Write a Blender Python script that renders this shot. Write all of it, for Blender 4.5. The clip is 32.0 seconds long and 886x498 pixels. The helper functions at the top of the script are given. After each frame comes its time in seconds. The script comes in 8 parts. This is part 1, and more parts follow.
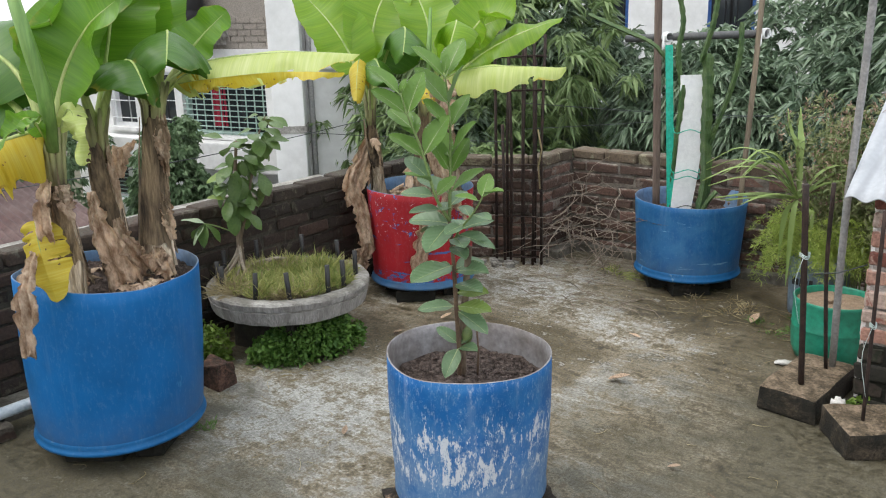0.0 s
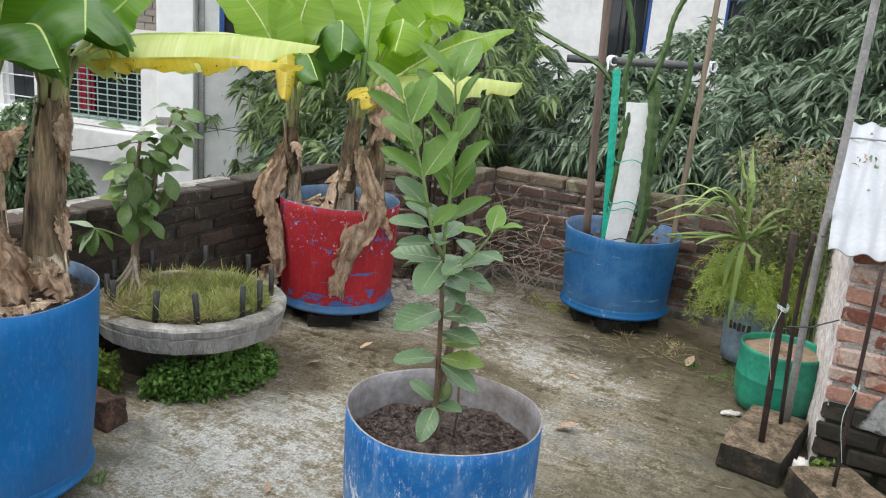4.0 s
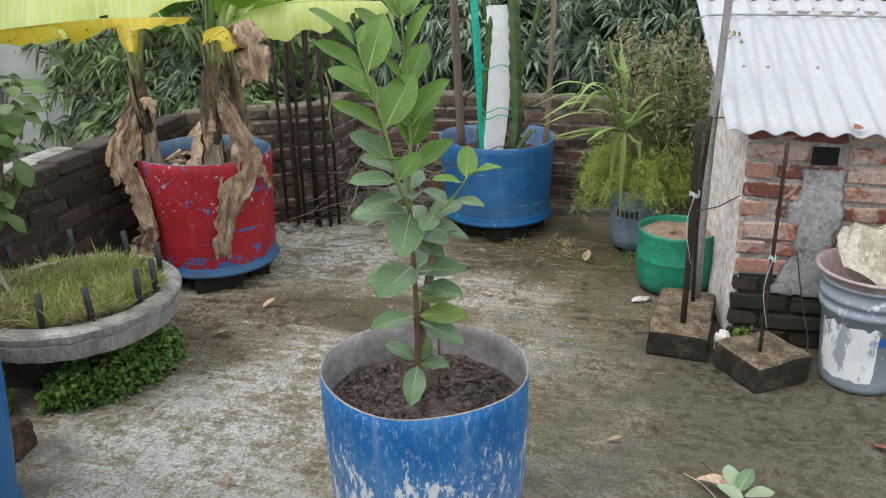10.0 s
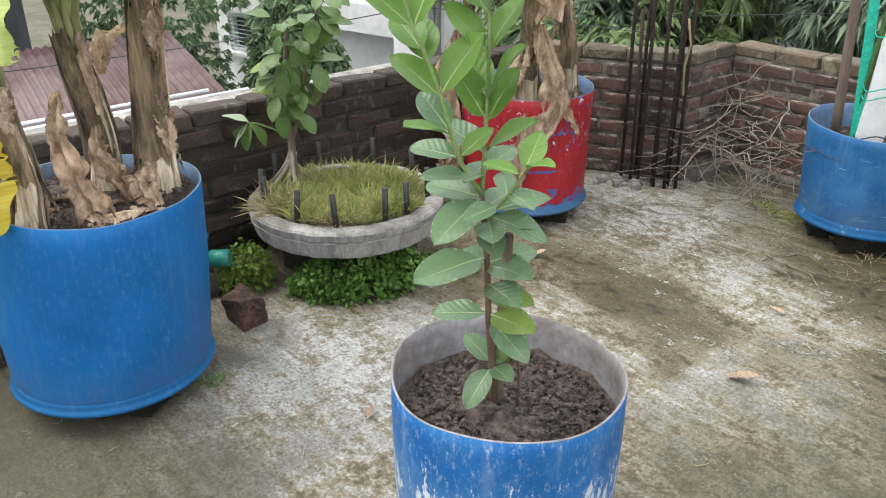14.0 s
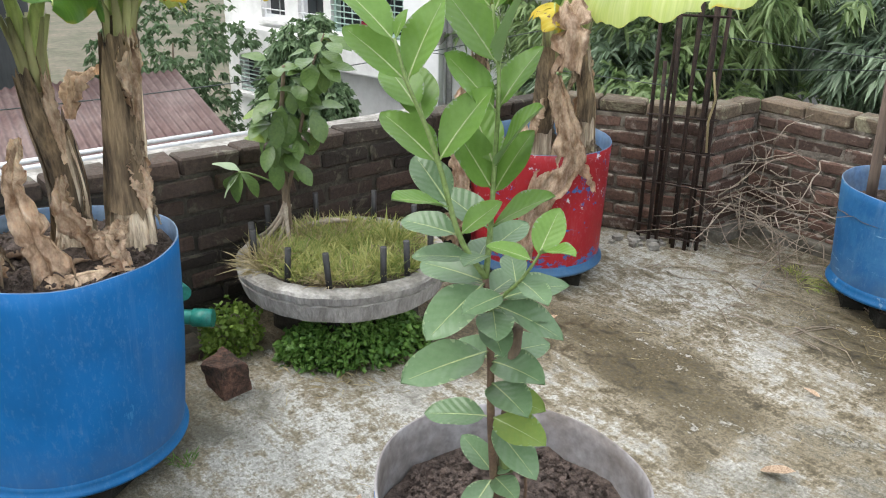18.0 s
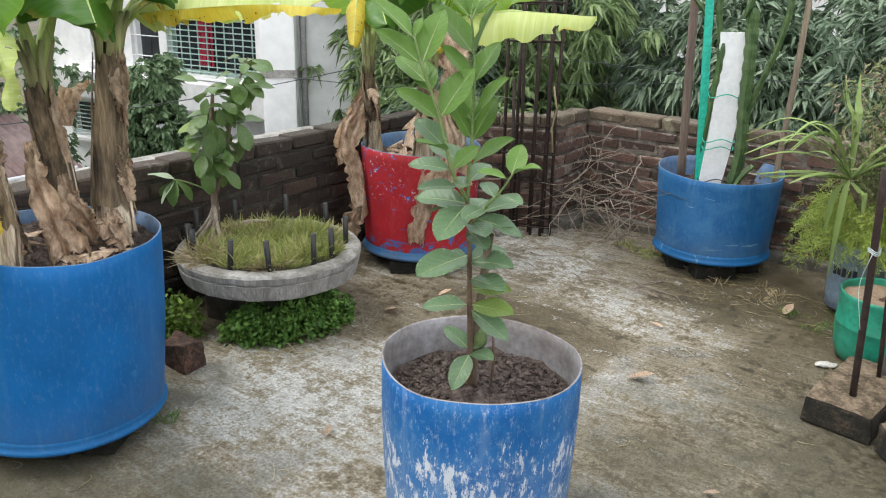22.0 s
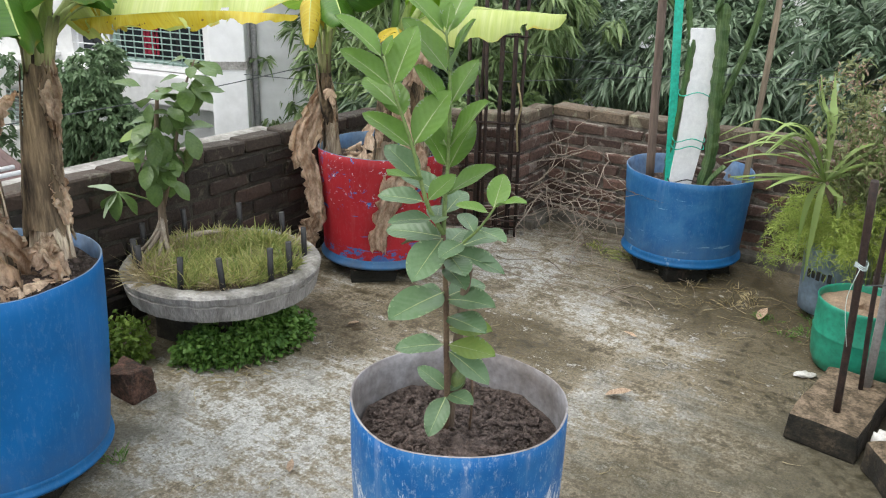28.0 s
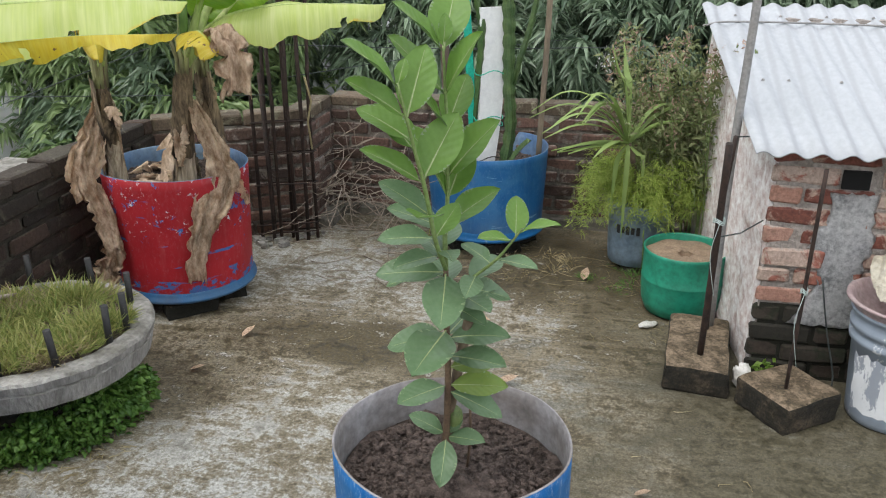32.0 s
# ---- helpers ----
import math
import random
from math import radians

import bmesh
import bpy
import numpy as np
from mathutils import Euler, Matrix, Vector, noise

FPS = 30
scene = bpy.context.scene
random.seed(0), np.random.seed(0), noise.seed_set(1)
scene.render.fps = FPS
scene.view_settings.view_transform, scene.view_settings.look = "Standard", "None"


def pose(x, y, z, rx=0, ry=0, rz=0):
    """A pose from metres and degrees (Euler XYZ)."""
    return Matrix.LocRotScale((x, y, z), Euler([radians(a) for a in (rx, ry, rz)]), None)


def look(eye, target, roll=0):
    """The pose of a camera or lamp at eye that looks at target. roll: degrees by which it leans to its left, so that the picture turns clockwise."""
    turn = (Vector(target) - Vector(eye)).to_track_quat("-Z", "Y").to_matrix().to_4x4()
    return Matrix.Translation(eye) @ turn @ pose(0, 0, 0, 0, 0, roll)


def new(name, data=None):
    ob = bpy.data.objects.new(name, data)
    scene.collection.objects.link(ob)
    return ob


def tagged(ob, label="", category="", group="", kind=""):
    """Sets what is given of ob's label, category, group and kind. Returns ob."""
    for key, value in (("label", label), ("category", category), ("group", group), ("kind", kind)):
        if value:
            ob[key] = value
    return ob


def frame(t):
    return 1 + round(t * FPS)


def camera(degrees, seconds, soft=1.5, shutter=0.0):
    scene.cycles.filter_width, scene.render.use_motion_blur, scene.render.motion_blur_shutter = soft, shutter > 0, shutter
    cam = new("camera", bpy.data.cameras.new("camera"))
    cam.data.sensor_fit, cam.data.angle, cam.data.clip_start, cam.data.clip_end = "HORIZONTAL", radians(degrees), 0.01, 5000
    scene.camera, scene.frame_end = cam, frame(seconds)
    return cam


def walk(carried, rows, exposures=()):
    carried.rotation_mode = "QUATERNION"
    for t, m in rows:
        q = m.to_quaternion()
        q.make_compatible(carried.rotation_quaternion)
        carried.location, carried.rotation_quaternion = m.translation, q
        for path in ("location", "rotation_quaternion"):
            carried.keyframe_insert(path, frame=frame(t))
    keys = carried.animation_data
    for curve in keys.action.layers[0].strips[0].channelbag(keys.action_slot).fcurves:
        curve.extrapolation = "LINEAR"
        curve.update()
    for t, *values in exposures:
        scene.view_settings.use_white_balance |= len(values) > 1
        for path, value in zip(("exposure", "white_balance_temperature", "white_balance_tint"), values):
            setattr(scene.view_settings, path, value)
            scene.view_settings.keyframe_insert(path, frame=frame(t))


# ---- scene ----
cam = camera(56.2, 32.0, soft=1.1)
METRES, EYE, TILT, LEAN, TURN = 8.3, 1.71, -15.9, 1.3, 38.0
ROWS = [
    (0.0, 0.0, 0.0, 0.0, 0.0, 0.0, -0.0),
    (0.5, 0.0062, 0.0116, 0.0029, 2.83, 0.17, -0.96),
    (1.0, 0.0291, 0.021, 0.0066, 7.52, -0.05, -2.64),
    (1.5, 0.042, 0.0279, 0.0082, 10.08, -0.56, -3.17),
    (2.0, 0.0306, 0.0336, 0.0069, 8.1, -1.02, -3.52),
    (2.5, 0.0031, 0.0352, 0.0059, 2.87, -0.91, -4.12),
    (3.0, -0.0154, 0.0359, 0.0036, -2.08, -0.04, -4.23),
    (3.5, -0.0274, 0.0454, 0.0055, -5.44, 0.81, -3.95),
    (4.0, -0.0426, 0.0579, 0.01, -9.83, 0.72, -3.32),
    (4.5, -0.0577, 0.0705, 0.0129, -16.2, -0.75, -0.84),
    (6.5, -0.1189, 0.0723, 0.0162, -29.69, -4.99, 7.13),
    (7.0, -0.1274, 0.0894, 0.0223, -34.16, -5.07, 9.33),
    (7.5, -0.1321, 0.0961, 0.024, -36.46, -5.17, 10.43),
    (8.0, -0.1321, 0.0976, 0.0243, -35.76, -5.43, 10.21),
    (8.5, -0.1191, 0.094, 0.0242, -31.87, -5.06, 9.02),
    (9.0, -0.1018, 0.0839, 0.0239, -26.49, -4.59, 7.0),
    (9.5, -0.0911, 0.0791, 0.0221, -23.58, -5.07, 6.12),
    (10.0, -0.0811, 0.0885, 0.0231, -22.52, -5.79, 6.11),
    (10.5, -0.0731, 0.0951, 0.0272, -20.89, -5.45, 6.0),
    (11.0, -0.0587, 0.0894, 0.028, -15.86, -4.34, 4.08),
    (11.5, -0.041, 0.0819, 0.0254, -11.5, -4.79, 2.2),
    (12.0, -0.0273, 0.0868, 0.0248, -8.59, -5.78, 1.29),
    (12.5, -0.0156, 0.1015, 0.0283, -5.29, -6.57, 0.6),
    (13.0, -0.0027, 0.1102, 0.0306, 0.22, -7.04, -0.61),
    (13.5, 0.0166, 0.112, 0.0317, 6.12, -7.82, -2.58),
    (14.0, 0.0307, 0.1132, 0.0322, 10.91, -9.9, -4.12),
    (14.5, 0.0322, 0.1259, 0.0377, 12.2, -11.93, -5.02),
    (16.5, 0.0511, 0.1738, 0.0645, 25.08, -19.04, -10.99),
    (17.0, 0.0461, 0.1709, 0.0584, 22.3, -14.96, -10.12),
    (17.5, 0.0351, 0.1621, 0.0477, 17.15, -10.59, -7.45),
    (18.0, 0.0263, 0.148, 0.0372, 11.76, -7.05, -5.53),
    (18.5, 0.0239, 0.1334, 0.0313, 8.69, -5.84, -4.71),
    (19.0, 0.0175, 0.1118, 0.0249, 5.52, -5.31, -2.66),
    (19.5, 0.0038, 0.0967, 0.0195, 0.79, -4.55, -0.21),
    (20.0, -0.0135, 0.0765, 0.0137, -2.72, -2.93, 0.63),
    (20.5, -0.0125, 0.0572, 0.0119, -2.26, -1.04, -1.03),
    (21.0, -0.0031, 0.0367, 0.0077, -0.85, -0.9, -2.42),
    (21.5, -0.0013, 0.0397, 0.0063, -0.42, -2.32, -2.63),
    (22.0, -0.0085, 0.0629, 0.0107, -0.78, -3.37, -2.38),
    (22.5, -0.0114, 0.0802, 0.0162, -2.13, -4.97, -1.71),
    (23.0, 0.0012, 0.0894, 0.0143, 0.53, -9.67, -3.24),
    (23.5, 0.014, 0.0967, 0.0073, 3.05, -14.17, -3.84),
    (24.0, 0.0192, 0.0979, 0.0095, 3.57, -15.28, -2.84),
    (24.5, 0.0161, 0.0956, 0.0146, 2.18, -10.62, -2.18),
    (25.0, -0.0, 0.08, 0.021, -1.34, -3.77, -1.2),
    (25.5, -0.0132, 0.0661, 0.0176, -3.82, -1.62, 0.02),
    (27.5, 0.0075, 0.0832, 0.0227, -0.5, -3.99, -2.45),
    (28.0, -0.014, 0.0879, 0.0249, -3.96, -4.52, -1.67),
    (28.5, -0.0347, 0.0918, 0.0241, -9.83, -4.19, -0.27),
    (29.0, -0.0466, 0.1034, 0.0254, -15.9, -4.52, 0.91),
    (29.5, -0.0548, 0.1182, 0.032, -20.3, -5.19, 2.1),
    (30.0, -0.0712, 0.129, 0.0387, -26.39, -7.72, 4.95),
    (30.5, -0.091, 0.134, 0.0428, -31.94, -9.99, 8.15),
    (31.0, -0.0988, 0.135, 0.044, -34.58, -10.78, 9.74),
    (31.5, -0.0972, 0.1353, 0.044, -32.84, -9.7, 8.96),
    (32.0, -0.085, 0.131, 0.0414, -25.63, -7.03, 5.88),
]
EXPOSURES = [(0, 0.74), (1, 0.75), (2, 0.86), (3, 0.88), (4, 0.84), (7, 0.64), (9, 0.66), (10.5, 0.68), (13, 1.08), (14.5, 1.21), (16.5, 1.3), (18, 1.17), (19.5, 1.08), (20.1, 1.12), (21, 0.8), (22, 0.97), (22.5, 1.0), (23.5, 1.4), (24.2, 1.65), (25, 1.03), (28, 0.95), (29.5, 0.73), (31, 0.62), (32, 0.66)]
walk(cam, [(t, pose(0, 0, EYE, TILT, LEAN, TURN) @ pose(METRES * x, METRES * y, METRES * z, 90 + pitch, roll, yaw)) for t, x, y, z, yaw, pitch, roll in ROWS], exposures=EXPOSURES)

# ---- light: a bright overcast sky ----
world = bpy.data.worlds.new("sky")
scene.world = world
world.use_nodes = True
wn = world.node_tree
sky = wn.nodes.new("ShaderNodeTexSky")
sky.sky_type, sky.sun_disc = "NISHITA", False
sky.sun_elevation, sky.sun_rotation = radians(62), radians(200)
sky.air_density, sky.dust_density, sky.ozone_density = 1.0, 4.0, 1.0
soft_sky = wn.nodes.new("ShaderNodeMixRGB")
soft_sky.inputs[0].default_value = 0.75
soft_sky.inputs[2].default_value = (9.0, 9.3, 9.6, 1)
wn.links.new(sky.outputs[0], soft_sky.inputs[1])
back = wn.nodes["Background"]
back.inputs[1].default_value = 0.125
wn.links.new(soft_sky.outputs[0], back.inputs[0])
sun_data = bpy.data.lights.new("sun", "SUN")
sun_data.energy, sun_data.angle, sun_data.color = 0.9, radians(35), (1.0, 0.97, 0.92)
sun = new("sun", sun_data)
sun.matrix_world = look((0, 0, 20), (9, 8, 0))

# ---- materials ----
def material(name, rough=0.7, metal=0.0, spec=0.5):
    m = bpy.data.materials.new(name)
    m.use_nodes = True
    b = m.node_tree.nodes["Principled BSDF"]
    b.inputs["Roughness"].default_value = rough
    b.inputs["Metallic"].default_value = metal
    b.inputs["Specular IOR Level"].default_value = spec
    return m, m.node_tree.nodes, m.node_tree.links, b


def coords(nodes, kind="Object", scale=(1, 1, 1), links=None):
    tc = nodes.new("ShaderNodeTexCoord")
    mp = nodes.new("ShaderNodeMapping")
    mp.inputs["Scale"].default_value = scale
    links.new(tc.outputs[kind], mp.inputs[0])
    return mp.outputs[0]


def noise_tex(nodes, links, vec, scale, detail=4, rough=0.6, distort=0.0):
    n = nodes.new("ShaderNodeTexNoise")
    n.inputs["Scale"].default_value = scale
    n.inputs["Detail"].default_value = detail
    n.inputs["Roughness"].default_value = rough
    n.inputs["Distortion"].default_value = distort
    links.new(vec, n.inputs["Vector"])
    return n.outputs["Fac"]


def ramp(nodes, links, fac, stops):
    r = nodes.new("ShaderNodeValToRGB")
    e = r.color_ramp.elements
    while len(e) < len(stops):
        e.new(0.5)
    for k, (p, c) in zip(e, stops):
        k.position = p
        k.color = (*c, 1) if len(c) == 3 else c
    links.new(fac, r.inputs[0])
    return r.outputs[0]


def step(nodes, links, fac, lo, hi):
    r = nodes.new("ShaderNodeMapRange")
    r.inputs["From Min"].default_value, r.inputs["From Max"].default_value = lo, hi
    links.new(fac, r.inputs["Value"])
    return r.outputs[0]


def mix(nodes, links, fac, a, b, mode="MIX"):
    n = nodes.new("ShaderNodeMixRGB")
    n.blend_type = mode
    for sock, v in zip(n.inputs, (fac, a, b)):
        if isinstance(v, (int, float)):
            sock.default_value = v
        elif isinstance(v, tuple):
            sock.default_value = (*v, 1)
        else:
            links.new(v, sock)
    return n.outputs[0]


def calc(nodes, links, op, a, b):
    n = nodes.new("ShaderNodeMath")
    n.operation = op
    n.use_clamp = True
    for sock, v in zip(n.inputs, (a, b)):
        if isinstance(v, (int, float)):
            sock.default_value = v
        else:
            links.new(v, sock)
    return n.outputs[0]


def bump(nodes, links, b, height, strength, dist=0.01):
    n = nodes.new("ShaderNodeBump")
    n.inputs["Strength"].default_value = strength
    n.inputs["Distance"].default_value = dist
    links.new(height, n.inputs["Height"])
    links.new(n.outputs[0], b.inputs["Normal"])


def plain(name, c1, c2, scale=8.0, rough=0.7, metal=0.0, relief=0.3, dist=0.005, vary=0.0, stretch=(1, 1, 1), fine=6.0, grainy=0.35):
    """Two-tone surface with coarse stains, fine grain and relief; vary shifts the tone from piece to piece."""
    m, n, l, b = material(name, rough, metal)
    v = coords(n, "Object", stretch, l)
    coarse = noise_tex(n, l, v, scale, 5)
    grain = noise_tex(n, l, v, scale * fine, 4)
    col = mix(n, l, step(n, l, coarse, 0.35, 0.65), c1, c2)
    col = mix(n, l, grainy, col, ramp(n, l, grain, [(0.3, (0.15, 0.15, 0.15)), (0.7, (0.85, 0.85, 0.85))]), "OVERLAY")
    if vary:
        oi = n.new("ShaderNodeObjectInfo")
        hsv = n.new("ShaderNodeHueSaturation")
        l.new(step(n, l, oi.outputs["Random"], 0, 1), hsv.inputs["Value"])
        mr = hsv.inputs["Value"].links[0].from_node
        mr.inputs["To Min"].default_value, mr.inputs["To Max"].default_value = 1 - vary, 1 + vary
        l.new(col, hsv.inputs["Color"])
        col = hsv.outputs[0]
    l.new(col, b.inputs["Base Color"])
    bump(n, l, b, grain, relief, dist)
    return m


def mottled(name, dark, middle, light, scale=14.0, rough=0.92, relief=1.0, dist=0.014, middle_at=0.5):
    """Three tones in ragged, hard-edged patches: dark, gritty or worn stone and brick."""
    m, n, l, b = material(name, rough)
    v = coords(n, "Object", (1, 1, 1), l)
    patch = noise_tex(n, l, v, scale, 9, 0.72, 0.3)
    grain = noise_tex(n, l, v, scale * 6, 6, 0.75)
    both = calc(n, l, "ADD", calc(n, l, "MULTIPLY", patch, 0.75), calc(n, l, "MULTIPLY", grain, 0.25))
    col = ramp(n, l, both, [(middle_at - 0.09, dark), (middle_at, middle), (middle_at + 0.1, light)])
    col = mix(n, l, 0.55, col, ramp(n, l, grain, [(0.34, (0.14, 0.14, 0.14)), (0.66, (0.86, 0.86, 0.86))]), "OVERLAY")
    l.new(col, b.inputs["Base Color"])
    bump(n, l, b, both, relief, dist)
    return m


def leafy(name, c1, c2, rough=0.45, through_light=0.35, scale=6.0, back_tint=None):
    """Leaf: two greens from blade to blade, fine veins of tone, light shining through."""
    m, n, l, b = material(name, rough)
    geo = n.new("ShaderNodeNewGeometry")
    v = coords(n, "Object", (1, 1, 1), l)
    tone = noise_tex(n, l, v, scale, 3)
    f = calc(n, l, "ADD", calc(n, l, "MULTIPLY", geo.outputs["Random Per Island"], 0.6), calc(n, l, "MULTIPLY", tone, 0.5))
    col = mix(n, l, step(n, l, f, 0.2, 0.8), c1, c2)
    l.new(col, b.inputs["Base Color"])
    tr = n.new("ShaderNodeBsdfTranslucent")
    l.new(col, tr.inputs["Color"])
    ms = n.new("ShaderNodeMixShader")
    ms.inputs[0].default_value = through_light
    l.new(b.outputs[0], ms.inputs[1])
    l.new(tr.outputs[0], ms.inputs[2])
    l.new(ms.outputs[0], n["Material Output"].inputs[0])
    return m


def distance(nodes, links, vec, point):
    n = nodes.new("ShaderNodeVectorMath")
    n.operation = "DISTANCE"
    links.new(vec, n.inputs[0])
    n.inputs[1].default_value = point
    return n.outputs["Value"]


def concrete_floor():
    m, n, l, b = material("weathered_concrete", 0.8)
    v = coords(n, "Object", (1, 1, 1), l)
    big = noise_tex(n, l, v, 1.1, 5, 0.6, 0.2)
    mid = noise_tex(n, l, v, 5.0, 10, 0.66, 0.12)
    lump = noise_tex(n, l, v, 21, 8, 0.72)
    fine = noise_tex(n, l, v, 75, 6, 0.72)
    grit = noise_tex(n, l, v, 210, 3, 0.65)
    broom = noise_tex(n, l, coords(n, "Object", (2.6, 26, 1), l), 1.0, 5, 0.6, 0.2)
    def blend(terms, base=0.0):
        total = None
        for tex, w in terms:
            nd = n.new("ShaderNodeMath")
            nd.operation = "MULTIPLY_ADD"
            nd.inputs[1].default_value = w
            l.new(tex, nd.inputs[0])
            if total is None:
                nd.inputs[2].default_value = base
            else:
                l.new(total, nd.inputs[2])
            total = nd.outputs[0]
        return total

    # the stains' outlines wander
    drift = n.new("ShaderNodeTexNoise")
    drift.inputs["Scale"].default_value, drift.inputs["Detail"].default_value = 3.2, 5
    l.new(v, drift.inputs["Vector"])
    warp = n.new("ShaderNodeVectorMath")
    warp.operation = "MULTIPLY_ADD"
    l.new(drift.outputs["Color"], warp.inputs[0])
    warp.inputs[1].default_value = (0.8, 0.8, 0)
    l.new(v, warp.inputs[2])
    shifted = n.new("ShaderNodeVectorMath")
    l.new(warp.outputs[0], shifted.inputs[0])
    shifted.inputs[1].default_value = (-0.4, -0.4, 0)

    def zones(places):
        return blend([(step(n, l, distance(n, l, shifted.outputs[0], (x, y, 0)), r * 1.25, 0.0), w) for x, y, r, w in places])

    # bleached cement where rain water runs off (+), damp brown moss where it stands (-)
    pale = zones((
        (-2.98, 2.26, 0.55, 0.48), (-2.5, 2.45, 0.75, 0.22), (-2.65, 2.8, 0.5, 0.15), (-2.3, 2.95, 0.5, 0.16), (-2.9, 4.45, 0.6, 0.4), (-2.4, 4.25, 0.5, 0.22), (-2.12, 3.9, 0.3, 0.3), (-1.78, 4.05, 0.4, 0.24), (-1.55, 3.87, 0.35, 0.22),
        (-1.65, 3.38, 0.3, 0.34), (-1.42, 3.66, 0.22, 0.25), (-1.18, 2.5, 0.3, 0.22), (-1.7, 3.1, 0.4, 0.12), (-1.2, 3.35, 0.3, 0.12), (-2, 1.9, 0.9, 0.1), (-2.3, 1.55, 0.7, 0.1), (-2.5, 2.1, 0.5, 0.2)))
    # includes darker zones centred on the round planter and the middle drum
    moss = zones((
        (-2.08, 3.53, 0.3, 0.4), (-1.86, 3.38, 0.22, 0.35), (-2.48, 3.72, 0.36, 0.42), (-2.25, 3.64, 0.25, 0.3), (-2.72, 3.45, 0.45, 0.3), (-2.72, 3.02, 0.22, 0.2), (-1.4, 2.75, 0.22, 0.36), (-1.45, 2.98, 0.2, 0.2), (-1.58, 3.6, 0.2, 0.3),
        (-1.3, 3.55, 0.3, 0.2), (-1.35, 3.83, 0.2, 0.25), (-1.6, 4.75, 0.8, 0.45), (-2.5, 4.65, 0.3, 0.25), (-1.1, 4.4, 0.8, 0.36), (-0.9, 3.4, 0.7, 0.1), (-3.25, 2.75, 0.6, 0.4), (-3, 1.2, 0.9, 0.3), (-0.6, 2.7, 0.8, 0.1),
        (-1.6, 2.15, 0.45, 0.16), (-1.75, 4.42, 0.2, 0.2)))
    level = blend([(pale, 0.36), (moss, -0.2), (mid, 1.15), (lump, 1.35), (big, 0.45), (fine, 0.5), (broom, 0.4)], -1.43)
    col = ramp(n, l, level, [(0.16, (0.036, 0.028, 0.013)), (0.33, (0.082, 0.066, 0.037)), (0.46, (0.162, 0.135, 0.089)), (0.57, (0.237, 0.211, 0.16)), (0.7, (0.338, 0.33, 0.297)), (0.88, (0.56, 0.55, 0.515))])
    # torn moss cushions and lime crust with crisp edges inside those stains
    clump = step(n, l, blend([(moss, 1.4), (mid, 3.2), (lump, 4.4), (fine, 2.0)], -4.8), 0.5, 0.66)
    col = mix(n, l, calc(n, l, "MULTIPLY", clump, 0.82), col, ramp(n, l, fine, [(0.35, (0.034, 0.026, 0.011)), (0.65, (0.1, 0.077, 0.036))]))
    crust = step(n, l, blend([(pale, 1.0), (mid, 2.4), (lump, 3.8), (broom, 1.2), (fine, 1.6)], -4.5), 0.5, 0.78)
    col = mix(n, l, calc(n, l, "MULTIPLY", crust, 0.6), col, (0.44, 0.434, 0.408))
    # damp strips by hut and left drum; the hut's deep shade is painted in
    damp_shade = step(n, l, blend([(zones(((0.45, 2.75, 1.9, 1.7), (0.35, 3.5, 1.2, 1.2), (-2.95, 0.8, 1.3, 1.7), (-3.35, 1.9, 0.5, 0.6))), 1.0), (big, 2.0), (mid, 2.0), (lump, 1.0)], -2.5), 0.15, 0.85)
    col = mix(n, l, calc(n, l, "MULTIPLY", damp_shade, 0.8), col, ramp(n, l, lump, [(0.35, (0.03, 0.027, 0.014)), (0.65, (0.075, 0.067, 0.037))]))
    col = mix(n, l, 0.5, col, ramp(n, l, fine, [(0.34, (0.14, 0.14, 0.14)), (0.66, (0.86, 0.86, 0.86))]), "OVERLAY")
    col = mix(n, l, 0.35, col, ramp(n, l, grit, [(0.35, (0.2, 0.2, 0.2)), (0.65, (0.8, 0.8, 0.8))]), "OVERLAY")
    fleck = step(n, l, noise_tex(n, l, v, 46, 4, 0.6), 0.655, 0.69)
    col = mix(n, l, calc(n, l, "MULTIPLY", fleck, 0.7), col, (0.045, 0.04, 0.022))
    l.new(col, b.inputs["Base Color"])
    l.new(step(n, l, level, 0.2, 0.62), b.inputs["Roughness"])
    b.inputs["Roughness"].links[0].from_node.inputs["To Min"].default_value = 0.45
    b.inputs["Roughness"].links[0].from_node.inputs["To Max"].default_value = 0.95
    h = calc(n, l, "ADD", calc(n, l, "MULTIPLY", lump, 0.45), calc(n, l, "ADD", calc(n, l, "MULTIPLY", fine, 0.3), calc(n, l, "MULTIPLY", broom, 0.25)))
    bump(n, l, b, h, 0.55, 0.012)
    return m


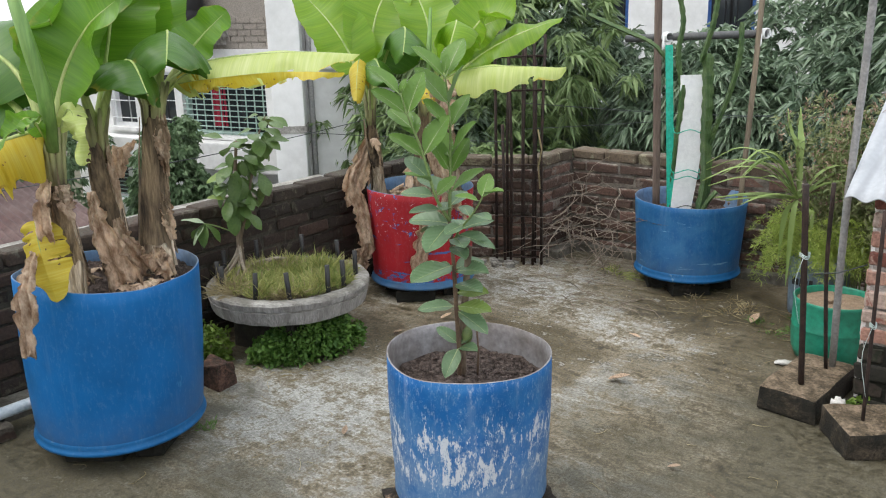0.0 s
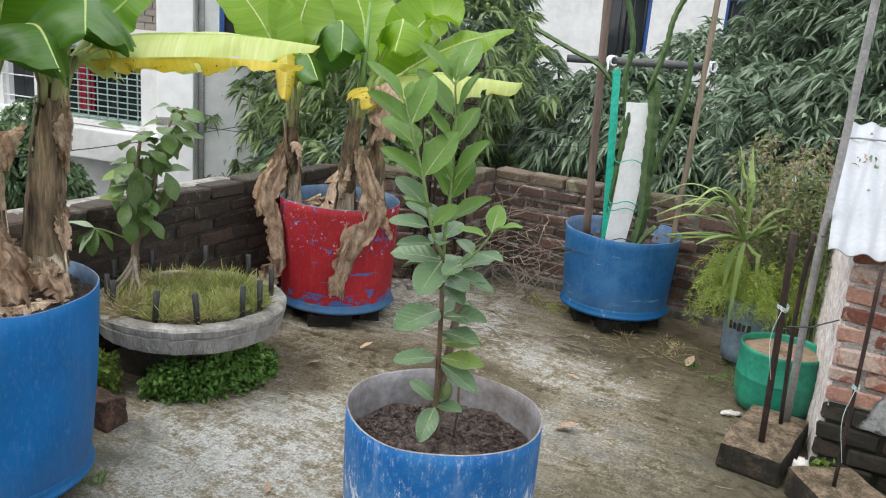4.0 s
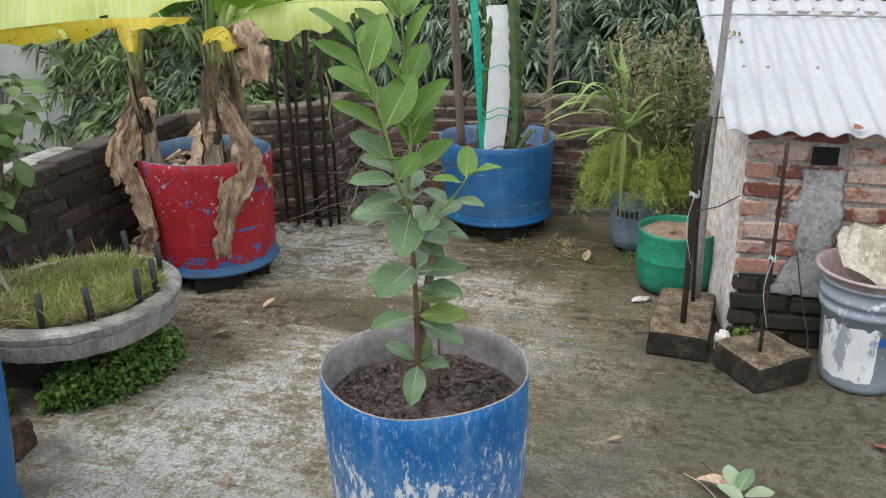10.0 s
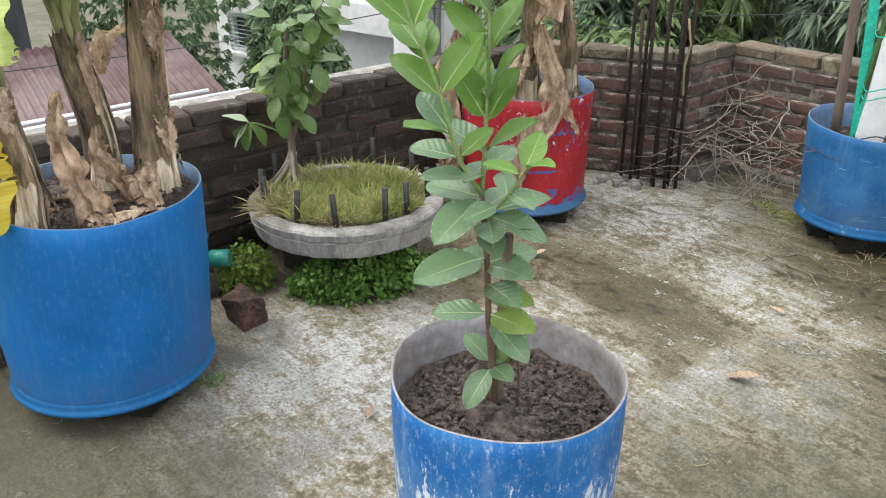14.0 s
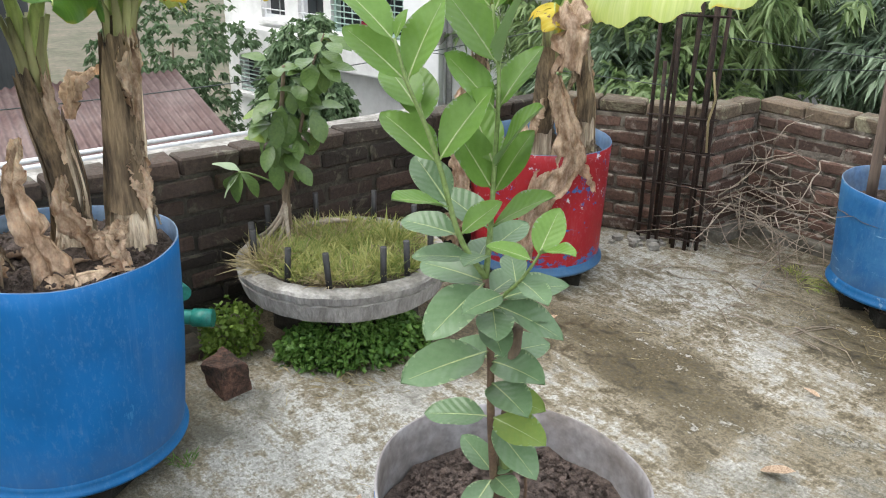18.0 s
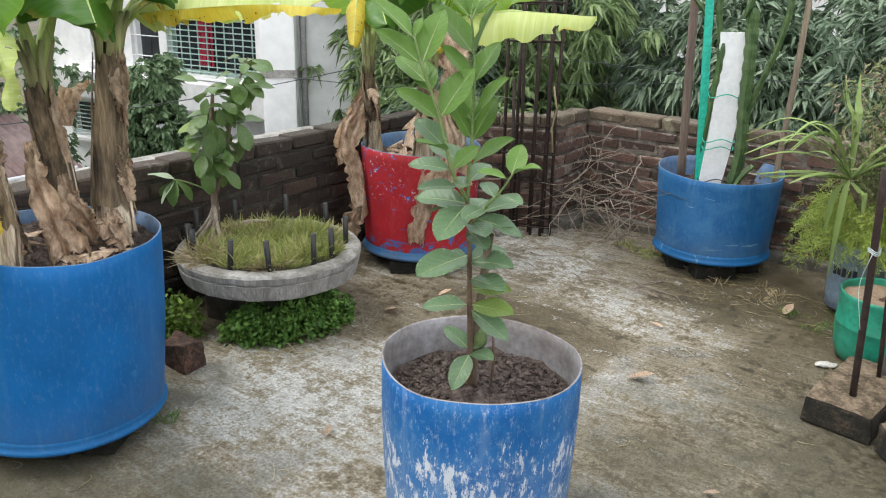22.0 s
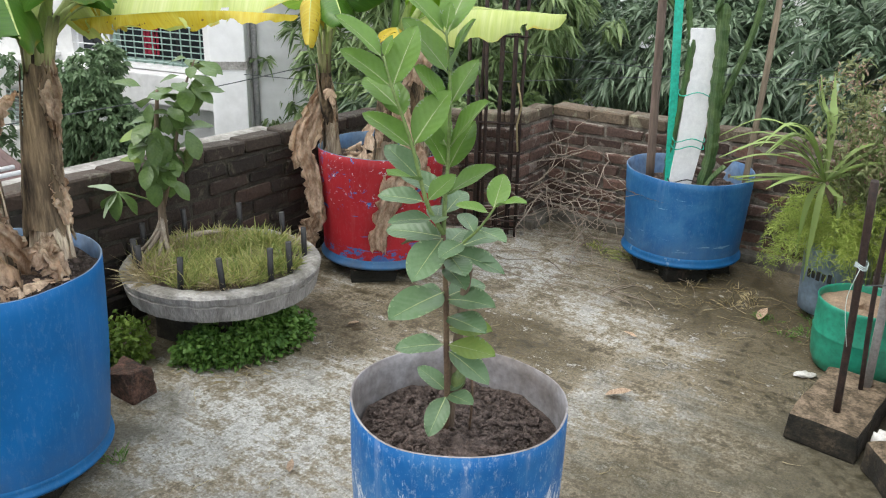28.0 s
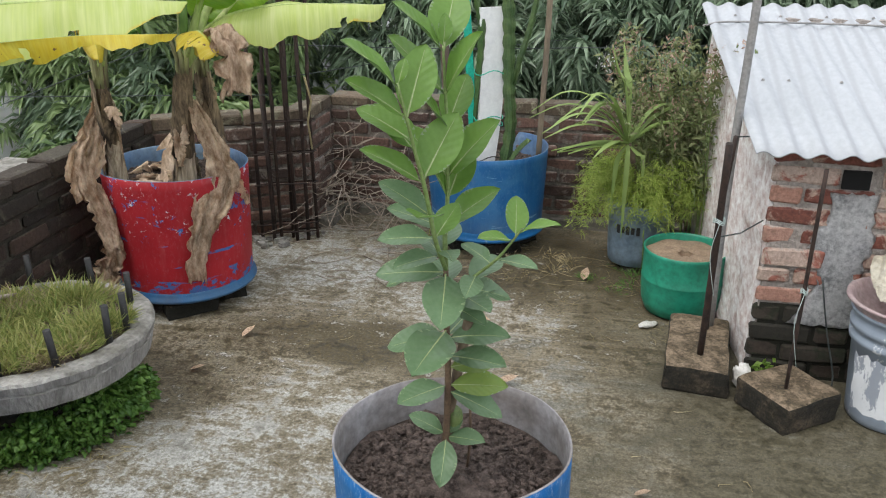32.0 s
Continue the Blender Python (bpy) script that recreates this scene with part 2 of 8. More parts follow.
def brick_tone(name, tones, patch, cover, smear, spread=0.3, rough=0.9):
    """Fired clay: tone from brick to brick, worn patches, mortar smeared over the edges."""
    m, n, l, b = material(name, rough)
    oi = n.new("ShaderNodeObjectInfo")
    tc = n.new("ShaderNodeTexCoord")
    off = n.new("ShaderNodeVectorMath")
    off.operation = "MULTIPLY_ADD"
    l.new(oi.outputs["Random"], off.inputs[0])
    off.inputs[1].default_value = (37, 53, 71)
    l.new(tc.outputs["Object"], off.inputs[2])
    v = off.outputs[0]
    coarse = noise_tex(n, l, v, 11, 6, 0.7, 0.4)
    grain = noise_tex(n, l, v, 60, 5, 0.75)
    f = calc(n, l, "ADD", calc(n, l, "MULTIPLY", oi.outputs["Random"], 0.7), calc(n, l, "MULTIPLY", coarse, 0.3))
    k = len(tones)
    col = ramp(n, l, f, [(0.12 + 0.75 * i / (k - 1), t) for i, t in enumerate(tones)])
    col = mix(n, l, step(n, l, noise_tex(n, l, v, 6.5, 7, 0.7, 0.6), 0.6 - cover, 0.66 - cover), col, patch)
    sep = n.new("ShaderNodeSeparateXYZ")
    l.new(tc.outputs["Object"], sep.inputs[0])
    ab = n.new("ShaderNodeMath")
    ab.operation = "ABSOLUTE"
    l.new(sep.outputs["Z"], ab.inputs[0])
    edge = calc(n, l, "ADD", calc(n, l, "MULTIPLY", ab.outputs[0], 13.0), calc(n, l, "MULTIPLY", coarse, 0.7))
    col = mix(n, l, calc(n, l, "MULTIPLY", step(n, l, edge, 0.84 - spread * 0.3, 0.92 - spread * 0.3), 0.85), col, smear)
    col = mix(n, l, 0.6, col, ramp(n, l, grain, [(0.32, (0.18, 0.18, 0.18)), (0.68, (0.82, 0.82, 0.82))]), "OVERLAY")
    l.new(col, b.inputs["Base Color"])
    bump(n, l, b, calc(n, l, "ADD", calc(n, l, "MULTIPLY", coarse, 0.6), calc(n, l, "MULTIPLY", grain, 0.4)), 0.9, 0.012)
    return m


def scuffed_plastic(name, base, under, amount, dirt_z=None, scale=7.0, stretch=(1, 1, 0.35), gloss=0.42, low=None, fade=None, fade_part=0.4, specks=False, foot=None):
    """Painted plastic drum: chips that show the under-colour, scratches, splashed dirt."""
    m, n, l, b = material(name, gloss, 0, 0.25)
    v = coords(n, "Object", stretch, l)
    v1 = coords(n, "Object", (1, 1, 1), l)
    tone = noise_tex(n, l, v1, 3.0, 4)
    lighter = tuple(min(1, c * 1.4) for c in base)
    col = mix(n, l, step(n, l, tone, 0.35, 0.7), base, lighter)
    streak = noise_tex(n, l, coords(n, "Object", (1, 1, 0.08), l), 30, 4, 0.7)
    scratch = noise_tex(n, l, coords(n, "Object", (1, 1, 0.45), l), 75, 7, 0.8)
    if fade:
        col = mix(n, l, calc(n, l, "MULTIPLY", step(n, l, noise_tex(n, l, v1, 5, 6, 0.7, 0.4), 0.42, 0.68), fade_part), col, fade)
    chips = noise_tex(n, l, v, scale, 8, 0.72)
    sep = n.new("ShaderNodeSeparateXYZ")
    l.new(v1, sep.inputs[0])
    thresh = step(n, l, chips, 0.64 - amount, 0.66 - amount)
    if low:
        z0, z1 = low
        zone = calc(n, l, "MULTIPLY", step(n, l, sep.outputs["Z"], z1, z1 - 0.16), step(n, l, sep.outputs["Z"], z0, z0 + 0.14))
        gate = noise_tex(n, l, coords(n, "Object", (1, 1, 0.32), l), scale * 5.0, 8, 0.8)
        clump = noise_tex(n, l, coords(n, "Object", (1, 1, 0.7), l), scale * 0.9, 8, 0.7)
        level = calc(n, l, "ADD", calc(n, l, "ADD", calc(n, l, "MULTIPLY", gate, 0.5), calc(n, l, "MULTIPLY", clump, 0.3)), calc(n, l, "MULTIPLY", zone, 0.12))
        thresh = calc(n, l, "MULTIPLY", step(n, l, level, 0.528, 0.543), 0.8)
        dusty = calc(n, l, "MULTIPLY", step(n, l, sep.outputs["Z"], 0.46, 0.2), step(n, l, noise_tex(n, l, v1, 14, 7, 0.75, 0.3), 0.3, 0.7))
        col = mix(n, l, calc(n, l, "MULTIPLY", dusty, 0.75), col, (0.22, 0.32, 0.44))
    if specks:
        stroke = noise_tex(n, l, coords(n, "Object", (0.5, 0.5, 3.0), l), 6, 6, 0.7, 0.3)
        thresh = step(n, l, stroke, 0.61, 0.625)
        rim = step(n, l, sep.outputs["Z"], 0.34, 0.44)
        chip2 = noise_tex(n, l, v1, 17, 6, 0.7, 0.4)
        thresh = calc(n, l, "MAXIMUM", thresh, step(n, l, calc(n, l, "ADD", calc(n, l, "MULTIPLY", chip2, 0.9), calc(n, l, "MULTIPLY", rim, 0.08)), 0.622, 0.632))
    if foot:
        worn = calc(n, l, "ADD", calc(n, l, "MULTIPLY", chips, 0.8), calc(n, l, "MULTIPLY", step(n, l, sep.outputs["Z"], foot + 0.06, foot - 0.16), 0.22))
        thresh = calc(n, l, "MAXIMUM", thresh, step(n, l, worn, 0.55, 0.57))
    col = mix(n, l, thresh, col, under)
    if specks:
        col = mix(n, l, step(n, l, calc(n, l, "ADD", calc(n, l, "MULTIPLY", noise_tex(n, l, v1, 30, 6, 0.75), 0.9), calc(n, l, "MULTIPLY", rim, 0.1)), 0.645, 0.658), col, (0.5, 0.53, 0.58))
    col = mix(n, l, calc(n, l, "MULTIPLY", step(n, l, streak, 0.55, 0.75), 0.12 if low else 0.05), col, (0.6, 0.62, 0.62))
    col = mix(n, l, calc(n, l, "MULTIPLY", step(n, l, scratch, 0.53, 0.68), 0.55 if low else 0.1), col, (0.45, 0.52, 0.58))
    col = mix(n, l, calc(n, l, "MULTIPLY", step(n, l, noise_tex(n, l, v1, 2.2, 5, 0.65, 0.5), 0.5, 0.75), 0.35), col, tuple(0.5 * c for c in base))
    if dirt_z:
        d = calc(n, l, "MULTIPLY", step(n, l, sep.outputs["Z"], dirt_z, 0.0), step(n, l, noise_tex(n, l, v1, 9, 5), 0.25, 0.75))
        col = mix(n, l, calc(n, l, "MULTIPLY", d, 0.75), col, (0.11, 0.1, 0.085))
    l.new(col, b.inputs["Base Color"])
    l.new(step(n, l, tone, -0.6, 1.6), b.inputs["Roughness"])
    bump(n, l, b, calc(n, l, "ADD", chips, calc(n, l, "MULTIPLY", tone, 0.8)), 0.12, 0.006)
    return m


BRICK = brick_tone("weathered_brick", [(0.05, 0.034, 0.028), (0.105, 0.063, 0.049), (0.175, 0.1, 0.077)], (0.21, 0.175, 0.15), 0.05, (0.32, 0.29, 0.255), 0.28)
BRICK_DARK = brick_tone("dark_brick", [(0.018, 0.014, 0.011), (0.033, 0.024, 0.019), (0.06, 0.037, 0.028)], (0.075, 0.066, 0.048), 0.04, (0.085, 0.075, 0.058), 0.18)
BRICK_RED = brick_tone("red_brick", [(0.13, 0.045, 0.032), (0.2, 0.07, 0.05), (0.27, 0.105, 0.075)], (0.38, 0.27, 0.215), 0.06, (0.36, 0.32, 0.285), 0.3)
BRICK_PALE = brick_tone("pale_brick", [(0.33, 0.17, 0.125), (0.37, 0.26, 0.21), (0.41, 0.32, 0.27)], (0.25, 0.09, 0.065), 0.05, (0.36, 0.32, 0.285), 0.3)
MORTAR = plain("lime_mortar", (0.37, 0.33, 0.3), (0.22, 0.195, 0.175), 12, 0.95, 0, 0.9, 0.014)
MORTAR_DARK = plain("dark_mortar", (0.03, 0.026, 0.02), (0.065, 0.058, 0.045), 12, 0.95, 0, 0.8, 0.01)
COPING = brick_tone("lichened_coping", [(0.08, 0.06, 0.042), (0.12, 0.09, 0.062), (0.16, 0.12, 0.085)], (0.23, 0.21, 0.145), 0.05, (0.14, 0.125, 0.095), 0.1)
COPING_DARK = brick_tone("dark_coping", [(0.032, 0.025, 0.02), (0.05, 0.037, 0.028), (0.07, 0.045, 0.034)], (0.11, 0.1, 0.075), 0.03, (0.07, 0.06, 0.045), 0.1)
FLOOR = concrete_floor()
CONCRETE = plain("old_concrete", (0.4, 0.385, 0.36), (0.17, 0.16, 0.14), 9, 0.9, 0, 0.9, 0.014)
PLASTER = plain("flaking_plaster", (0.84, 0.825, 0.81), (0.52, 0.41, 0.38), 24, 0.9, 0, 0.6, 0.012)
BLUE = scuffed_plastic("blue_drum_plastic", (0.003, 0.096, 0.278), (0.03, 0.16, 0.37), 0.0, 0.3)
BLUE_OLD = scuffed_plastic("sun_faded_blue_plastic", (0.01, 0.085, 0.225), (0.15, 0.29, 0.44), 0.025, 0.3, 9.0, (0.3, 0.3, 3.0), fade=(0.06, 0.19, 0.35), fade_part=0.6)
BLUE_WORN = scuffed_plastic("blue_plastic_with_white_scuffs", (0.005, 0.085, 0.26), (0.6, 0.62, 0.63), 0.12, 0.05, 11, (1, 1, 0.3), low=(0.1, 0.55), fade=(0.06, 0.22, 0.43))
GREY_IN = plain("dusty_drum_inside", (0.3, 0.29, 0.3), (0.17, 0.15, 0.14), 7, 0.8, 0, 0.2)
BLUE_IN = plain("blue_drum_inside", (0.1, 0.2, 0.38), (0.16, 0.22, 0.3), 5, 0.6, 0, 0.2)
RED = scuffed_plastic("red_paint_over_blue_plastic", (0.28, 0.014, 0.02), (0.05, 0.12, 0.33), 0.075, 0.04, 11, (1, 1, 1.6), specks=True, foot=0.22)
SOIL = plain("dark_crumbly_soil", (0.06, 0.043, 0.035), (0.24, 0.18, 0.155), 45, 0.95, 0, 1.0, 0.02)
RUST = plain("rusted_steel", (0.022, 0.016, 0.014), (0.055, 0.033, 0.026), 25, 0.75, 0.3, 0.5, 0.003)
BLACK_POST = plain("black_pipe_stub", (0.012, 0.012, 0.013), (0.025, 0.025, 0.026), 20, 0.5)
GREY_PIPE = plain("grey_plastic_pipe", (0.2, 0.2, 0.2), (0.28, 0.27, 0.26), 12, 0.55)
BAMBOO = plain("weathered_bamboo", (0.25, 0.2, 0.14), (0.15, 0.12, 0.09), 12, 0.8, 0, 0.3, 0.004, 0, (1, 1, 0.15))
WOOD = plain("grey_brown_batten", (0.12, 0.085, 0.07), (0.2, 0.15, 0.12), 14, 0.8, 0, 0.3, 0.004, 0, (1, 1, 0.1))
TEAL = plain("teal_painted_strip", (0.0, 0.34, 0.24), (0.02, 0.42, 0.3), 10, 0.45)
GREEN_PL = plain("green_plastic", (0.01, 0.18, 0.11), (0.02, 0.25, 0.16), 6, 0.4, 0, 0.15)
WHITE_BOARD = plain("white_board", (0.82, 0.83, 0.84), (0.72, 0.73, 0.74), 8, 0.6)
BRICK_WET = brick_tone("wet_mossy_brick", [(0.014, 0.013, 0.009), (0.024, 0.02, 0.014), (0.042, 0.03, 0.022)], (0.016, 0.019, 0.009), 0.08, (0.03, 0.028, 0.019), 0.1)
BRICK_STUB = brick_tone("damp_red_brick", [(0.035, 0.018, 0.013), (0.055, 0.026, 0.019), (0.075, 0.034, 0.024)], (0.035, 0.035, 0.018), 0.03, (0.05, 0.038, 0.028), 0.1)
MORTAR_MID = plain("weathered_mortar", (0.25, 0.222, 0.19), (0.075, 0.063, 0.05), 12, 0.95, 0, 0.9, 0.014)


# ---- shape helpers ----
def part(name, bm, mat, parent=None, label="", smooth=False):
    me = bpy.data.meshes.new(name)
    bm.to_mesh(me)
    bm.free()
    if smooth:
        me.shade_smooth()
    for k in (mat if isinstance(mat, (list, tuple)) else [mat]):
        me.materials.append(k)
    ob = new(name, me)
    ob.parent = parent
    if label:
        ob["label"] = label
    return ob


def piece(name, me, parent, m):
    ob = new(name, me)
    ob.parent = parent
    ob.matrix_basis = m
    return ob


def thing(name, m, label, category, group="", kind=""):
    ob = new(name)
    ob.matrix_basis = m
    ob.empty_display_size = 0.1
    return tagged(ob, label, category, group, kind)


def box(bm, c, s, rot=0.0, bevel=0.0, jitter=0.0):
    """A box round c of size s, turned about z."""
    r = bmesh.ops.create_cube(bm, size=1, matrix=Matrix.Translation(c) @ pose(0, 0, 0, 0, 0, rot) @ Matrix.Diagonal((*s, 1)))
    vs = r["verts"]
    if jitter:
        for v in vs:
            v.co += Vector([random.uniform(-jitter, jitter) for _ in range(3)])
    if bevel:
        bmesh.ops.bevel(bm, geom=list({e for v in vs for e in v.link_edges}), offset=bevel, segments=2, affect="EDGES", profile=0.6)
    return vs


def revolve(bm, profile, n=48, wobble=None, mat=0):
    """Turns (r, z) pairs round z; wobble(angle, z) gives (dr, dz)."""
    rings = []
    for r, z in profile:
        ring = []
        for i in range(n):
            a = 2 * math.pi * i / n
            dr, dz = wobble(a, z) if wobble else (0, 0)
            ring.append(bm.verts.new(((r + dr) * math.cos(a), (r + dr) * math.sin(a), z + dz)))
        rings.append(ring)
    for a, b in zip(rings, rings[1:]):
        for i in range(n):
            f = bm.faces.new((a[i], a[(i + 1) % n], b[(i + 1) % n], b[i]))
            f.material_index = mat
    return rings


def cap(bm, ring, flip=False, mat=0):
    f = bm.faces.new(ring[::-1] if flip else ring)
    f.material_index = mat


def tube(bm, pts, radii, n=8, caps=True, mat=0):
    """A round bar along points."""
    pts = [Vector(p) for p in pts]
    if isinstance(radii, (int, float)):
        radii = [radii] * len(pts)
    rings, side = [], None
    for i, p in enumerate(pts):
        d = (pts[min(i + 1, len(pts) - 1)] - pts[max(i - 1, 0)]).normalized()
        if side is None:
            side = d.orthogonal().normalized()
        else:
            side = (side - d * side.dot(d)).normalized()
        up = d.cross(side)
        rings.append([bm.verts.new(p + radii[i] * (math.cos(2 * math.pi * k / n) * side + math.sin(2 * math.pi * k / n) * up)) for k in range(n)])
    for a, b in zip(rings, rings[1:]):
        for k in range(n):
            f = bm.faces.new((a[k], a[(k + 1) % n], b[(k + 1) % n], b[k]))
            f.material_index, f.smooth = mat, True
    if caps:
        cap(bm, rings[0], True, mat), cap(bm, rings[-1], False, mat)
    return rings


def bez(p0, p1, p2, n):
    p0, p1, p2 = Vector(p0), Vector(p1), Vector(p2)
    return [(1 - t) ** 2 * p0 + 2 * t * (1 - t) * p1 + t * t * p2 for t in (i / (n - 1) for i in range(n))]


def bezn(ctrl, n):
    """A smooth run through the control points (Catmull-Rom)."""
    c = [Vector(p) for p in ctrl]
    c = [2 * c[0] - c[1], *c, 2 * c[-1] - c[-2]]
    out = []
    for i in range(n):
        u = i / (n - 1) * (len(c) - 3)
        k = min(int(u), len(c) - 4)
        t = u - k
        a, b, d, e = c[k:k + 4]
        out.append(0.5 * (2 * b + (d - a) * t + (2 * a - 5 * b + 4 * d - e) * t * t + (3 * b - a - 3 * d + e) * t ** 3))
    return out


def rnd(a, b):
    return random.uniform(a, b)


# ---- roof terrace: slab, parapet walls ----
LX, LZ = -3.73, 0.73       # inner face of the left parapet and its height
AY, CY, CX, BY = 4.5, 4.9, -2.98, 5.32   # inner faces of the stepped back parapet
THICK = 0.125

bm = bmesh.new()
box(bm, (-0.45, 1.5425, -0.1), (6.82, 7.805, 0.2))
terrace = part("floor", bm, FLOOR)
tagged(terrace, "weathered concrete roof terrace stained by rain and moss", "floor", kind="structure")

brick_meshes = {}


def brick_mesh(key, size, mat, bevel=0.009, rough=0.008):
    """A few alike bricks with worn edges, made once and shared."""
    if key not in brick_meshes:
        made = []
        for k in range(4):
            b2 = bmesh.new()
            box(b2, (0, 0, 0), size, 0, 0, rough)
            bmesh.ops.bevel(b2, geom=b2.edges[:], offset=bevel, segments=1, affect="EDGES")
            me = bpy.data.meshes.new("brick")
            b2.to_mesh(me)
            b2.free()
            me.materials.append(mat)
            made.append(me)
        brick_meshes[key] = made
    return brick_meshes[key]


BL, BH, BJ = 0.245, 0.07, 0.012


def brick_run(wall, a, b, z0, courses, mat, key, depth=0.02, out=(0, 0), skip=None, coping=None, mix_mat=None, bond=0.5, halves=0.0):
    """Courses of bricks on the face from a to b; out is the face's outward normal."""
    a, b = Vector((*a, 0)), Vector((*b, 0))
    length, ang = (b - a).length, math.degrees(math.atan2(b.y - a.y, b.x - a.x))
    d = (b - a).normalized()
    o = Vector((*out, 0))
    n = 0
    for c in range(courses):
        z = z0 + c * (BH + BJ) + BH / 2
        x = -BL * (bond if c % 2 else 0.0) - rnd(0, 0.02)
        top = coping and c == courses - 1
        while x < length:
            full = BL * 0.5 if random.random() < halves and x > 0 else BL
            x0, x1 = max(x, 0), min(x + full, length)
            w = x1 - x0
            if w > 0.04 and not (skip and skip((x0 + x1) / 2, z)):
                short = w < BL * 0.75
                pale = bool(mix_mat) and random.random() < 0.42
                key2 = (key, "top" if top else "pale" if pale else "", "half" if short else "full")
                dep = THICK + 0.012 if top else depth
                me = random.choice(brick_mesh(key2, (BL * 0.5 if short else BL, dep, BH + (0.004 if top else 0)), coping if top else mix_mat if pale else mat))
                sc = w / (BL * 0.5 if short else BL)
                p = a + d * ((x0 + x1) / 2) + (o * (-THICK / 2) if top else o * rnd(-0.008, 0.009))
                piece("brick", me, wall, Matrix.Translation((p.x, p.y, z)) @ pose(0, 0, 0, rnd(-2, 2), rnd(-1.5, 1.5), ang + rnd(-1.5, 1.5)) @ Matrix.Diagonal((sc, 1, 1 if top else rnd(0.88, 1.03), 1)))
                n += 1
            x += full + BJ + rnd(-0.004, 0.006)
    return n


def wall_core(name, a, b, h, out, mat, label):
    """The mortar body of a parapet, set back from the brick faces."""
    a, b, o = Vector((*a, 0)), Vector((*b, 0)), Vector((*out, 0))
    ang = math.degrees(math.atan2(b.y - a.y, b.x - a.x))
    bm = bmesh.new()
    mid = (a + b) / 2 - o * (THICK / 2 - 0.001)
    hh = h - BH - 0.004
    box(bm, (mid.x, mid.y, hh / 2 - 0.05), ((b - a).length + 0.02, THICK - 0.006, hh + 0.1), ang)
    return tagged(part(name, bm, mat), label, "wall", kind="structure")


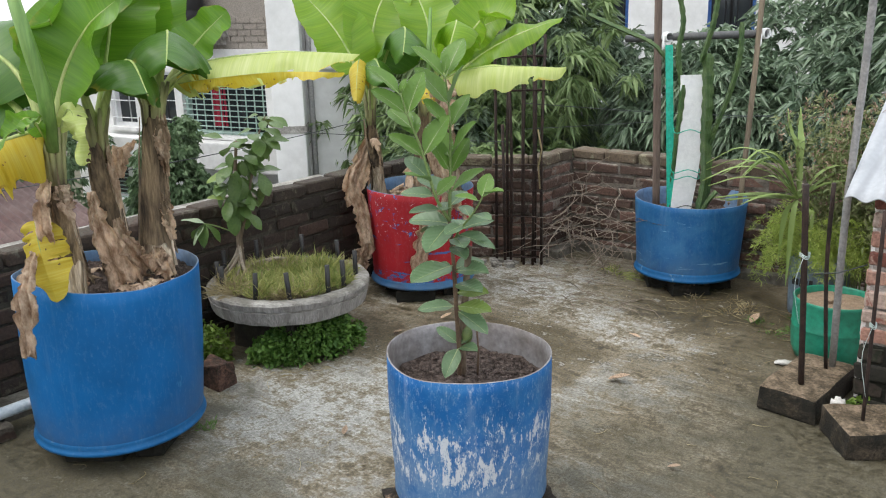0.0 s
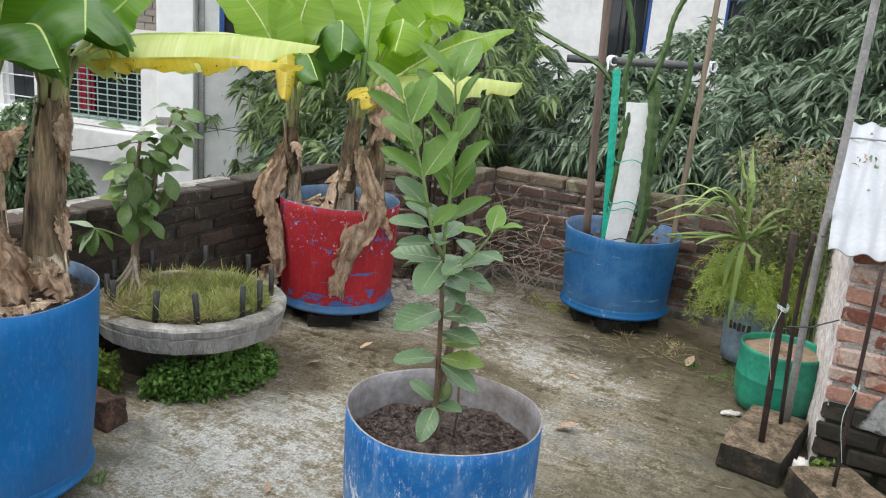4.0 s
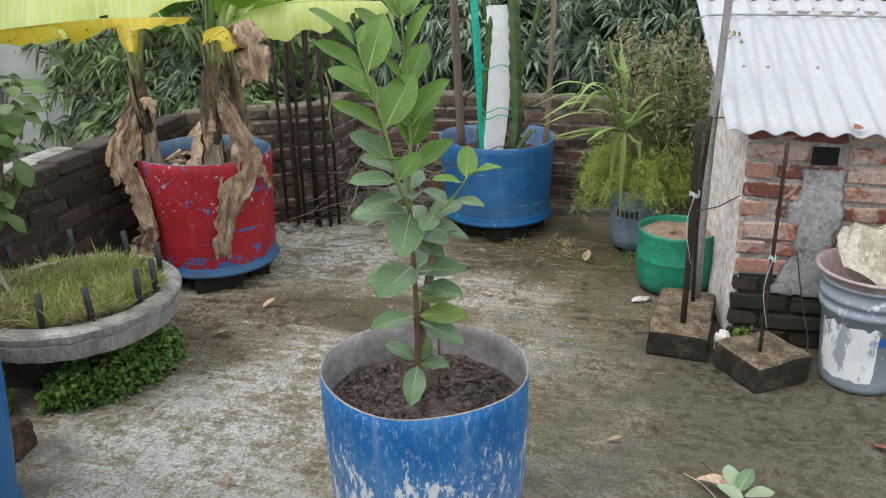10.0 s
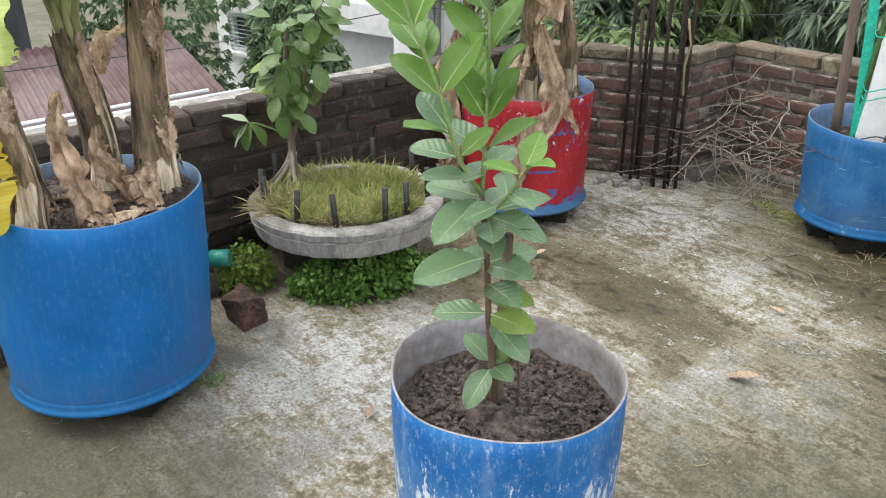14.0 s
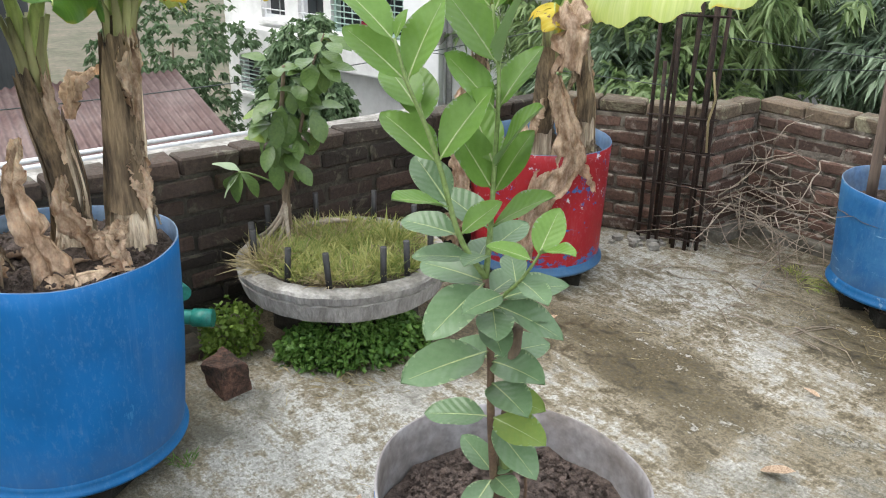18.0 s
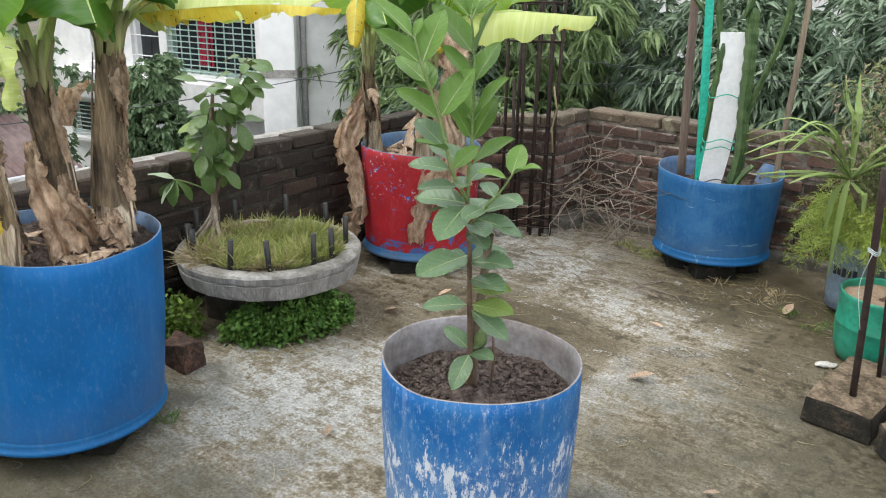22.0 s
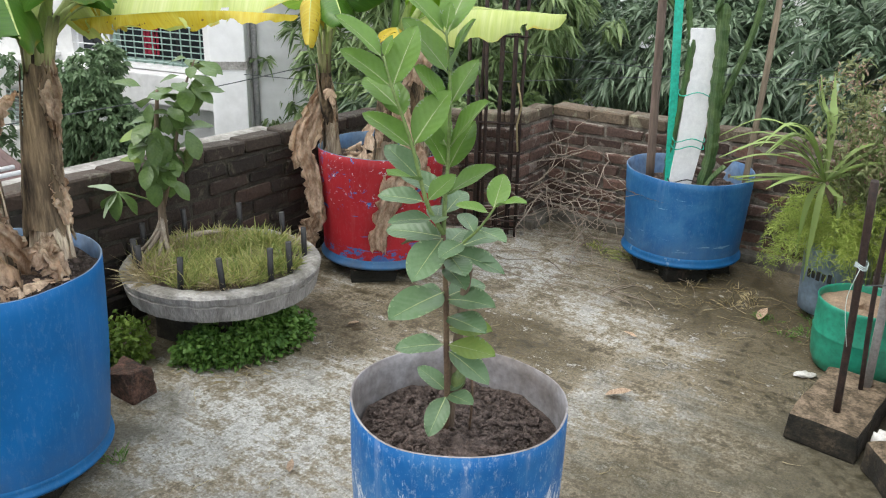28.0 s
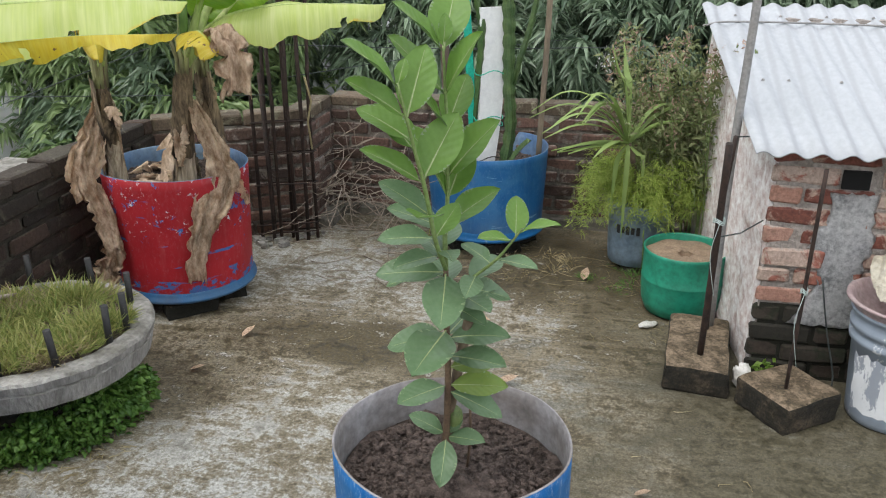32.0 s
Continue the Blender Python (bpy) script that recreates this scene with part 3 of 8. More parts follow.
# ---- drums cut down to planters ----
def drum(name, c, r0, r1, z0, z1, outer, inner, label, soil_drop, seed, lip=True, wave=0.012, lipmat=None, bulge=0.0, lean=(0, 0), waist=0.0, tip=(0, 0)):
    """A cut-down plastic drum: shell with thickness and an uneven cut rim, foot lip, soil."""
    rng = random.Random(seed)
    ob = thing(name, pose(c[0], c[1], 0), label, "planter", "drum planters")
    h = z1 - z0
    ph = [rng.uniform(0, 6.28) for _ in range(4)]

    def wob(a, z):
        k = max(0, (z - z0) / h)
        dr = 0.006 * math.sin(2 * a + ph[0]) * k + 0.003 * math.sin(5 * a + ph[1]) * k
        dz = wave * k ** 4 * (math.sin(2 * a + ph[2]) + 0.5 * math.sin(3 * a + ph[3]) + 0.15 * math.sin(9 * a))
        dz += k ** 3 * (tip[0] * math.cos(a) + tip[1] * math.sin(a))
        return dr, dz

    def shift(bm):
        for v in bm.verts:
            k = max(0, (v.co.z - z0) / h)
            v.co.x += lean[0] * k
            v.co.y += lean[1] * k
    bm = bmesh.new()
    t = 0.006
    rb = r0 - waist
    e = 0.004 if lip else 0.012
    out = [(rb - 0.03, z0 + 0.002), (rb - 0.012, z0 + 0.004), (rb - 0.006, z0 + 0.02)]
    for i in range(1, 13):
        k = i / 12
        out.append((rb - e + (r1 - rb + e) * k + bulge * math.sin(math.pi * k), z0 + 0.02 + (h - 0.02) * k))
    rings = revolve(bm, out, 64, wob)
    cap(bm, rings[0], True)
    inn = [(r1 - t * 0.5, z1 + 0.002)] + [(r - t, z) for r, z in out[:7:-1]] + [(out[7][0] - 0.02, out[7][1])]
    r2 = revolve(bm, inn, 64, wob, 1)
    for i in range(64):
        bm.faces.new((rings[-1][i], rings[-1][(i + 1) % 64], r2[0][(i + 1) % 64], r2[0][i])).material_index = 1
    shift(bm)
    part("shell", bm, [outer, inner], ob, smooth=True)
    if lip:
        bm = bmesh.new()
        prof = [(rb - 0.006, z0 + 0.05), (rb + 0.002, z0 + 0.036), (r0 - 0.006, z0 + 0.026), (r0 + 0.004, z0 + 0.018), (r0 + 0.006, z0 + 0.008), (r0, z0), (r0 - 0.03, z0 - 0.003)]
        revolve(bm, prof, 64)
        part("foot_lip", bm, lipmat or outer, ob, smooth=True)
    bm = bmesh.new()
    zs = z1 - soil_drop
    ns = 40
    grid = []
    for ir in range(17):
        rr = (r1 - 0.008) * ir / 16
        ring = []
        for ia in range(ns):
            a = 2 * math.pi * ia / ns
            p = Vector((rr * math.cos(a), rr * math.sin(a), 0))
            hgt = 0.02 * noise.noise(p * 9 + Vector((seed, 0, 0))) + 0.016 * noise.noise(p * 28) + 0.01 * noise.noise(p * 60) + 0.02 * (1 - rr / r1)
            ring.append(bm.verts.new((p.x, p.y, zs + hgt)))
        grid.append(ring)
    for a, b in zip(grid, grid[1:]):
        for i in range(ns):
            f = bm.faces.new((a[i], a[(i + 1) % ns], b[(i + 1) % ns], b[i]))
    bmesh.ops.remove_doubles(bm, verts=bm.verts, dist=0.0005)
    shift(bm)
    part("soil", bm, SOIL, ob, "dark crumbly garden soil", smooth=True)
    bm = bmesh.new()
    for _ in range(2000):
        a, rr = rng.uniform(0, 6.28), (r1 - 0.03) * math.sqrt(rng.random())
        s = rng.uniform(0.0025, 0.007) * (1.9 if rng.random() < 0.12 else 1)
        bmesh.ops.create_icosphere(bm, subdivisions=1, radius=s, matrix=Matrix.Translation((rr * math.cos(a), rr * math.sin(a), zs + 0.006 + 0.02 * (1 - rr / r1) + 0.3 * s)) @ pose(0, 0, 0, 0, 0, rng.uniform(0, 360)) @ Matrix.Diagonal((1.2, rng.uniform(0.6, 1), 0.75, 1)))
    for v in bm.verts:
        v.co += 0.0045 * Vector((noise.noise(v.co * 130), noise.noise(v.co * 120), noise.noise(v.co * 110)))
    shift(bm)
    tagged(part("loose_soil", bm, SOIL, ob), kind="stuff")
    return ob


FOOT_BRICK = brick_tone("dark_foot_brick", [(0.006, 0.006, 0.004), (0.01, 0.009, 0.005), (0.014, 0.011, 0.007)], (0.03, 0.021, 0.014), 0.0, (0.1, 0.07, 0.05), -0.9)
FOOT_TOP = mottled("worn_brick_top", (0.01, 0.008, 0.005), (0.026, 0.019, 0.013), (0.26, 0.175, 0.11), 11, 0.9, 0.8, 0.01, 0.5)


def loose_brick(c, z, rot, size=(0.24, 0.115, 0.07), mat=None, label="dark mossy clay brick under a drum planter", rough=0.008):
    bm = bmesh.new()
    box(bm, (0, 0, size[2] / 2), size, 0, 0.007, rough)
    bmesh.ops.subdivide_edges(bm, edges=[e for e in bm.edges if e.calc_length() > 0.04], cuts=6, use_grid_fill=True)
    off = Vector((7 * c[0], 7 * c[1], 0))
    for v in bm.verts:
        if v.co.z > 0.004:
            v.co += 0.007 * noise.noise_vector(v.co * 22 + off) + 0.0035 * noise.noise_vector(v.co * 70 + off)
    bm.normal_update()
    # faces turned up take the paler worn tone, the rest near-black
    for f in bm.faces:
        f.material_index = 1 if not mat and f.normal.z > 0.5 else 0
    ob = part("brick", bm, [mat or FOOT_BRICK, mat or FOOT_TOP])
    ob.matrix_basis = pose(c[0], c[1], z, 0, 0, rot)
    return tagged(ob, label, "brick", "loose bricks")


BLUE_LIP = scuffed_plastic("dusty_blue_lip", (0.008, 0.09, 0.235), (0.12, 0.22, 0.36), 0.03, None, 12)
CEN = (-1.58, 2.124)
drum("drum_planter", CEN, 0.278, 0.282, 0.07, 0.592, BLUE_WORN, GREY_IN, "scuffed blue plastic drum planter with dark soil and a guava sapling", 0.115, 3, lip=False, wave=0.004, bulge=0.006)
drum("drum_planter", (-3.063, 1.656), 0.337, 0.351, 0.09, 0.752, BLUE, BLUE_IN, "large blue plastic drum planter holding three banana stems", 0.062, 5, wave=0.009, tip=(0, -0.017), bulge=0.008, lean=(0.014, 0.022), waist=0.003, lipmat=BLUE_LIP)
drum("drum_planter", (-3.274, 3.922), 0.326, 0.335, 0.085, 0.675, RED, BLUE_IN, "red painted drum planter with blue chips holding banana stems", 0.08, 7, wave=0.0035, lipmat=BLUE_OLD, waist=0.008)
drum("drum_planter", (-1.933, 4.953), 0.323, 0.347, 0.095, 0.553, BLUE_OLD, BLUE_IN, "faded blue drum planter holding a dragon fruit cactus", 0.12, 9, wave=0.006, lean=(-0.02, 0.06), waist=0.006, lipmat=BLUE_LIP)


# ---- leaves and foliage ----
GUAVA = leafy("guava_leaf", (0.115, 0.2, 0.095), (0.205, 0.315, 0.17), 0.32, 0.3, 14)
GUAVA_YOUNG = leafy("young_guava_leaf", (0.165, 0.315, 0.06), (0.25, 0.42, 0.1), 0.36, 0.5, 14)
GUAVA_OLD = leafy("yellowing_guava_leaf", (0.16, 0.27, 0.06), (0.27, 0.33, 0.07), 0.5, 0.25, 14)
SHRUB = leafy("shrub_leaf", (0.055, 0.115, 0.03), (0.18, 0.27, 0.075), 0.36, 0.25, 10)
PALE_LEAF = leafy("pale_leaf_underside", (0.27, 0.35, 0.22), (0.35, 0.43, 0.28), 0.6, 0.2, 10)
DRY = plain("dry_banana_leaf", (0.27, 0.175, 0.11), (0.66, 0.5, 0.365), 20, 0.9, 0, 0.6, 0.008, 0.2, (1, 1, 0.3), 4)
MIDRIB = plain("leaf_midrib", (0.26, 0.36, 0.09), (0.42, 0.48, 0.18), 14, 0.5, 0, 0.3, 0.004, 0, (1, 1, 0.2))
DRY_SHEET = plain("dead_leaf_sheet", (0.33, 0.21, 0.13), (0.82, 0.66, 0.5), 24, 0.9, 0, 0.5, 0.006, 0.15, (1, 1, 0.6), 5)
SHEATH = plain("dry_leaf_sheath", (0.24, 0.17, 0.11), (0.76, 0.63, 0.47), 30, 0.85, 0, 0.9, 0.012, 0.15, (1, 1, 0.1), 4)
SHEATH_DARK = plain("dark_rotting_sheath", (0.035, 0.024, 0.016), (0.3, 0.22, 0.135), 26, 0.85, 0, 0.9, 0.012, 0.15, (1, 1, 0.12), 4)
SHEATH_GREEN = plain("green_leaf_sheath", (0.44, 0.46, 0.21), (0.1, 0.085, 0.045), 22, 0.6, 0, 0.6, 0.008, 0, (1, 1, 0.12), 4)
BARK = plain("grey_bark", (0.2, 0.15, 0.105), (0.11, 0.08, 0.055), 18, 0.85, 0, 0.6, 0.006, 0, (1, 1, 0.3))
STEM_DARK = plain("brown_green_stem", (0.1, 0.06, 0.04), (0.15, 0.1, 0.06), 20, 0.7)
STEM_GREEN = plain("green_stem", (0.2, 0.28, 0.1), (0.14, 0.2, 0.06), 20, 0.6)
MANGO = leafy("mango_leaf", (0.062, 0.105, 0.062), (0.24, 0.325, 0.21), 0.32, 0.22, 0.9)
MANGO_LIGHT = leafy("young_mango_leaf", (0.08, 0.14, 0.045), (0.25, 0.34, 0.14), 0.4, 0.25, 0.9)
LIGHT_WEED = leafy("young_weed_leaf", (0.09, 0.17, 0.02), (0.2, 0.3, 0.05), 0.5, 0.3, 9)
CREEPER = leafy("creeper_leaf", (0.05, 0.13, 0.018), (0.15, 0.28, 0.055), 0.5, 0.25, 5)
GRASS = leafy("rough_grass", (0.15, 0.23, 0.045), (0.46, 0.45, 0.17), 0.65, 0.3, 9)
STRAW = leafy("dry_grass", (0.25, 0.2, 0.1), (0.4, 0.34, 0.2), 0.8, 0.15, 5)
# distance haze is mixed into this duller green
FAR_GREEN = leafy("haze_tinted_garden_leaf", (0.07, 0.13, 0.055), (0.15, 0.23, 0.11), 0.5, 0.25, 2)
FERN = leafy("feathery_fern", (0.22, 0.33, 0.04), (0.42, 0.5, 0.13), 0.6, 0.3, 5)


def veins(m, k=60.0):
    """Side veins as ribs running out from the middle of a blade (its own x along, y across)."""
    n, l = m.node_tree.nodes, m.node_tree.links
    b = n["Principled BSDF"]
    tc = n.new("ShaderNodeTexCoord")
    s = n.new("ShaderNodeSeparateXYZ")
    l.new(tc.outputs["Object"], s.inputs[0])
    ab = n.new("ShaderNodeMath")
    ab.operation = "ABSOLUTE"
    l.new(s.outputs["Y"], ab.inputs[0])
    sub = n.new("ShaderNodeMath")
    sub.operation = "SUBTRACT"
    l.new(s.outputs["X"], sub.inputs[0]), l.new(ab.outputs[0], sub.inputs[1])
    mul = n.new("ShaderNodeMath")
    mul.operation = "MULTIPLY"
    mul.inputs[1].default_value = k
    l.new(sub.outputs[0], mul.inputs[0])
    si = n.new("ShaderNodeMath")
    si.operation = "SINE"
    l.new(mul.outputs[0], si.inputs[0])
    bump(n, l, b, si.outputs[0], 0.1, 0.006)
    return m


for k in (GUAVA, GUAVA_YOUNG, GUAVA_OLD, SHRUB):
    veins(k, 48)


def banana_tone(name, c1, c2, edge, rough=0.36, glow=0.42, spots=0.0):
    """Banana lamina: fine parallel side veins, bands of tone, a tired edge, light shining through."""
    m, n, l, b = material(name, rough)
    v = coords(n, "UV", (34, 0.5, 1), l)
    band = noise_tex(n, l, v, 1.0, 3, 0.6)
    fine = noise_tex(n, l, coords(n, "UV", (190, 0.6, 1), l), 1.0, 2, 0.5)
    blot = noise_tex(n, l, coords(n, "Object", (1, 1, 1), l), 9, 5, 0.65)
    col = mix(n, l, step(n, l, band, 0.3, 0.7), c1, c2)
    col = mix(n, l, 0.25, col, ramp(n, l, fine, [(0.3, (0.3, 0.3, 0.3)), (0.7, (0.72, 0.72, 0.72))]), "OVERLAY")
    sep = n.new("ShaderNodeSeparateXYZ")
    l.new(coords(n, "UV", (1, 1, 1), l), sep.inputs[0])
    rim = calc(n, l, "ADD", calc(n, l, "MULTIPLY", sep.outputs["Y"], 0.62), calc(n, l, "MULTIPLY", blot, 0.5))
    col = mix(n, l, step(n, l, rim, 0.86, 0.94), col, edge)
    if spots:
        col = mix(n, l, step(n, l, noise_tex(n, l, coords(n, "Object", (1, 1, 1), l), 38, 3, 0.6), 0.7 - spots, 0.72 - spots), col, (0.16, 0.09, 0.04))
    l.new(col, b.inputs["Base Color"])
    bump(n, l, b, calc(n, l, "ADD", calc(n, l, "MULTIPLY", fine, 0.5), calc(n, l, "MULTIPLY", band, 0.5)), 0.22, 0.008)
    tl = n.new("ShaderNodeBsdfTranslucent")
    l.new(col, tl.inputs["Color"])
    ms = n.new("ShaderNodeMixShader")
    ms.inputs[0].default_value = glow
    l.new(b.outputs[0], ms.inputs[1]), l.new(tl.outputs[0], ms.inputs[2])
    l.new(ms.outputs[0], n["Material Output"].inputs[0])
    return m


BANANA = banana_tone("banana_leaf_green", (0.17, 0.34, 0.02), (0.26, 0.43, 0.03), (0.34, 0.38, 0.06), 0.33, 0.5)
BANANA_MID = banana_tone("banana_leaf_mid_green", (0.105, 0.25, 0.02), (0.17, 0.34, 0.03), (0.3, 0.34, 0.06), 0.33, 0.42)
BANANA_DEEP = banana_tone("banana_leaf_deep_green", (0.06, 0.16, 0.02), (0.1, 0.22, 0.03), (0.3, 0.26, 0.04), 0.34, 0.35)
BANANA_PALE = banana_tone("banana_leaf_yellow_green", (0.48, 0.59, 0.14), (0.62, 0.69, 0.28), (0.66, 0.46, 0.03), 0.36, 0.42)
BANANA_YELLOW = banana_tone("banana_leaf_yellow", (0.58, 0.42, 0.02), (0.66, 0.57, 0.09), (0.34, 0.19, 0.06), 0.5, 0.4, 0.035)


def blade_mesh(name, width, mat, fold=0.25, curl=0.25, point=0.8, nx=9, ny=2):
    """A leaf of unit length along +x, folded on its midrib and curling down, broadest near the middle."""
    bm = bmesh.new()
    rows = []
    for i in range(nx + 1):
        s = i / nx
        w = width * 0.5 * (math.sin(math.pi * s ** point) ** 0.75 if 0 < i < nx else 0.02)
        row = []
        for j in range(-ny, ny + 1):
            u = j / ny
            z = abs(u) * w * fold - curl * s * s * 0.5 + 0.02 * math.sin(9 * s + 2 * u) * abs(u)
            row.append(bm.verts.new((s - 0.12 * curl * s * s, u * w, z)))
        rows.append(row)
    for a, b in zip(rows, rows[1:]):
        for j in range(2 * ny):
            bm.faces.new((a[j], b[j], b[j + 1], a[j + 1]))
    me = bpy.data.meshes.new(name)
    bm.to_mesh(me)
    bm.free()
    me.shade_smooth()
    me.materials.append(mat)
    return me


def blade_pose(base, way, up, length, wide=1.0):
    x = Vector(way).normalized()
    y = Vector(up).cross(x)
    y = y.normalized() if y.length > 1e-4 else x.orthogonal().normalized()
    z = x.cross(y)
    m = Matrix((x * length, y * length * wide, z * length)).transposed().to_4x4()
    return Matrix.Translation(base) @ m


def heading(az, el):
    a, e = radians(az), radians(el)
    return Vector((math.cos(a) * math.cos(e), math.sin(a) * math.cos(e), math.sin(e)))


def banana_leaf(parent, ctrl, width, normal, mat, fold=25, petiole=0.2, tears=2, seed=1, wave=0.02, rib=0.012, name="leaf", label="", one_sided=0, full=0.42):
    """A banana leaf: petiole and midrib along the control points, a lamina with waves and tears on both sides."""
    rng = random.Random(seed)
    n = 60
    width *= 1.55 if mat is BANANA_DEEP else 1.25
    ragged = 0.7 if one_sided else 0.28 if mat is BANANA_PALE else 0.08
    pts = bezn(ctrl, n)
    normal = Vector(normal)
    bm = bmesh.new()
    first = int(petiole * n)
    cols = 6
    place = {}
    uv = bm.loops.layers.uv.new("uv")
    f = radians(fold)
    for sgn in (-1, 1):
        if one_sided == sgn:
            continue
        torn = {rng.randrange(first + 3, n - 3): rng.randrange(1, 5) for _ in range(tears)}
        rows = []
        for i in range(first, n):
            s = (i - first) / (n - 1 - first)
            d = (pts[min(i + 1, n - 1)] - pts[max(i - 1, 0)]).normalized()
            side = d.cross(normal).normalized()
            up = side.cross(d)
            w = width * max(0.02, math.sin(math.pi * min(1, 0.04 + s ** 0.75 * 0.96)) ** full)
            w *= 1 + ragged * noise.noise(Vector((s * 9, sgn * 3.0, seed))) + 0.5 * ragged * noise.noise(Vector((s * 31, sgn * 3.0, seed)))
            row = []
            for j in range(cols + 1):
                u = j / cols
                bend = f * (0.4 + 0.8 * u)
                off = side * sgn * w * u * math.cos(bend) - up * w * u * math.sin(bend)
                off += up * (wave * u * math.sin(11 * s + sgn * 1.3 + seed) + 0.4 * wave * u * math.sin(27 * s + seed))
                near_tear = any(abs(i - k) <= 1 for k in torn)
                if near_tear and u > 0.4:
                    off -= up * 0.02 * u + d * 0.006 * u * rng.uniform(-1, 1)
                vert = bm.verts.new(pts[i] + off)
                place[vert] = (s, u)
                row.append(vert)
            rows.append((i, row))
        for (i, a), (_, b) in zip(rows, rows[1:]):
            for j in range(cols):
                if i in torn and j >= torn[i]:
                    continue
                q = (a[j], b[j], b[j + 1], a[j + 1]) if sgn > 0 else (a[j], a[j + 1], b[j + 1], b[j])
                for loop in bm.faces.new(q).loops:
                    loop[uv].uv = place[loop.vert]
    leaf = part(name, bm, mat, parent, label, smooth=True)
    bm = bmesh.new()
    tube(bm, [p - normal.normalized() * 0.003 for p in pts], [rib * (1 - 0.8 * i / (n - 1)) + (1.3 * rib * max(0.0, 1 - i / max(1, 1.6 * first)) ** 1.3 if rib > 0.009 else 0) for i in range(n)], 7)
    part("midrib", bm, MIDRIB if mat is not DRY else SHEATH, leaf)
    return leaf


def dry_leaf(parent, ctrl, width, seed, name="dry_leaf", mat=None, tatters=(8, 19), hang=0.3):
    """A withered leaf: a midrib with the blade torn into crisp strips on both sides, each hanging and curling its own way."""
    rng = random.Random(seed)
    n, cols = 46, 5
    pts = bezn(ctrl, n)
    bm = bmesh.new()
    side0 = Vector((0.788 + rng.uniform(-0.3, 0.3), 0.616 + rng.uniform(-0.3, 0.3), 0))
    twist = rng.uniform(-0.9, 0.9)
    frames = []
    for i, p in enumerate(pts):
        s = i / (n - 1)
        d = (pts[min(i + 1, n - 1)] - pts[max(i - 1, 0)]).normalized()
        side = Matrix.Rotation(twist * s, 3, d) @ (side0 - d * side0.dot(d)).normalized()
        frames.append((p, d, side, side.cross(d)))
    for sgn in (-1, 1):
        i = 0
        while i < n - 1:
            k = min(n - 1, i + rng.randint(*tatters))
            reach, slant = rng.uniform(0.6, 1.15), rng.uniform(0.2, 0.9)
            droop, curl, ph = rng.uniform(-0.35, 0.6), rng.uniform(-0.8, 0.8), rng.uniform(0, 6)
            mid = (i + k) / 2
            rows = []
            for r in range(i, k + 1):
                s = r / (n - 1)
                w = 0.62 * width * reach * (0.22 + 0.9 * math.sin(math.pi * min(1, s * 0.85 + 0.03)) ** 1.1)
                row = []
                for j in range(cols + 1):
                    u = j / cols
                    at = r + (mid - r) * 0.35 * u * u
                    low = min(n - 2, int(at))
                    p = frames[low][0].lerp(frames[low + 1][0], at - low)
                    _, d, side, up = frames[round(at)]
                    a = droop * u + curl * u * u
                    q = p + sgn * side * w * u * math.cos(a) + up * w * u * math.sin(a) + d * w * slant * u
                    q += up * w * (0.1 * math.sin(5.0 * (r - i) / (k - i + 1) + ph) * u + 0.1 * noise.noise(Vector((s * 15, u * 3, seed + sgn))))
                    q.z -= hang * w * u * u
                    row.append(bm.verts.new(q))
                rows.append(row)
            for a, b in zip(rows, rows[1:]):
                for j in range(cols):
                    if j == cols - 1 and rng.random() < 0.2:
                        continue
                    bm.faces.new((a[j], b[j], b[j + 1], a[j + 1]))
            i = k if rng.random() < 0.85 else k + 1
    tube(bm, [f[0] for f in frames[::3]], [0.0045 * (1 - 0.6 * i / 15) * min(1.0, width / 0.08) for i in range(len(frames[::3]))], 6)
    return part(name, bm, mat or DRY, parent, smooth=True)


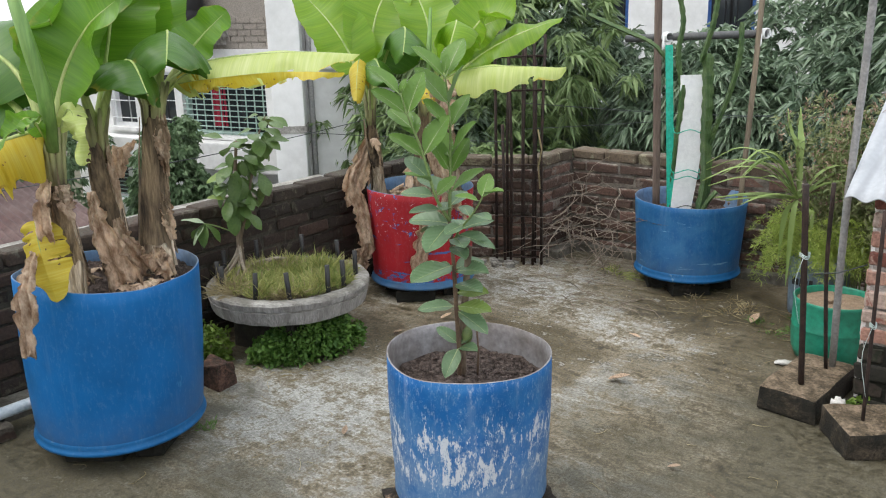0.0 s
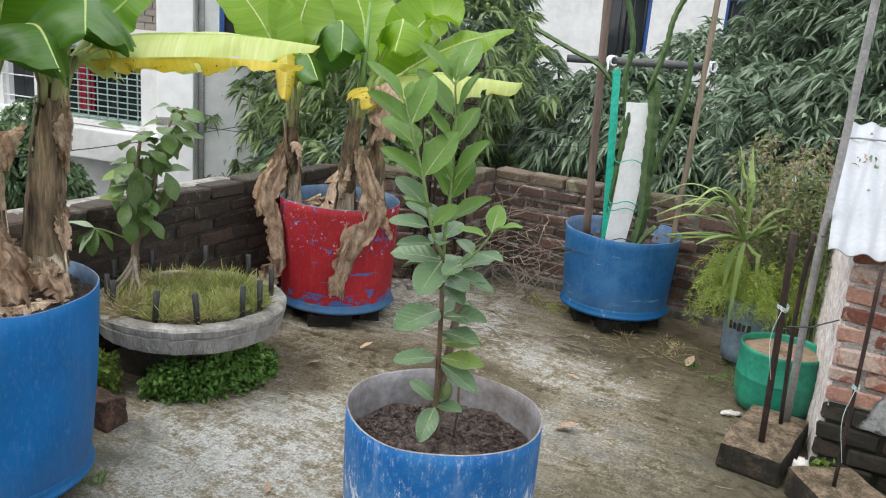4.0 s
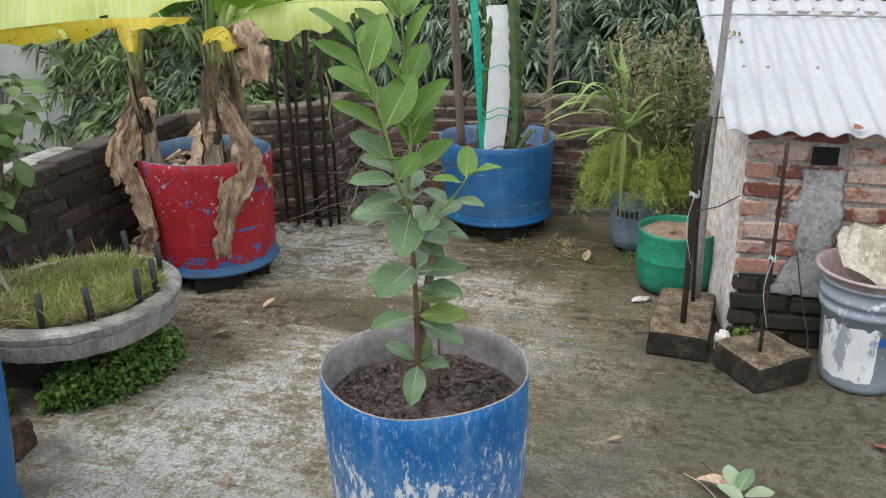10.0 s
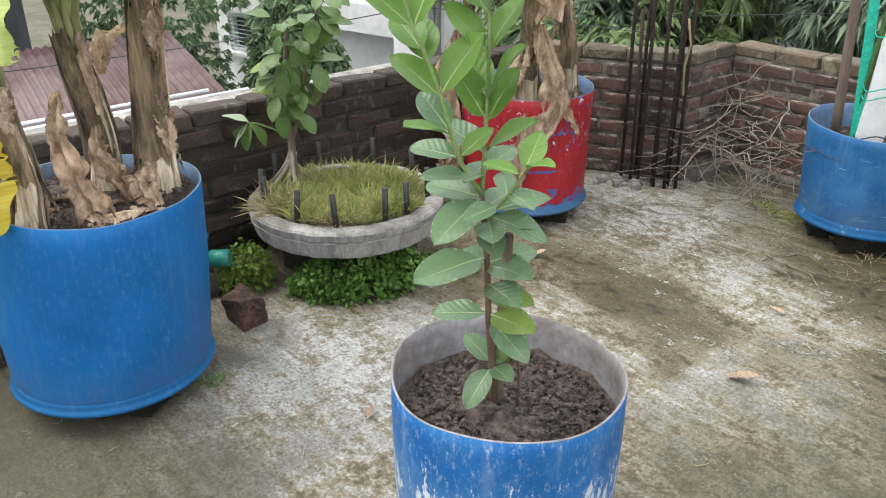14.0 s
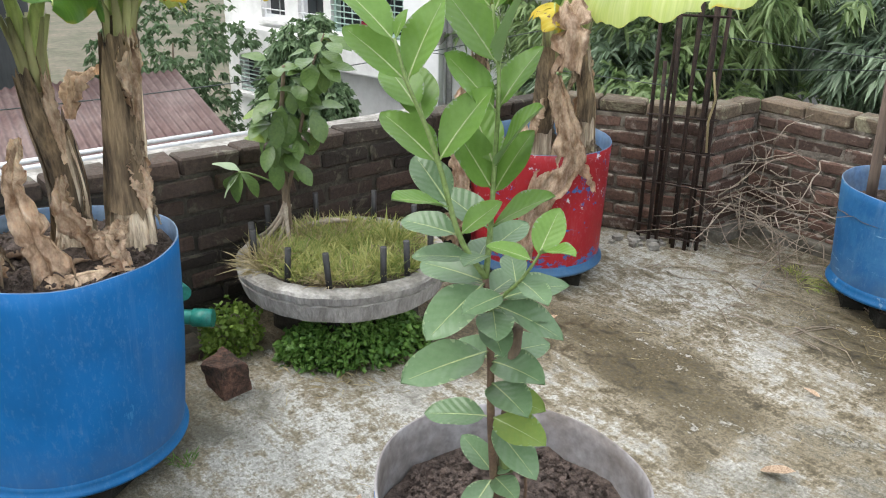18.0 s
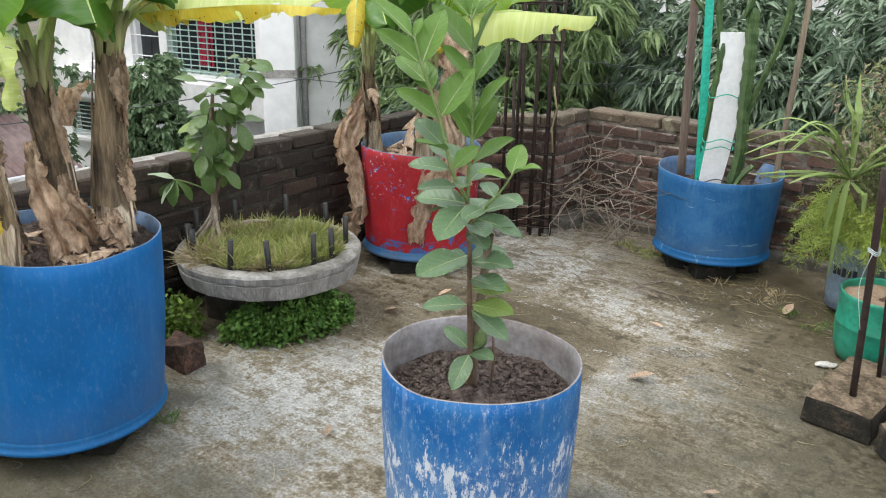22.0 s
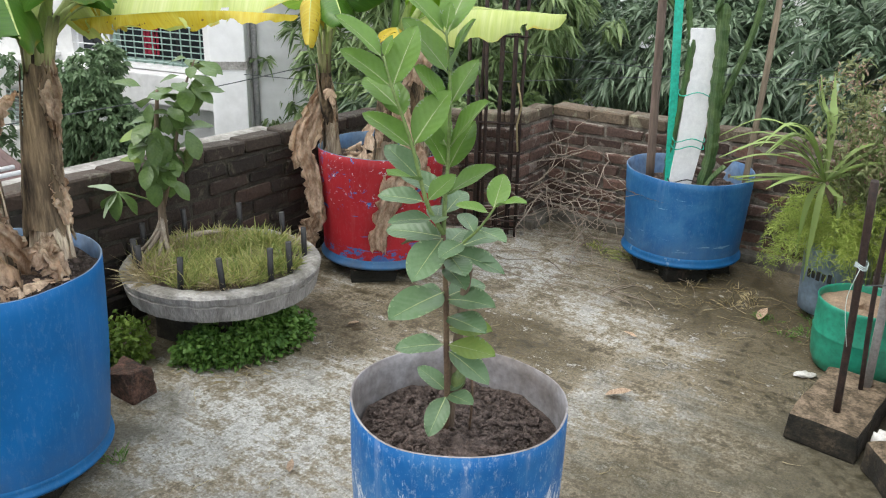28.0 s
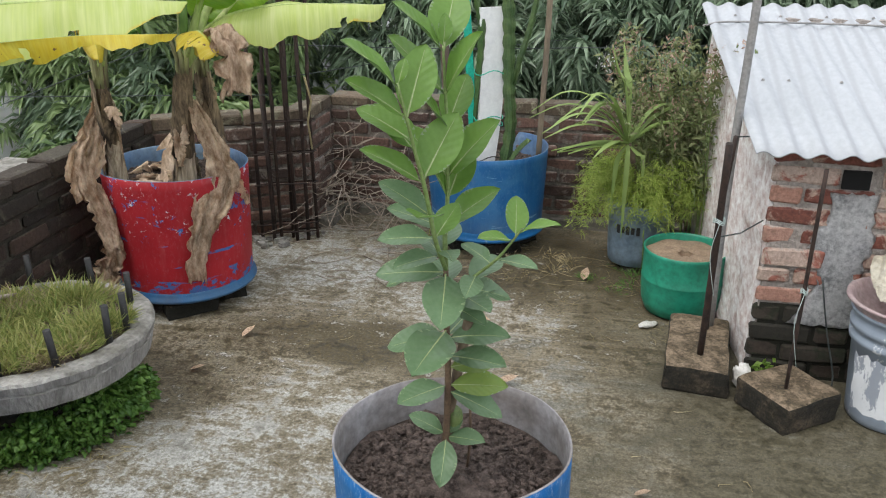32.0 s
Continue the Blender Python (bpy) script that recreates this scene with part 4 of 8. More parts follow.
def limp_leaf(parent, ctrl, widths, seed, side=(0.788, 0.616, 0), pleats=1.4, depth=0.3, name="dry_leaf", mat=None):
    """A dead banana leaf hanging in one broad, creased sheet: lengthwise pleats, frayed hems, a few deep rips."""
    rg = random.Random(seed)
    n, cols = 54, 16
    pts = bezn(ctrl, n)
    bm = bmesh.new()
    side0 = Vector(side)
    phase, twist = rg.uniform(0, 6), rg.uniform(-0.5, 0.5)
    rips = [(rg.uniform(0.15, 0.95), rg.choice((-1, 1)), rg.uniform(0.25, 0.7), rg.uniform(0.015, 0.04)) for _ in range(7)]
    rows = []
    for i, p in enumerate(pts):
        s = i / (n - 1)
        d = (pts[min(i + 1, n - 1)] - pts[max(i - 1, 0)]).normalized()
        lat = Matrix.Rotation(twist * s, 3, d) @ (side0 - d * side0.dot(d)).normalized()
        up = lat.cross(d)
        k = s * (len(widths) - 1)
        low = min(len(widths) - 2, int(k))
        w = widths[low] + (widths[low + 1] - widths[low]) * (k - low)
        row = []
        for j in range(cols + 1):
            u = 2 * j / cols - 1
            hem = 1 + 0.3 * noise.noise(Vector((s * 9, 4 if u > 0 else 9, seed))) + 0.16 * noise.noise(Vector((s * 34, 4 if u > 0 else 9, seed)))
            for at, sg, deep, wide in rips:
                if sg * u > 0 and abs(s - at) < wide:
                    hem *= 1 - deep * (1 - abs(s - at) / wide) * abs(u)
            fold = abs(((u * pleats * (1 - 0.25 * s) + 0.4 * math.sin(3 * s + phase)) % 1) * 2 - 1) - 0.5
            q = p + lat * 0.5 * w * u * hem + up * w * (depth * fold + 0.22 * noise.noise(Vector((u * 2.2, s * 7, seed + 5))) + 0.07 * noise.noise(Vector((u * 7, s * 24, seed))))
            q.z += 0.12 * w * noise.noise(Vector((u * 3, s * 4, seed + 8))) - (0.35 * w * abs(u) if s > 0.93 else 0) * rg.uniform(0.2, 1.4)
            row.append(bm.verts.new(q))
        rows.append(row)
    for a, b in zip(rows, rows[1:]):
        for j in range(cols):
            bm.faces.new((a[j], b[j], b[j + 1], a[j + 1]))
    bmesh.ops.solidify(bm, geom=bm.faces[:], thickness=0.0012)
    return part(name, bm, mat or DRY_SHEET, parent, smooth=True)


def pseudostem(parent, ctrl, r0, r1, seed, flaps=7, dark=0.6):
    """A banana stem: ribbed trunk of old sheaths, green throat of leaf bases, flaps of dry sheath."""
    rng = random.Random(seed)
    n, k = 30, 18
    pts = bezn(ctrl, n)
    bm = bmesh.new()
    rings = []
    for i, p in enumerate(pts):
        s = i / (n - 1)
        r = (r0 + (r1 - r0) * s) * (1.15 - 0.15 * min(1, s * 6))
        rings.append([bm.verts.new(p + Vector((math.cos(a), math.sin(a), 0)) * r * (1 + 0.12 * noise.noise(Vector((math.cos(a) * 1.7, math.sin(a) * 1.7, s * 3 + seed))) + 0.04 * math.sin(7 * a + 5 * s)))
                      for a in (2 * math.pi * q / k for q in range(k))])
    for a, b in zip(rings, rings[1:]):
        for q in range(k):
            bm.faces.new((a[q], a[(q + 1) % k], b[(q + 1) % k], b[q]))
    cap(bm, rings[-1])
    for fc in bm.faces:
        c = fc.calc_center_median()
        if c.z > pts[0].z + (pts[-1].z - pts[0].z) * (dark + 0.12 * noise.noise(c * 22)):
            fc.material_index = 1
    stem = part("pseudostem", bm, [SHEATH, SHEATH_DARK], parent, smooth=True)
    # old sheaths clasping the trunk, each a curved strip with a ragged top
    for f in range(6):
        a0, wide = 1.1 * f + rng.uniform(-0.3, 0.3), rng.uniform(0.7, 1.2)
        lo, hi = (0, rng.randrange(12, 27)) if f < 4 else (rng.randrange(6, 12), rng.randrange(22, 28))
        bm = bmesh.new()
        strip = []
        for i in range(lo, hi + 1):
            s = i / (n - 1)
            k2 = (i - lo) / (hi - lo)
            r = (r0 + (r1 - r0) * s) * (1.2 - 0.15 * min(1, s * 6)) + 0.002 + 0.004 * f * 0.5 + 0.012 * max(0, k2 - 0.8)
            w2 = wide * (1 - 0.45 * k2) + 0.12 * noise.noise(Vector((s * 12, seed, f)))
            strip.append([bm.verts.new(pts[i] + Vector((math.cos(a), math.sin(a), 0)) * (r + 0.004 * abs(noise.noise(Vector((a * 5, s * 4, seed)))) + (0.006 if abs(q) == 4 else 0)) + Vector((0, 0, 0.06 * noise.noise(Vector((q * 0.9, f, seed))) if i == hi or (i == lo and lo) else 0)))
                          for q, a in ((q, a0 + w2 * q / 4) for q in range(-4, 5))])
        for a, b in zip(strip, strip[1:]):
            for q in range(8):
                bm.faces.new((a[q], a[q + 1], b[q + 1], b[q]))
        part("sheath", bm, SHEATH_DARK if f >= 4 or (dark < 0.5 and f % 2) else SHEATH, stem, smooth=True)
    for f in range(flaps):
        a, s = rng.uniform(0, 6.28), rng.uniform(0.05, 0.95)
        p = pts[int(s * (n - 1))]
        r = r0 + (r1 - r0) * s
        o = Vector((math.cos(a), math.sin(a), 0))
        ln = rng.uniform(0.1, 0.28)
        low = max(pts[0].z + 0.01, p.z - ln)
        w = rng.uniform(0.04, 0.085)
        limp_leaf(stem, [p + o * r * 0.95, p + o * (r + 0.012) - Vector((0, 0, (p.z - low) * 0.5)), Vector((p.x, p.y, low)) + o * (r + rng.uniform(0.01, 0.05))], (0.6 * w, w, 0.8 * w, 0.3 * w), seed * 31 + f, (-o.y, o.x, 0), 1.0, 0.25, "sheath_flap", SHEATH if f % 2 else DRY_SHEET)
    # throat: leaf bases fanning out of the top
    bm = bmesh.new()
    top = pts[-1]
    for f in range(9):
        a = 2 * math.pi * f / 9 + rng.uniform(-0.2, 0.2)
        o = Vector((math.cos(a), math.sin(a), 0))
        tube(bm, [pts[-7] + o * r1 * 0.75, pts[-4] + o * r1 * 0.85, top + o * r1 * 1.05, top + o * r1 * 1.9 + Vector((0, 0, 0.09))], [r1 * 0.42, r1 * 0.42, r1 * 0.36, 0.007], 6)
    part("throat", bm, SHEATH_GREEN, parent, smooth=True)
    return stem


def leaf_cloud(pts, nrm, length, width, rng, bend=0.3):
    """Numpy quads for many small leaves: at pts, pointing along nrm, each two bent halves."""
    n = len(pts)
    nrm = nrm / np.linalg.norm(nrm, axis=1, keepdims=True)
    ref = rng.normal(size=(n, 3))
    side = np.cross(nrm, ref)
    side /= np.linalg.norm(side, axis=1, keepdims=True)
    up = np.cross(side, nrm)
    ln = (length * rng.uniform(0.7, 1.25, n))[:, None]
    w = (width * rng.uniform(0.8, 1.2, n))[:, None] * 0.5
    mid = pts + nrm * ln * 0.5 + np.array([0, 0, -0.04]) * ln
    tip = pts + nrm * ln + np.array([0, 0, -bend]) * ln
    v = np.stack([pts, mid - side * w, mid + up * w * 0.35, mid + side * w, tip], 1).reshape(-1, 3)
    b = np.arange(n)[:, None] * 5
    f = np.concatenate([b + [0, 1, 2], b + [0, 2, 3], b + [1, 4, 2], b + [2, 4, 3]])
    return v, f


def cloud_part(name, v, f, mat, parent=None, label=""):
    me = bpy.data.meshes.new(name)
    me.from_pydata(v.tolist(), [], f.tolist())
    me.materials.append(mat)
    ob = new(name, me)
    ob.parent = parent
    if label:
        ob["label"] = label
    return ob


# ---- beyond the terrace: ground, own building, neighbours ----
EARTH = plain("damp_ground", (0.06, 0.065, 0.035), (0.12, 0.1, 0.07), 0.4, 0.95)
WHITEWASH = plain("stained_whitewash", (0.82, 0.82, 0.81), (0.68, 0.68, 0.67), 1.2, 0.85, 0, 0.3, 0.01)
GREY_WALL = plain("grey_cement_wall", (0.27, 0.28, 0.29), (0.2, 0.205, 0.21), 1.5, 0.9, 0, 0.3, 0.01)
RUSTY_TIN = plain("rust_red_tin", (0.09, 0.042, 0.038), (0.19, 0.14, 0.13), 1.1, 0.7, 0.1, 0.3, 0.01)
BLUE_PAINT = plain("blue_window_paint", (0.03, 0.1, 0.32), (0.04, 0.13, 0.38), 5, 0.5)
DARK_ROOM = plain("dark_interior", (0.03, 0.03, 0.035), (0.05, 0.05, 0.05), 3, 0.9)
GREEN_GRILLE = plain("pale_green_grille_paint", (0.35, 0.5, 0.45), (0.45, 0.58, 0.52), 9, 0.5)
RED_CLOTH = plain("red_cloth", (0.5, 0.04, 0.08), (0.4, 0.03, 0.06), 9, 0.9)
BLACK_TANK = plain("black_tank_plastic", (0.012, 0.012, 0.014), (0.02, 0.02, 0.022), 5, 0.5)
GLASS_DARK, _, _, gb = material("window_glass", 0.08)
gb.inputs["Base Color"].default_value = (0.03, 0.035, 0.04, 1)
WIRE = plain("old_cable", (0.03, 0.04, 0.04), (0.06, 0.07, 0.07), 20, 0.6)

bm = bmesh.new()
bmesh.ops.create_grid(bm, x_segments=40, y_segments=40, size=600)
tagged(part("ground", bm, EARTH), "damp earth and grass far below the roof terrace", "ground", kind="structure").location.z = -7
bm = bmesh.new()
box(bm, (-0.45, 1.5425, -3.6), (6.79, 7.775, 6.8))
tagged(part("building_body", bm, WHITEWASH), "plastered building body carrying the roof terrace", "building", kind="structure")
bm = bmesh.new()
box(bm, (-4.02, 1.4, 0.6), (0.3, 5.0, 0.12), 0, 0.008)
box(bm, (-3.92, 1.4, 0.2), (0.1, 5.0, 0.75))
tagged(part("ledge", bm, CONCRETE), "grey cement ledge outside the left parapet", "ledge", kind="structure")
bm = bmesh.new()
tube(bm, [(-7.04, -2.9, -0.14), (-7.03, 1.4, -0.135), (-7.04, 4.3, -0.14)], 0.02, 8)
tube(bm, [(-7.2, -2.9, -0.13), (-7.19, 1.4, -0.13), (-7.2, 4.0, -0.13)], 0.02, 8)
tagged(part("drain_pipe", bm, WHITE_BOARD), "white plastic pipes lying where two tin roofs meet", "pipe")


def rubble(c, n, seed):
    rg = random.Random(seed)
    for _ in range(n):
        bm = bmesh.new()
        s = rg.uniform(0.06, 0.11)
        box(bm, (0, 0, s * 0.3), (s * 1.4, s, s * 0.6), 0, 0.006, 0.008)
        ob = part("brick_fragment", bm, BRICK_STUB if rg.random() < 0.7 else BRICK)
        px, py = c[0] + rg.uniform(-0.2, 0.2), c[1] + rg.uniform(-0.4, 0.4)
        ob.matrix_basis = pose(px, py, 0.103 + 0.184 * (px + 5.47), 0, -10, rg.uniform(-15, 15))
        tagged(ob, "broken piece of brick lying on the grey tin roof", "brick", "brick fragments")


rubble((-5.72, 3.4), 11, 4)


def corrugated(name, a, b, c, d, pitch, amp, mat, label, cat, across=2, thick=0.006, kind=""):
    """A wavy sheet with corners a, b along the waves' crests' row and d, c opposite."""
    a, b, c, d = map(Vector, (a, b, c, d))
    n = max(4, int((b - a).length / pitch * 10))
    nz = (b - a).cross(d - a).normalized()
    bm = bmesh.new()
    lay = []
    for off in (0, -thick):
        rows = []
        for j in range(across + 1):
            v = j / across
            row = []
            for i in range(n + 1):
                u = i / n
                p = (a * (1 - u) + b * u) * (1 - v) + (d * (1 - u) + c * u) * v
                row.append(bm.verts.new(p + nz * (amp * math.sin(2 * math.pi * u * (b - a).length / pitch) + off)))
            rows.append(row)
        for p, q in zip(rows, rows[1:]):
            for i in range(n):
                bm.faces.new((p[i], p[i + 1], q[i + 1], q[i]) if off == 0 else (p[i], q[i], q[i + 1], p[i + 1]))
        lay.append(rows)
    for j in (0, across):
        for i in range(n):
            bm.faces.new((lay[0][j][i], lay[1][j][i], lay[1][j][i + 1], lay[0][j][i + 1]))
    ob = part(name, bm, mat, smooth=True)
    return ob


shed = thing("shed", pose(0, 0, 0), "low shed roofed with rust-red corrugated tin", "shed")
tr = corrugated("tin_roof", (-7.87, -3.0, -0.5), (-7.87, 4.6, -0.5), (-10.6, 5.1, -0.22), (-10.6, -3.0, -0.22), 0.09, 0.016, RUSTY_TIN, "", "")
tr.parent = shed
bm = bmesh.new()
box(bm, (-9.2, 0.7, -3.85), (2.4, 7.2, 6.3))
part("wall", bm, GREY_WALL, shed)
TIN_GREY = plain("weathered_grey_tin", (0.27, 0.28, 0.29), (0.16, 0.165, 0.17), 1.3, 0.8, 0.0, 0.3, 0.006, 0, (1, 0.3, 1), 20)
shed3 = thing("shed", pose(0, 0, 0), "low brick outbuilding roofed with weathered grey tin", "shed")
g_roof = corrugated("tin_roof", (-5.47, -3.0, 0.105), (-5.47, 4.75, 0.105), (-7.02, 4.85, -0.18), (-7.02, -3.0, -0.18), 0.076, 0.0045, TIN_GREY, "", "")
g_roof.parent = shed3
bm = bmesh.new()
box(bm, (-6.2, 0.85, -3.7), (1.36, 7.6, 6.6))
part("wall", bm, MORTAR, shed3)
for k in range(34):
    for c in range(2):
        bm = bmesh.new()
        box(bm, (-5.512 + rnd(-0.006, 0.006), -2.9 + 0.23 * (k + 0.5 * c), 0.025 - 0.085 * c), (0.03, 0.215, 0.07), 0, 0, 0.008)
        part("brick", bm, BRICK_RED if (k * 7 + c) % 3 else BRICK, shed3)
SHED_TIN = plain("sooty_tin_sheet", (0.13, 0.135, 0.14), (0.075, 0.08, 0.085), 1.2, 0.8, 0.1, 0.3, 0.006, 0, (1, 1, 0.2))
shed2 = thing("shed", pose(0, 0, 0), "grey tin-walled shed with a plain roof", "shed")
for k in range(24):
    bm = bmesh.new()
    box(bm, (-13.2 + 0.02 * (k % 2), -2.2 + 0.27 * k, -2.9), (0.08, 0.262, 8.2))
    part("wall_sheet", bm, SHED_TIN, shed2)
bm = bmesh.new()
box(bm, (-14.2, 1.0, 1.25), (2.4, 7.0, 0.1))
part("roof", bm, RUSTY_TIN, shed2)


def facade(parent, s1, z0, z1, openings, mat, depth=3.0, thick=0.2, name="wall"):
    """A front wall with true openings plus the closed body behind it; local x along, y inwards."""
    xs = sorted({0, s1, *(v for o in openings for v in o[:2])})
    zs = sorted({z0, z1, *(v for o in openings for v in o[2:])})
    bm = bmesh.new()
    for xa, xb in zip(xs, xs[1:]):
        for za, zb in zip(zs, zs[1:]):
            cx_, cz_ = (xa + xb) / 2, (za + zb) / 2
            if any(o[0] < cx_ < o[1] and o[2] < cz_ < o[3] for o in openings):
                continue
            box(bm, (cx_, thick / 2, cz_), (xb - xa, thick, zb - za))
    box(bm, (0.1, depth / 2 + thick / 2, (z0 + z1) / 2), (0.2, depth - thick, z1 - z0))
    box(bm, (s1 - 0.1, depth / 2 + thick / 2, (z0 + z1) / 2), (0.2, depth - thick, z1 - z0))
    bmesh.ops.remove_doubles(bm, verts=bm.verts, dist=0.0005)
    part(name, bm, mat, parent)
    # added dark panel stands for the unlit rooms behind the openings
    bm = bmesh.new()
    box(bm, (s1 / 2, 1.4, (z0 + z1) / 2), (s1 - 0.4, 0.06, z1 - z0 - 0.1))
    part("dark_room_panel", bm, DARK_ROOM, parent)


def window(parent, o, frame_mat, bars=0, rails=0, bar_mat=None, panes=2, sill=True):
    xa, xb, za, zb = o
    win = new("window")
    win.parent = parent
    bm = bmesh.new()
    for c, s in (((xa + 0.025, 0.1, (za + zb) / 2), (0.05, 0.08, zb - za)), ((xb - 0.025, 0.1, (za + zb) / 2), (0.05, 0.08, zb - za)), (((xa + xb) / 2, 0.1, za + 0.025), (xb - xa - 0.1, 0.08, 0.05)), (((xa + xb) / 2, 0.1, zb - 0.025), (xb - xa - 0.1, 0.08, 0.05))):
        box(bm, c, s)
    part("frame", bm, frame_mat, win)
    w = (xb - xa - 0.1) / panes
    for k in range(panes):
        bm = bmesh.new()
        box(bm, (xa + 0.05 + w * (k + 0.5), 0.13, (za + zb) / 2), (w - 0.04, 0.008, zb - za - 0.1))
        part("pane", bm, GLASS_DARK, win)
    for k in range(bars):
        bm = bmesh.new()
        tube(bm, [(xa + (xb - xa) * (k + 0.5) / bars, 0.03, za), (xa + (xb - xa) * (k + 0.5) / bars, 0.03, zb)], 0.011, 5)
        part("grille_bar", bm, bar_mat or frame_mat, win)
    for k in range(rails):
        bm = bmesh.new()
        tube(bm, [(xa, 0.012, za + (zb - za) * (k + 0.5) / rails), (xb, 0.012, za + (zb - za) * (k + 0.5) / rails)], 0.009, 5)
        part("grille_rail", bm, bar_mat or frame_mat, win)
    if sill:
        bm = bmesh.new()
        box(bm, ((xa + xb) / 2, -0.03, za - 0.03), (xb - xa + 0.1, 0.14, 0.05))
        part("sill", bm, WHITEWASH, win)
    return win


h1 = thing("house", pose(-13.3, 7.05, 0, 0, 0, 10), "white plastered house with grilled windows and a jutting storey", "house")
op1 = [(2.5, 4.1, 0.05, 1.0), (0.95, 1.5, 0.1, 0.9), (0.3, 1.15, -1.1, -0.52), (1.8, 2.35, 0.1, 0.95)]
facade(h1, 6.2, -7, 1.28, op1, WHITEWASH, 3.5)
window(h1, op1[0], GREEN_GRILLE, 10, 12, GREEN_GRILLE, 3)
window(h1, op1[1], WHITE_BOARD, 0, 3, WHITE_BOARD, 2)
window(h1, op1[2], WHITE_BOARD, 0, 9, GREEN_GRILLE, 2)
window(h1, op1[3], WHITE_BOARD, 0, 3, WHITE_BOARD, 2)
bm = bmesh.new()
box(bm, (3.2, -0.15, -0.22), (5.8, 0.3, 0.4), 0, 0.02)
part("parapet", bm, WHITEWASH, h1, "white parapet band under the windows")
bm = bmesh.new()
for k in range(14):
    box(bm, (3.05 + 0.03 * math.sin(k * 1.7) + 0.016 * k, 0.075 + 0.015 * math.sin(2.1 * k), 0.48), (0.022, 0.02, 0.62))
part("hanging_cloth", bm, RED_CLOTH, h1, "red cloth hung behind the grille")
bm = bmesh.new()
box(bm, (3.4, 0.2, 2.0), (3.6, 0.25, 1.44))
part("upper_wall", bm, BRICK, h1, "bare brick parapet above")
for k in range(5):
    for i in range(14):
        bm = bmesh.new()
        box(bm, (1.75 + 0.25 * i + 0.12 * (k % 2), 0.07, 1.33 + 0.085 * k), (0.235, 0.02, 0.07))
        part("brick", bm, BRICK, h1)
bm = bmesh.new()
rr = revolve(bm, [(0.3, 0), (0.36, 0.03), (0.36, 0.2), (0.345, 0.22), (0.36, 0.24), (0.36, 0.45), (0.345, 0.47), (0.36, 0.5), (0.33, 0.62), (0.12, 0.7), (0.1, 0.76)], 32)
cap(bm, rr[0], True), cap(bm, rr[-1])
tank = tagged(part("water_tank", bm, BLACK_TANK, smooth=True), "black plastic water tank on the neighbouring roof", "water tank")
tank.matrix_basis = pose(-10.45, 7.3, 1.6)
bm = bmesh.new()
box(bm, (2.95, -0.25, 1.5), (1.0, 0.7, 0.1))
box(bm, (2.95, 0.0, 1.4), (0.9, 0.2, 0.12))
part("tank_shelf", bm, CONCRETE, h1)
# electric service pole and end wall of the next house
h2 = thing("house", pose(-6.5, 5.78, 0, 0, 0, 48), "white end wall and square column of a neighbouring house", "house")
bm = bmesh.new()
box(bm, (-0.02, -0.12, -2.0), (0.31, 0.31, 10.0), -6, 0.012)
part("column", bm, WHITEWASH, h2, "square white column")
bm = bmesh.new()
box(bm, (-0.02, -0.12, 0.62), (0.335, 0.335, 0.07), -6)
part("strap", bm, CONCRETE, h2)
op2 = [(0.36, 0.85, 1.25, 2.2)]
bm = bmesh.new()
facade(h2, 1.5, -7, 3.0, op2, WHITEWASH, 2.0)
window(h2, op2[0], BLUE_PAINT, 0, 0, None, 2)
bm = bmesh.new()
tube(bm, [(0.2, -0.05, -3), (0.2, -0.05, 3.0)], 0.03, 8)
part("rain_pipe", bm, GREY_PIPE, h2)
h3 = thing("house", pose(-7.2, 12.1, 0, 0, 0, 22), "tall pale house standing behind the mango trees", "house")
op3 = [(2.4, 3.1, 1.25, 2.4), (4.2, 5.0, 1.25, 2.4), (0.6, 1.2, 1.25, 2.4)]
facade(h3, 6.5, -7, 4.5, op3, WHITEWASH, 4)
for o in op3:
    window(h3, o, BLUE_PAINT, 4, 0, BLACK_TANK, 2)
h4 = thing("house", pose(-6.4, 10.2, 0, 0, 0, 20), "low grey cement building with grooved courses", "house")
for k in range(15):
    bm = bmesh.new()
    box(bm, (1.9, 0.5, -6.8 + 0.5 * k), (3.6, 1.0, 0.485))
    part("wall_course", bm, GREY_WALL, h4)
bm = bmesh.new()
box(bm, (1.9, 0.55, -3.3), (3.55, 0.98, 7.2))
part("core", bm, DARK_ROOM, h4)
h5 = thing("house", pose(0.4, 16.0, 0, 0, 0, -8), "unfinished house with grey columns and brick infill", "house")
bm = bmesh.new()
box(bm, (3, 1, -2), (7, 1.6, 10.0))
part("wall", bm, BRICK, h5)
for x in (-0.3, 1.3, 2.2, 3.6, 5.0):
    bm = bmesh.new()
    box(bm, (x, 0.05, -2), (0.42, 0.5, 10.2))
    part("column", bm, WHITEWASH, h5)
# dark block gives the look of an unlit window opening
bm = bmesh.new()
box(bm, (1.75, 0.12, 1.2), (0.5, 0.1, 1.6))
part("window", bm, DARK_ROOM, h5)


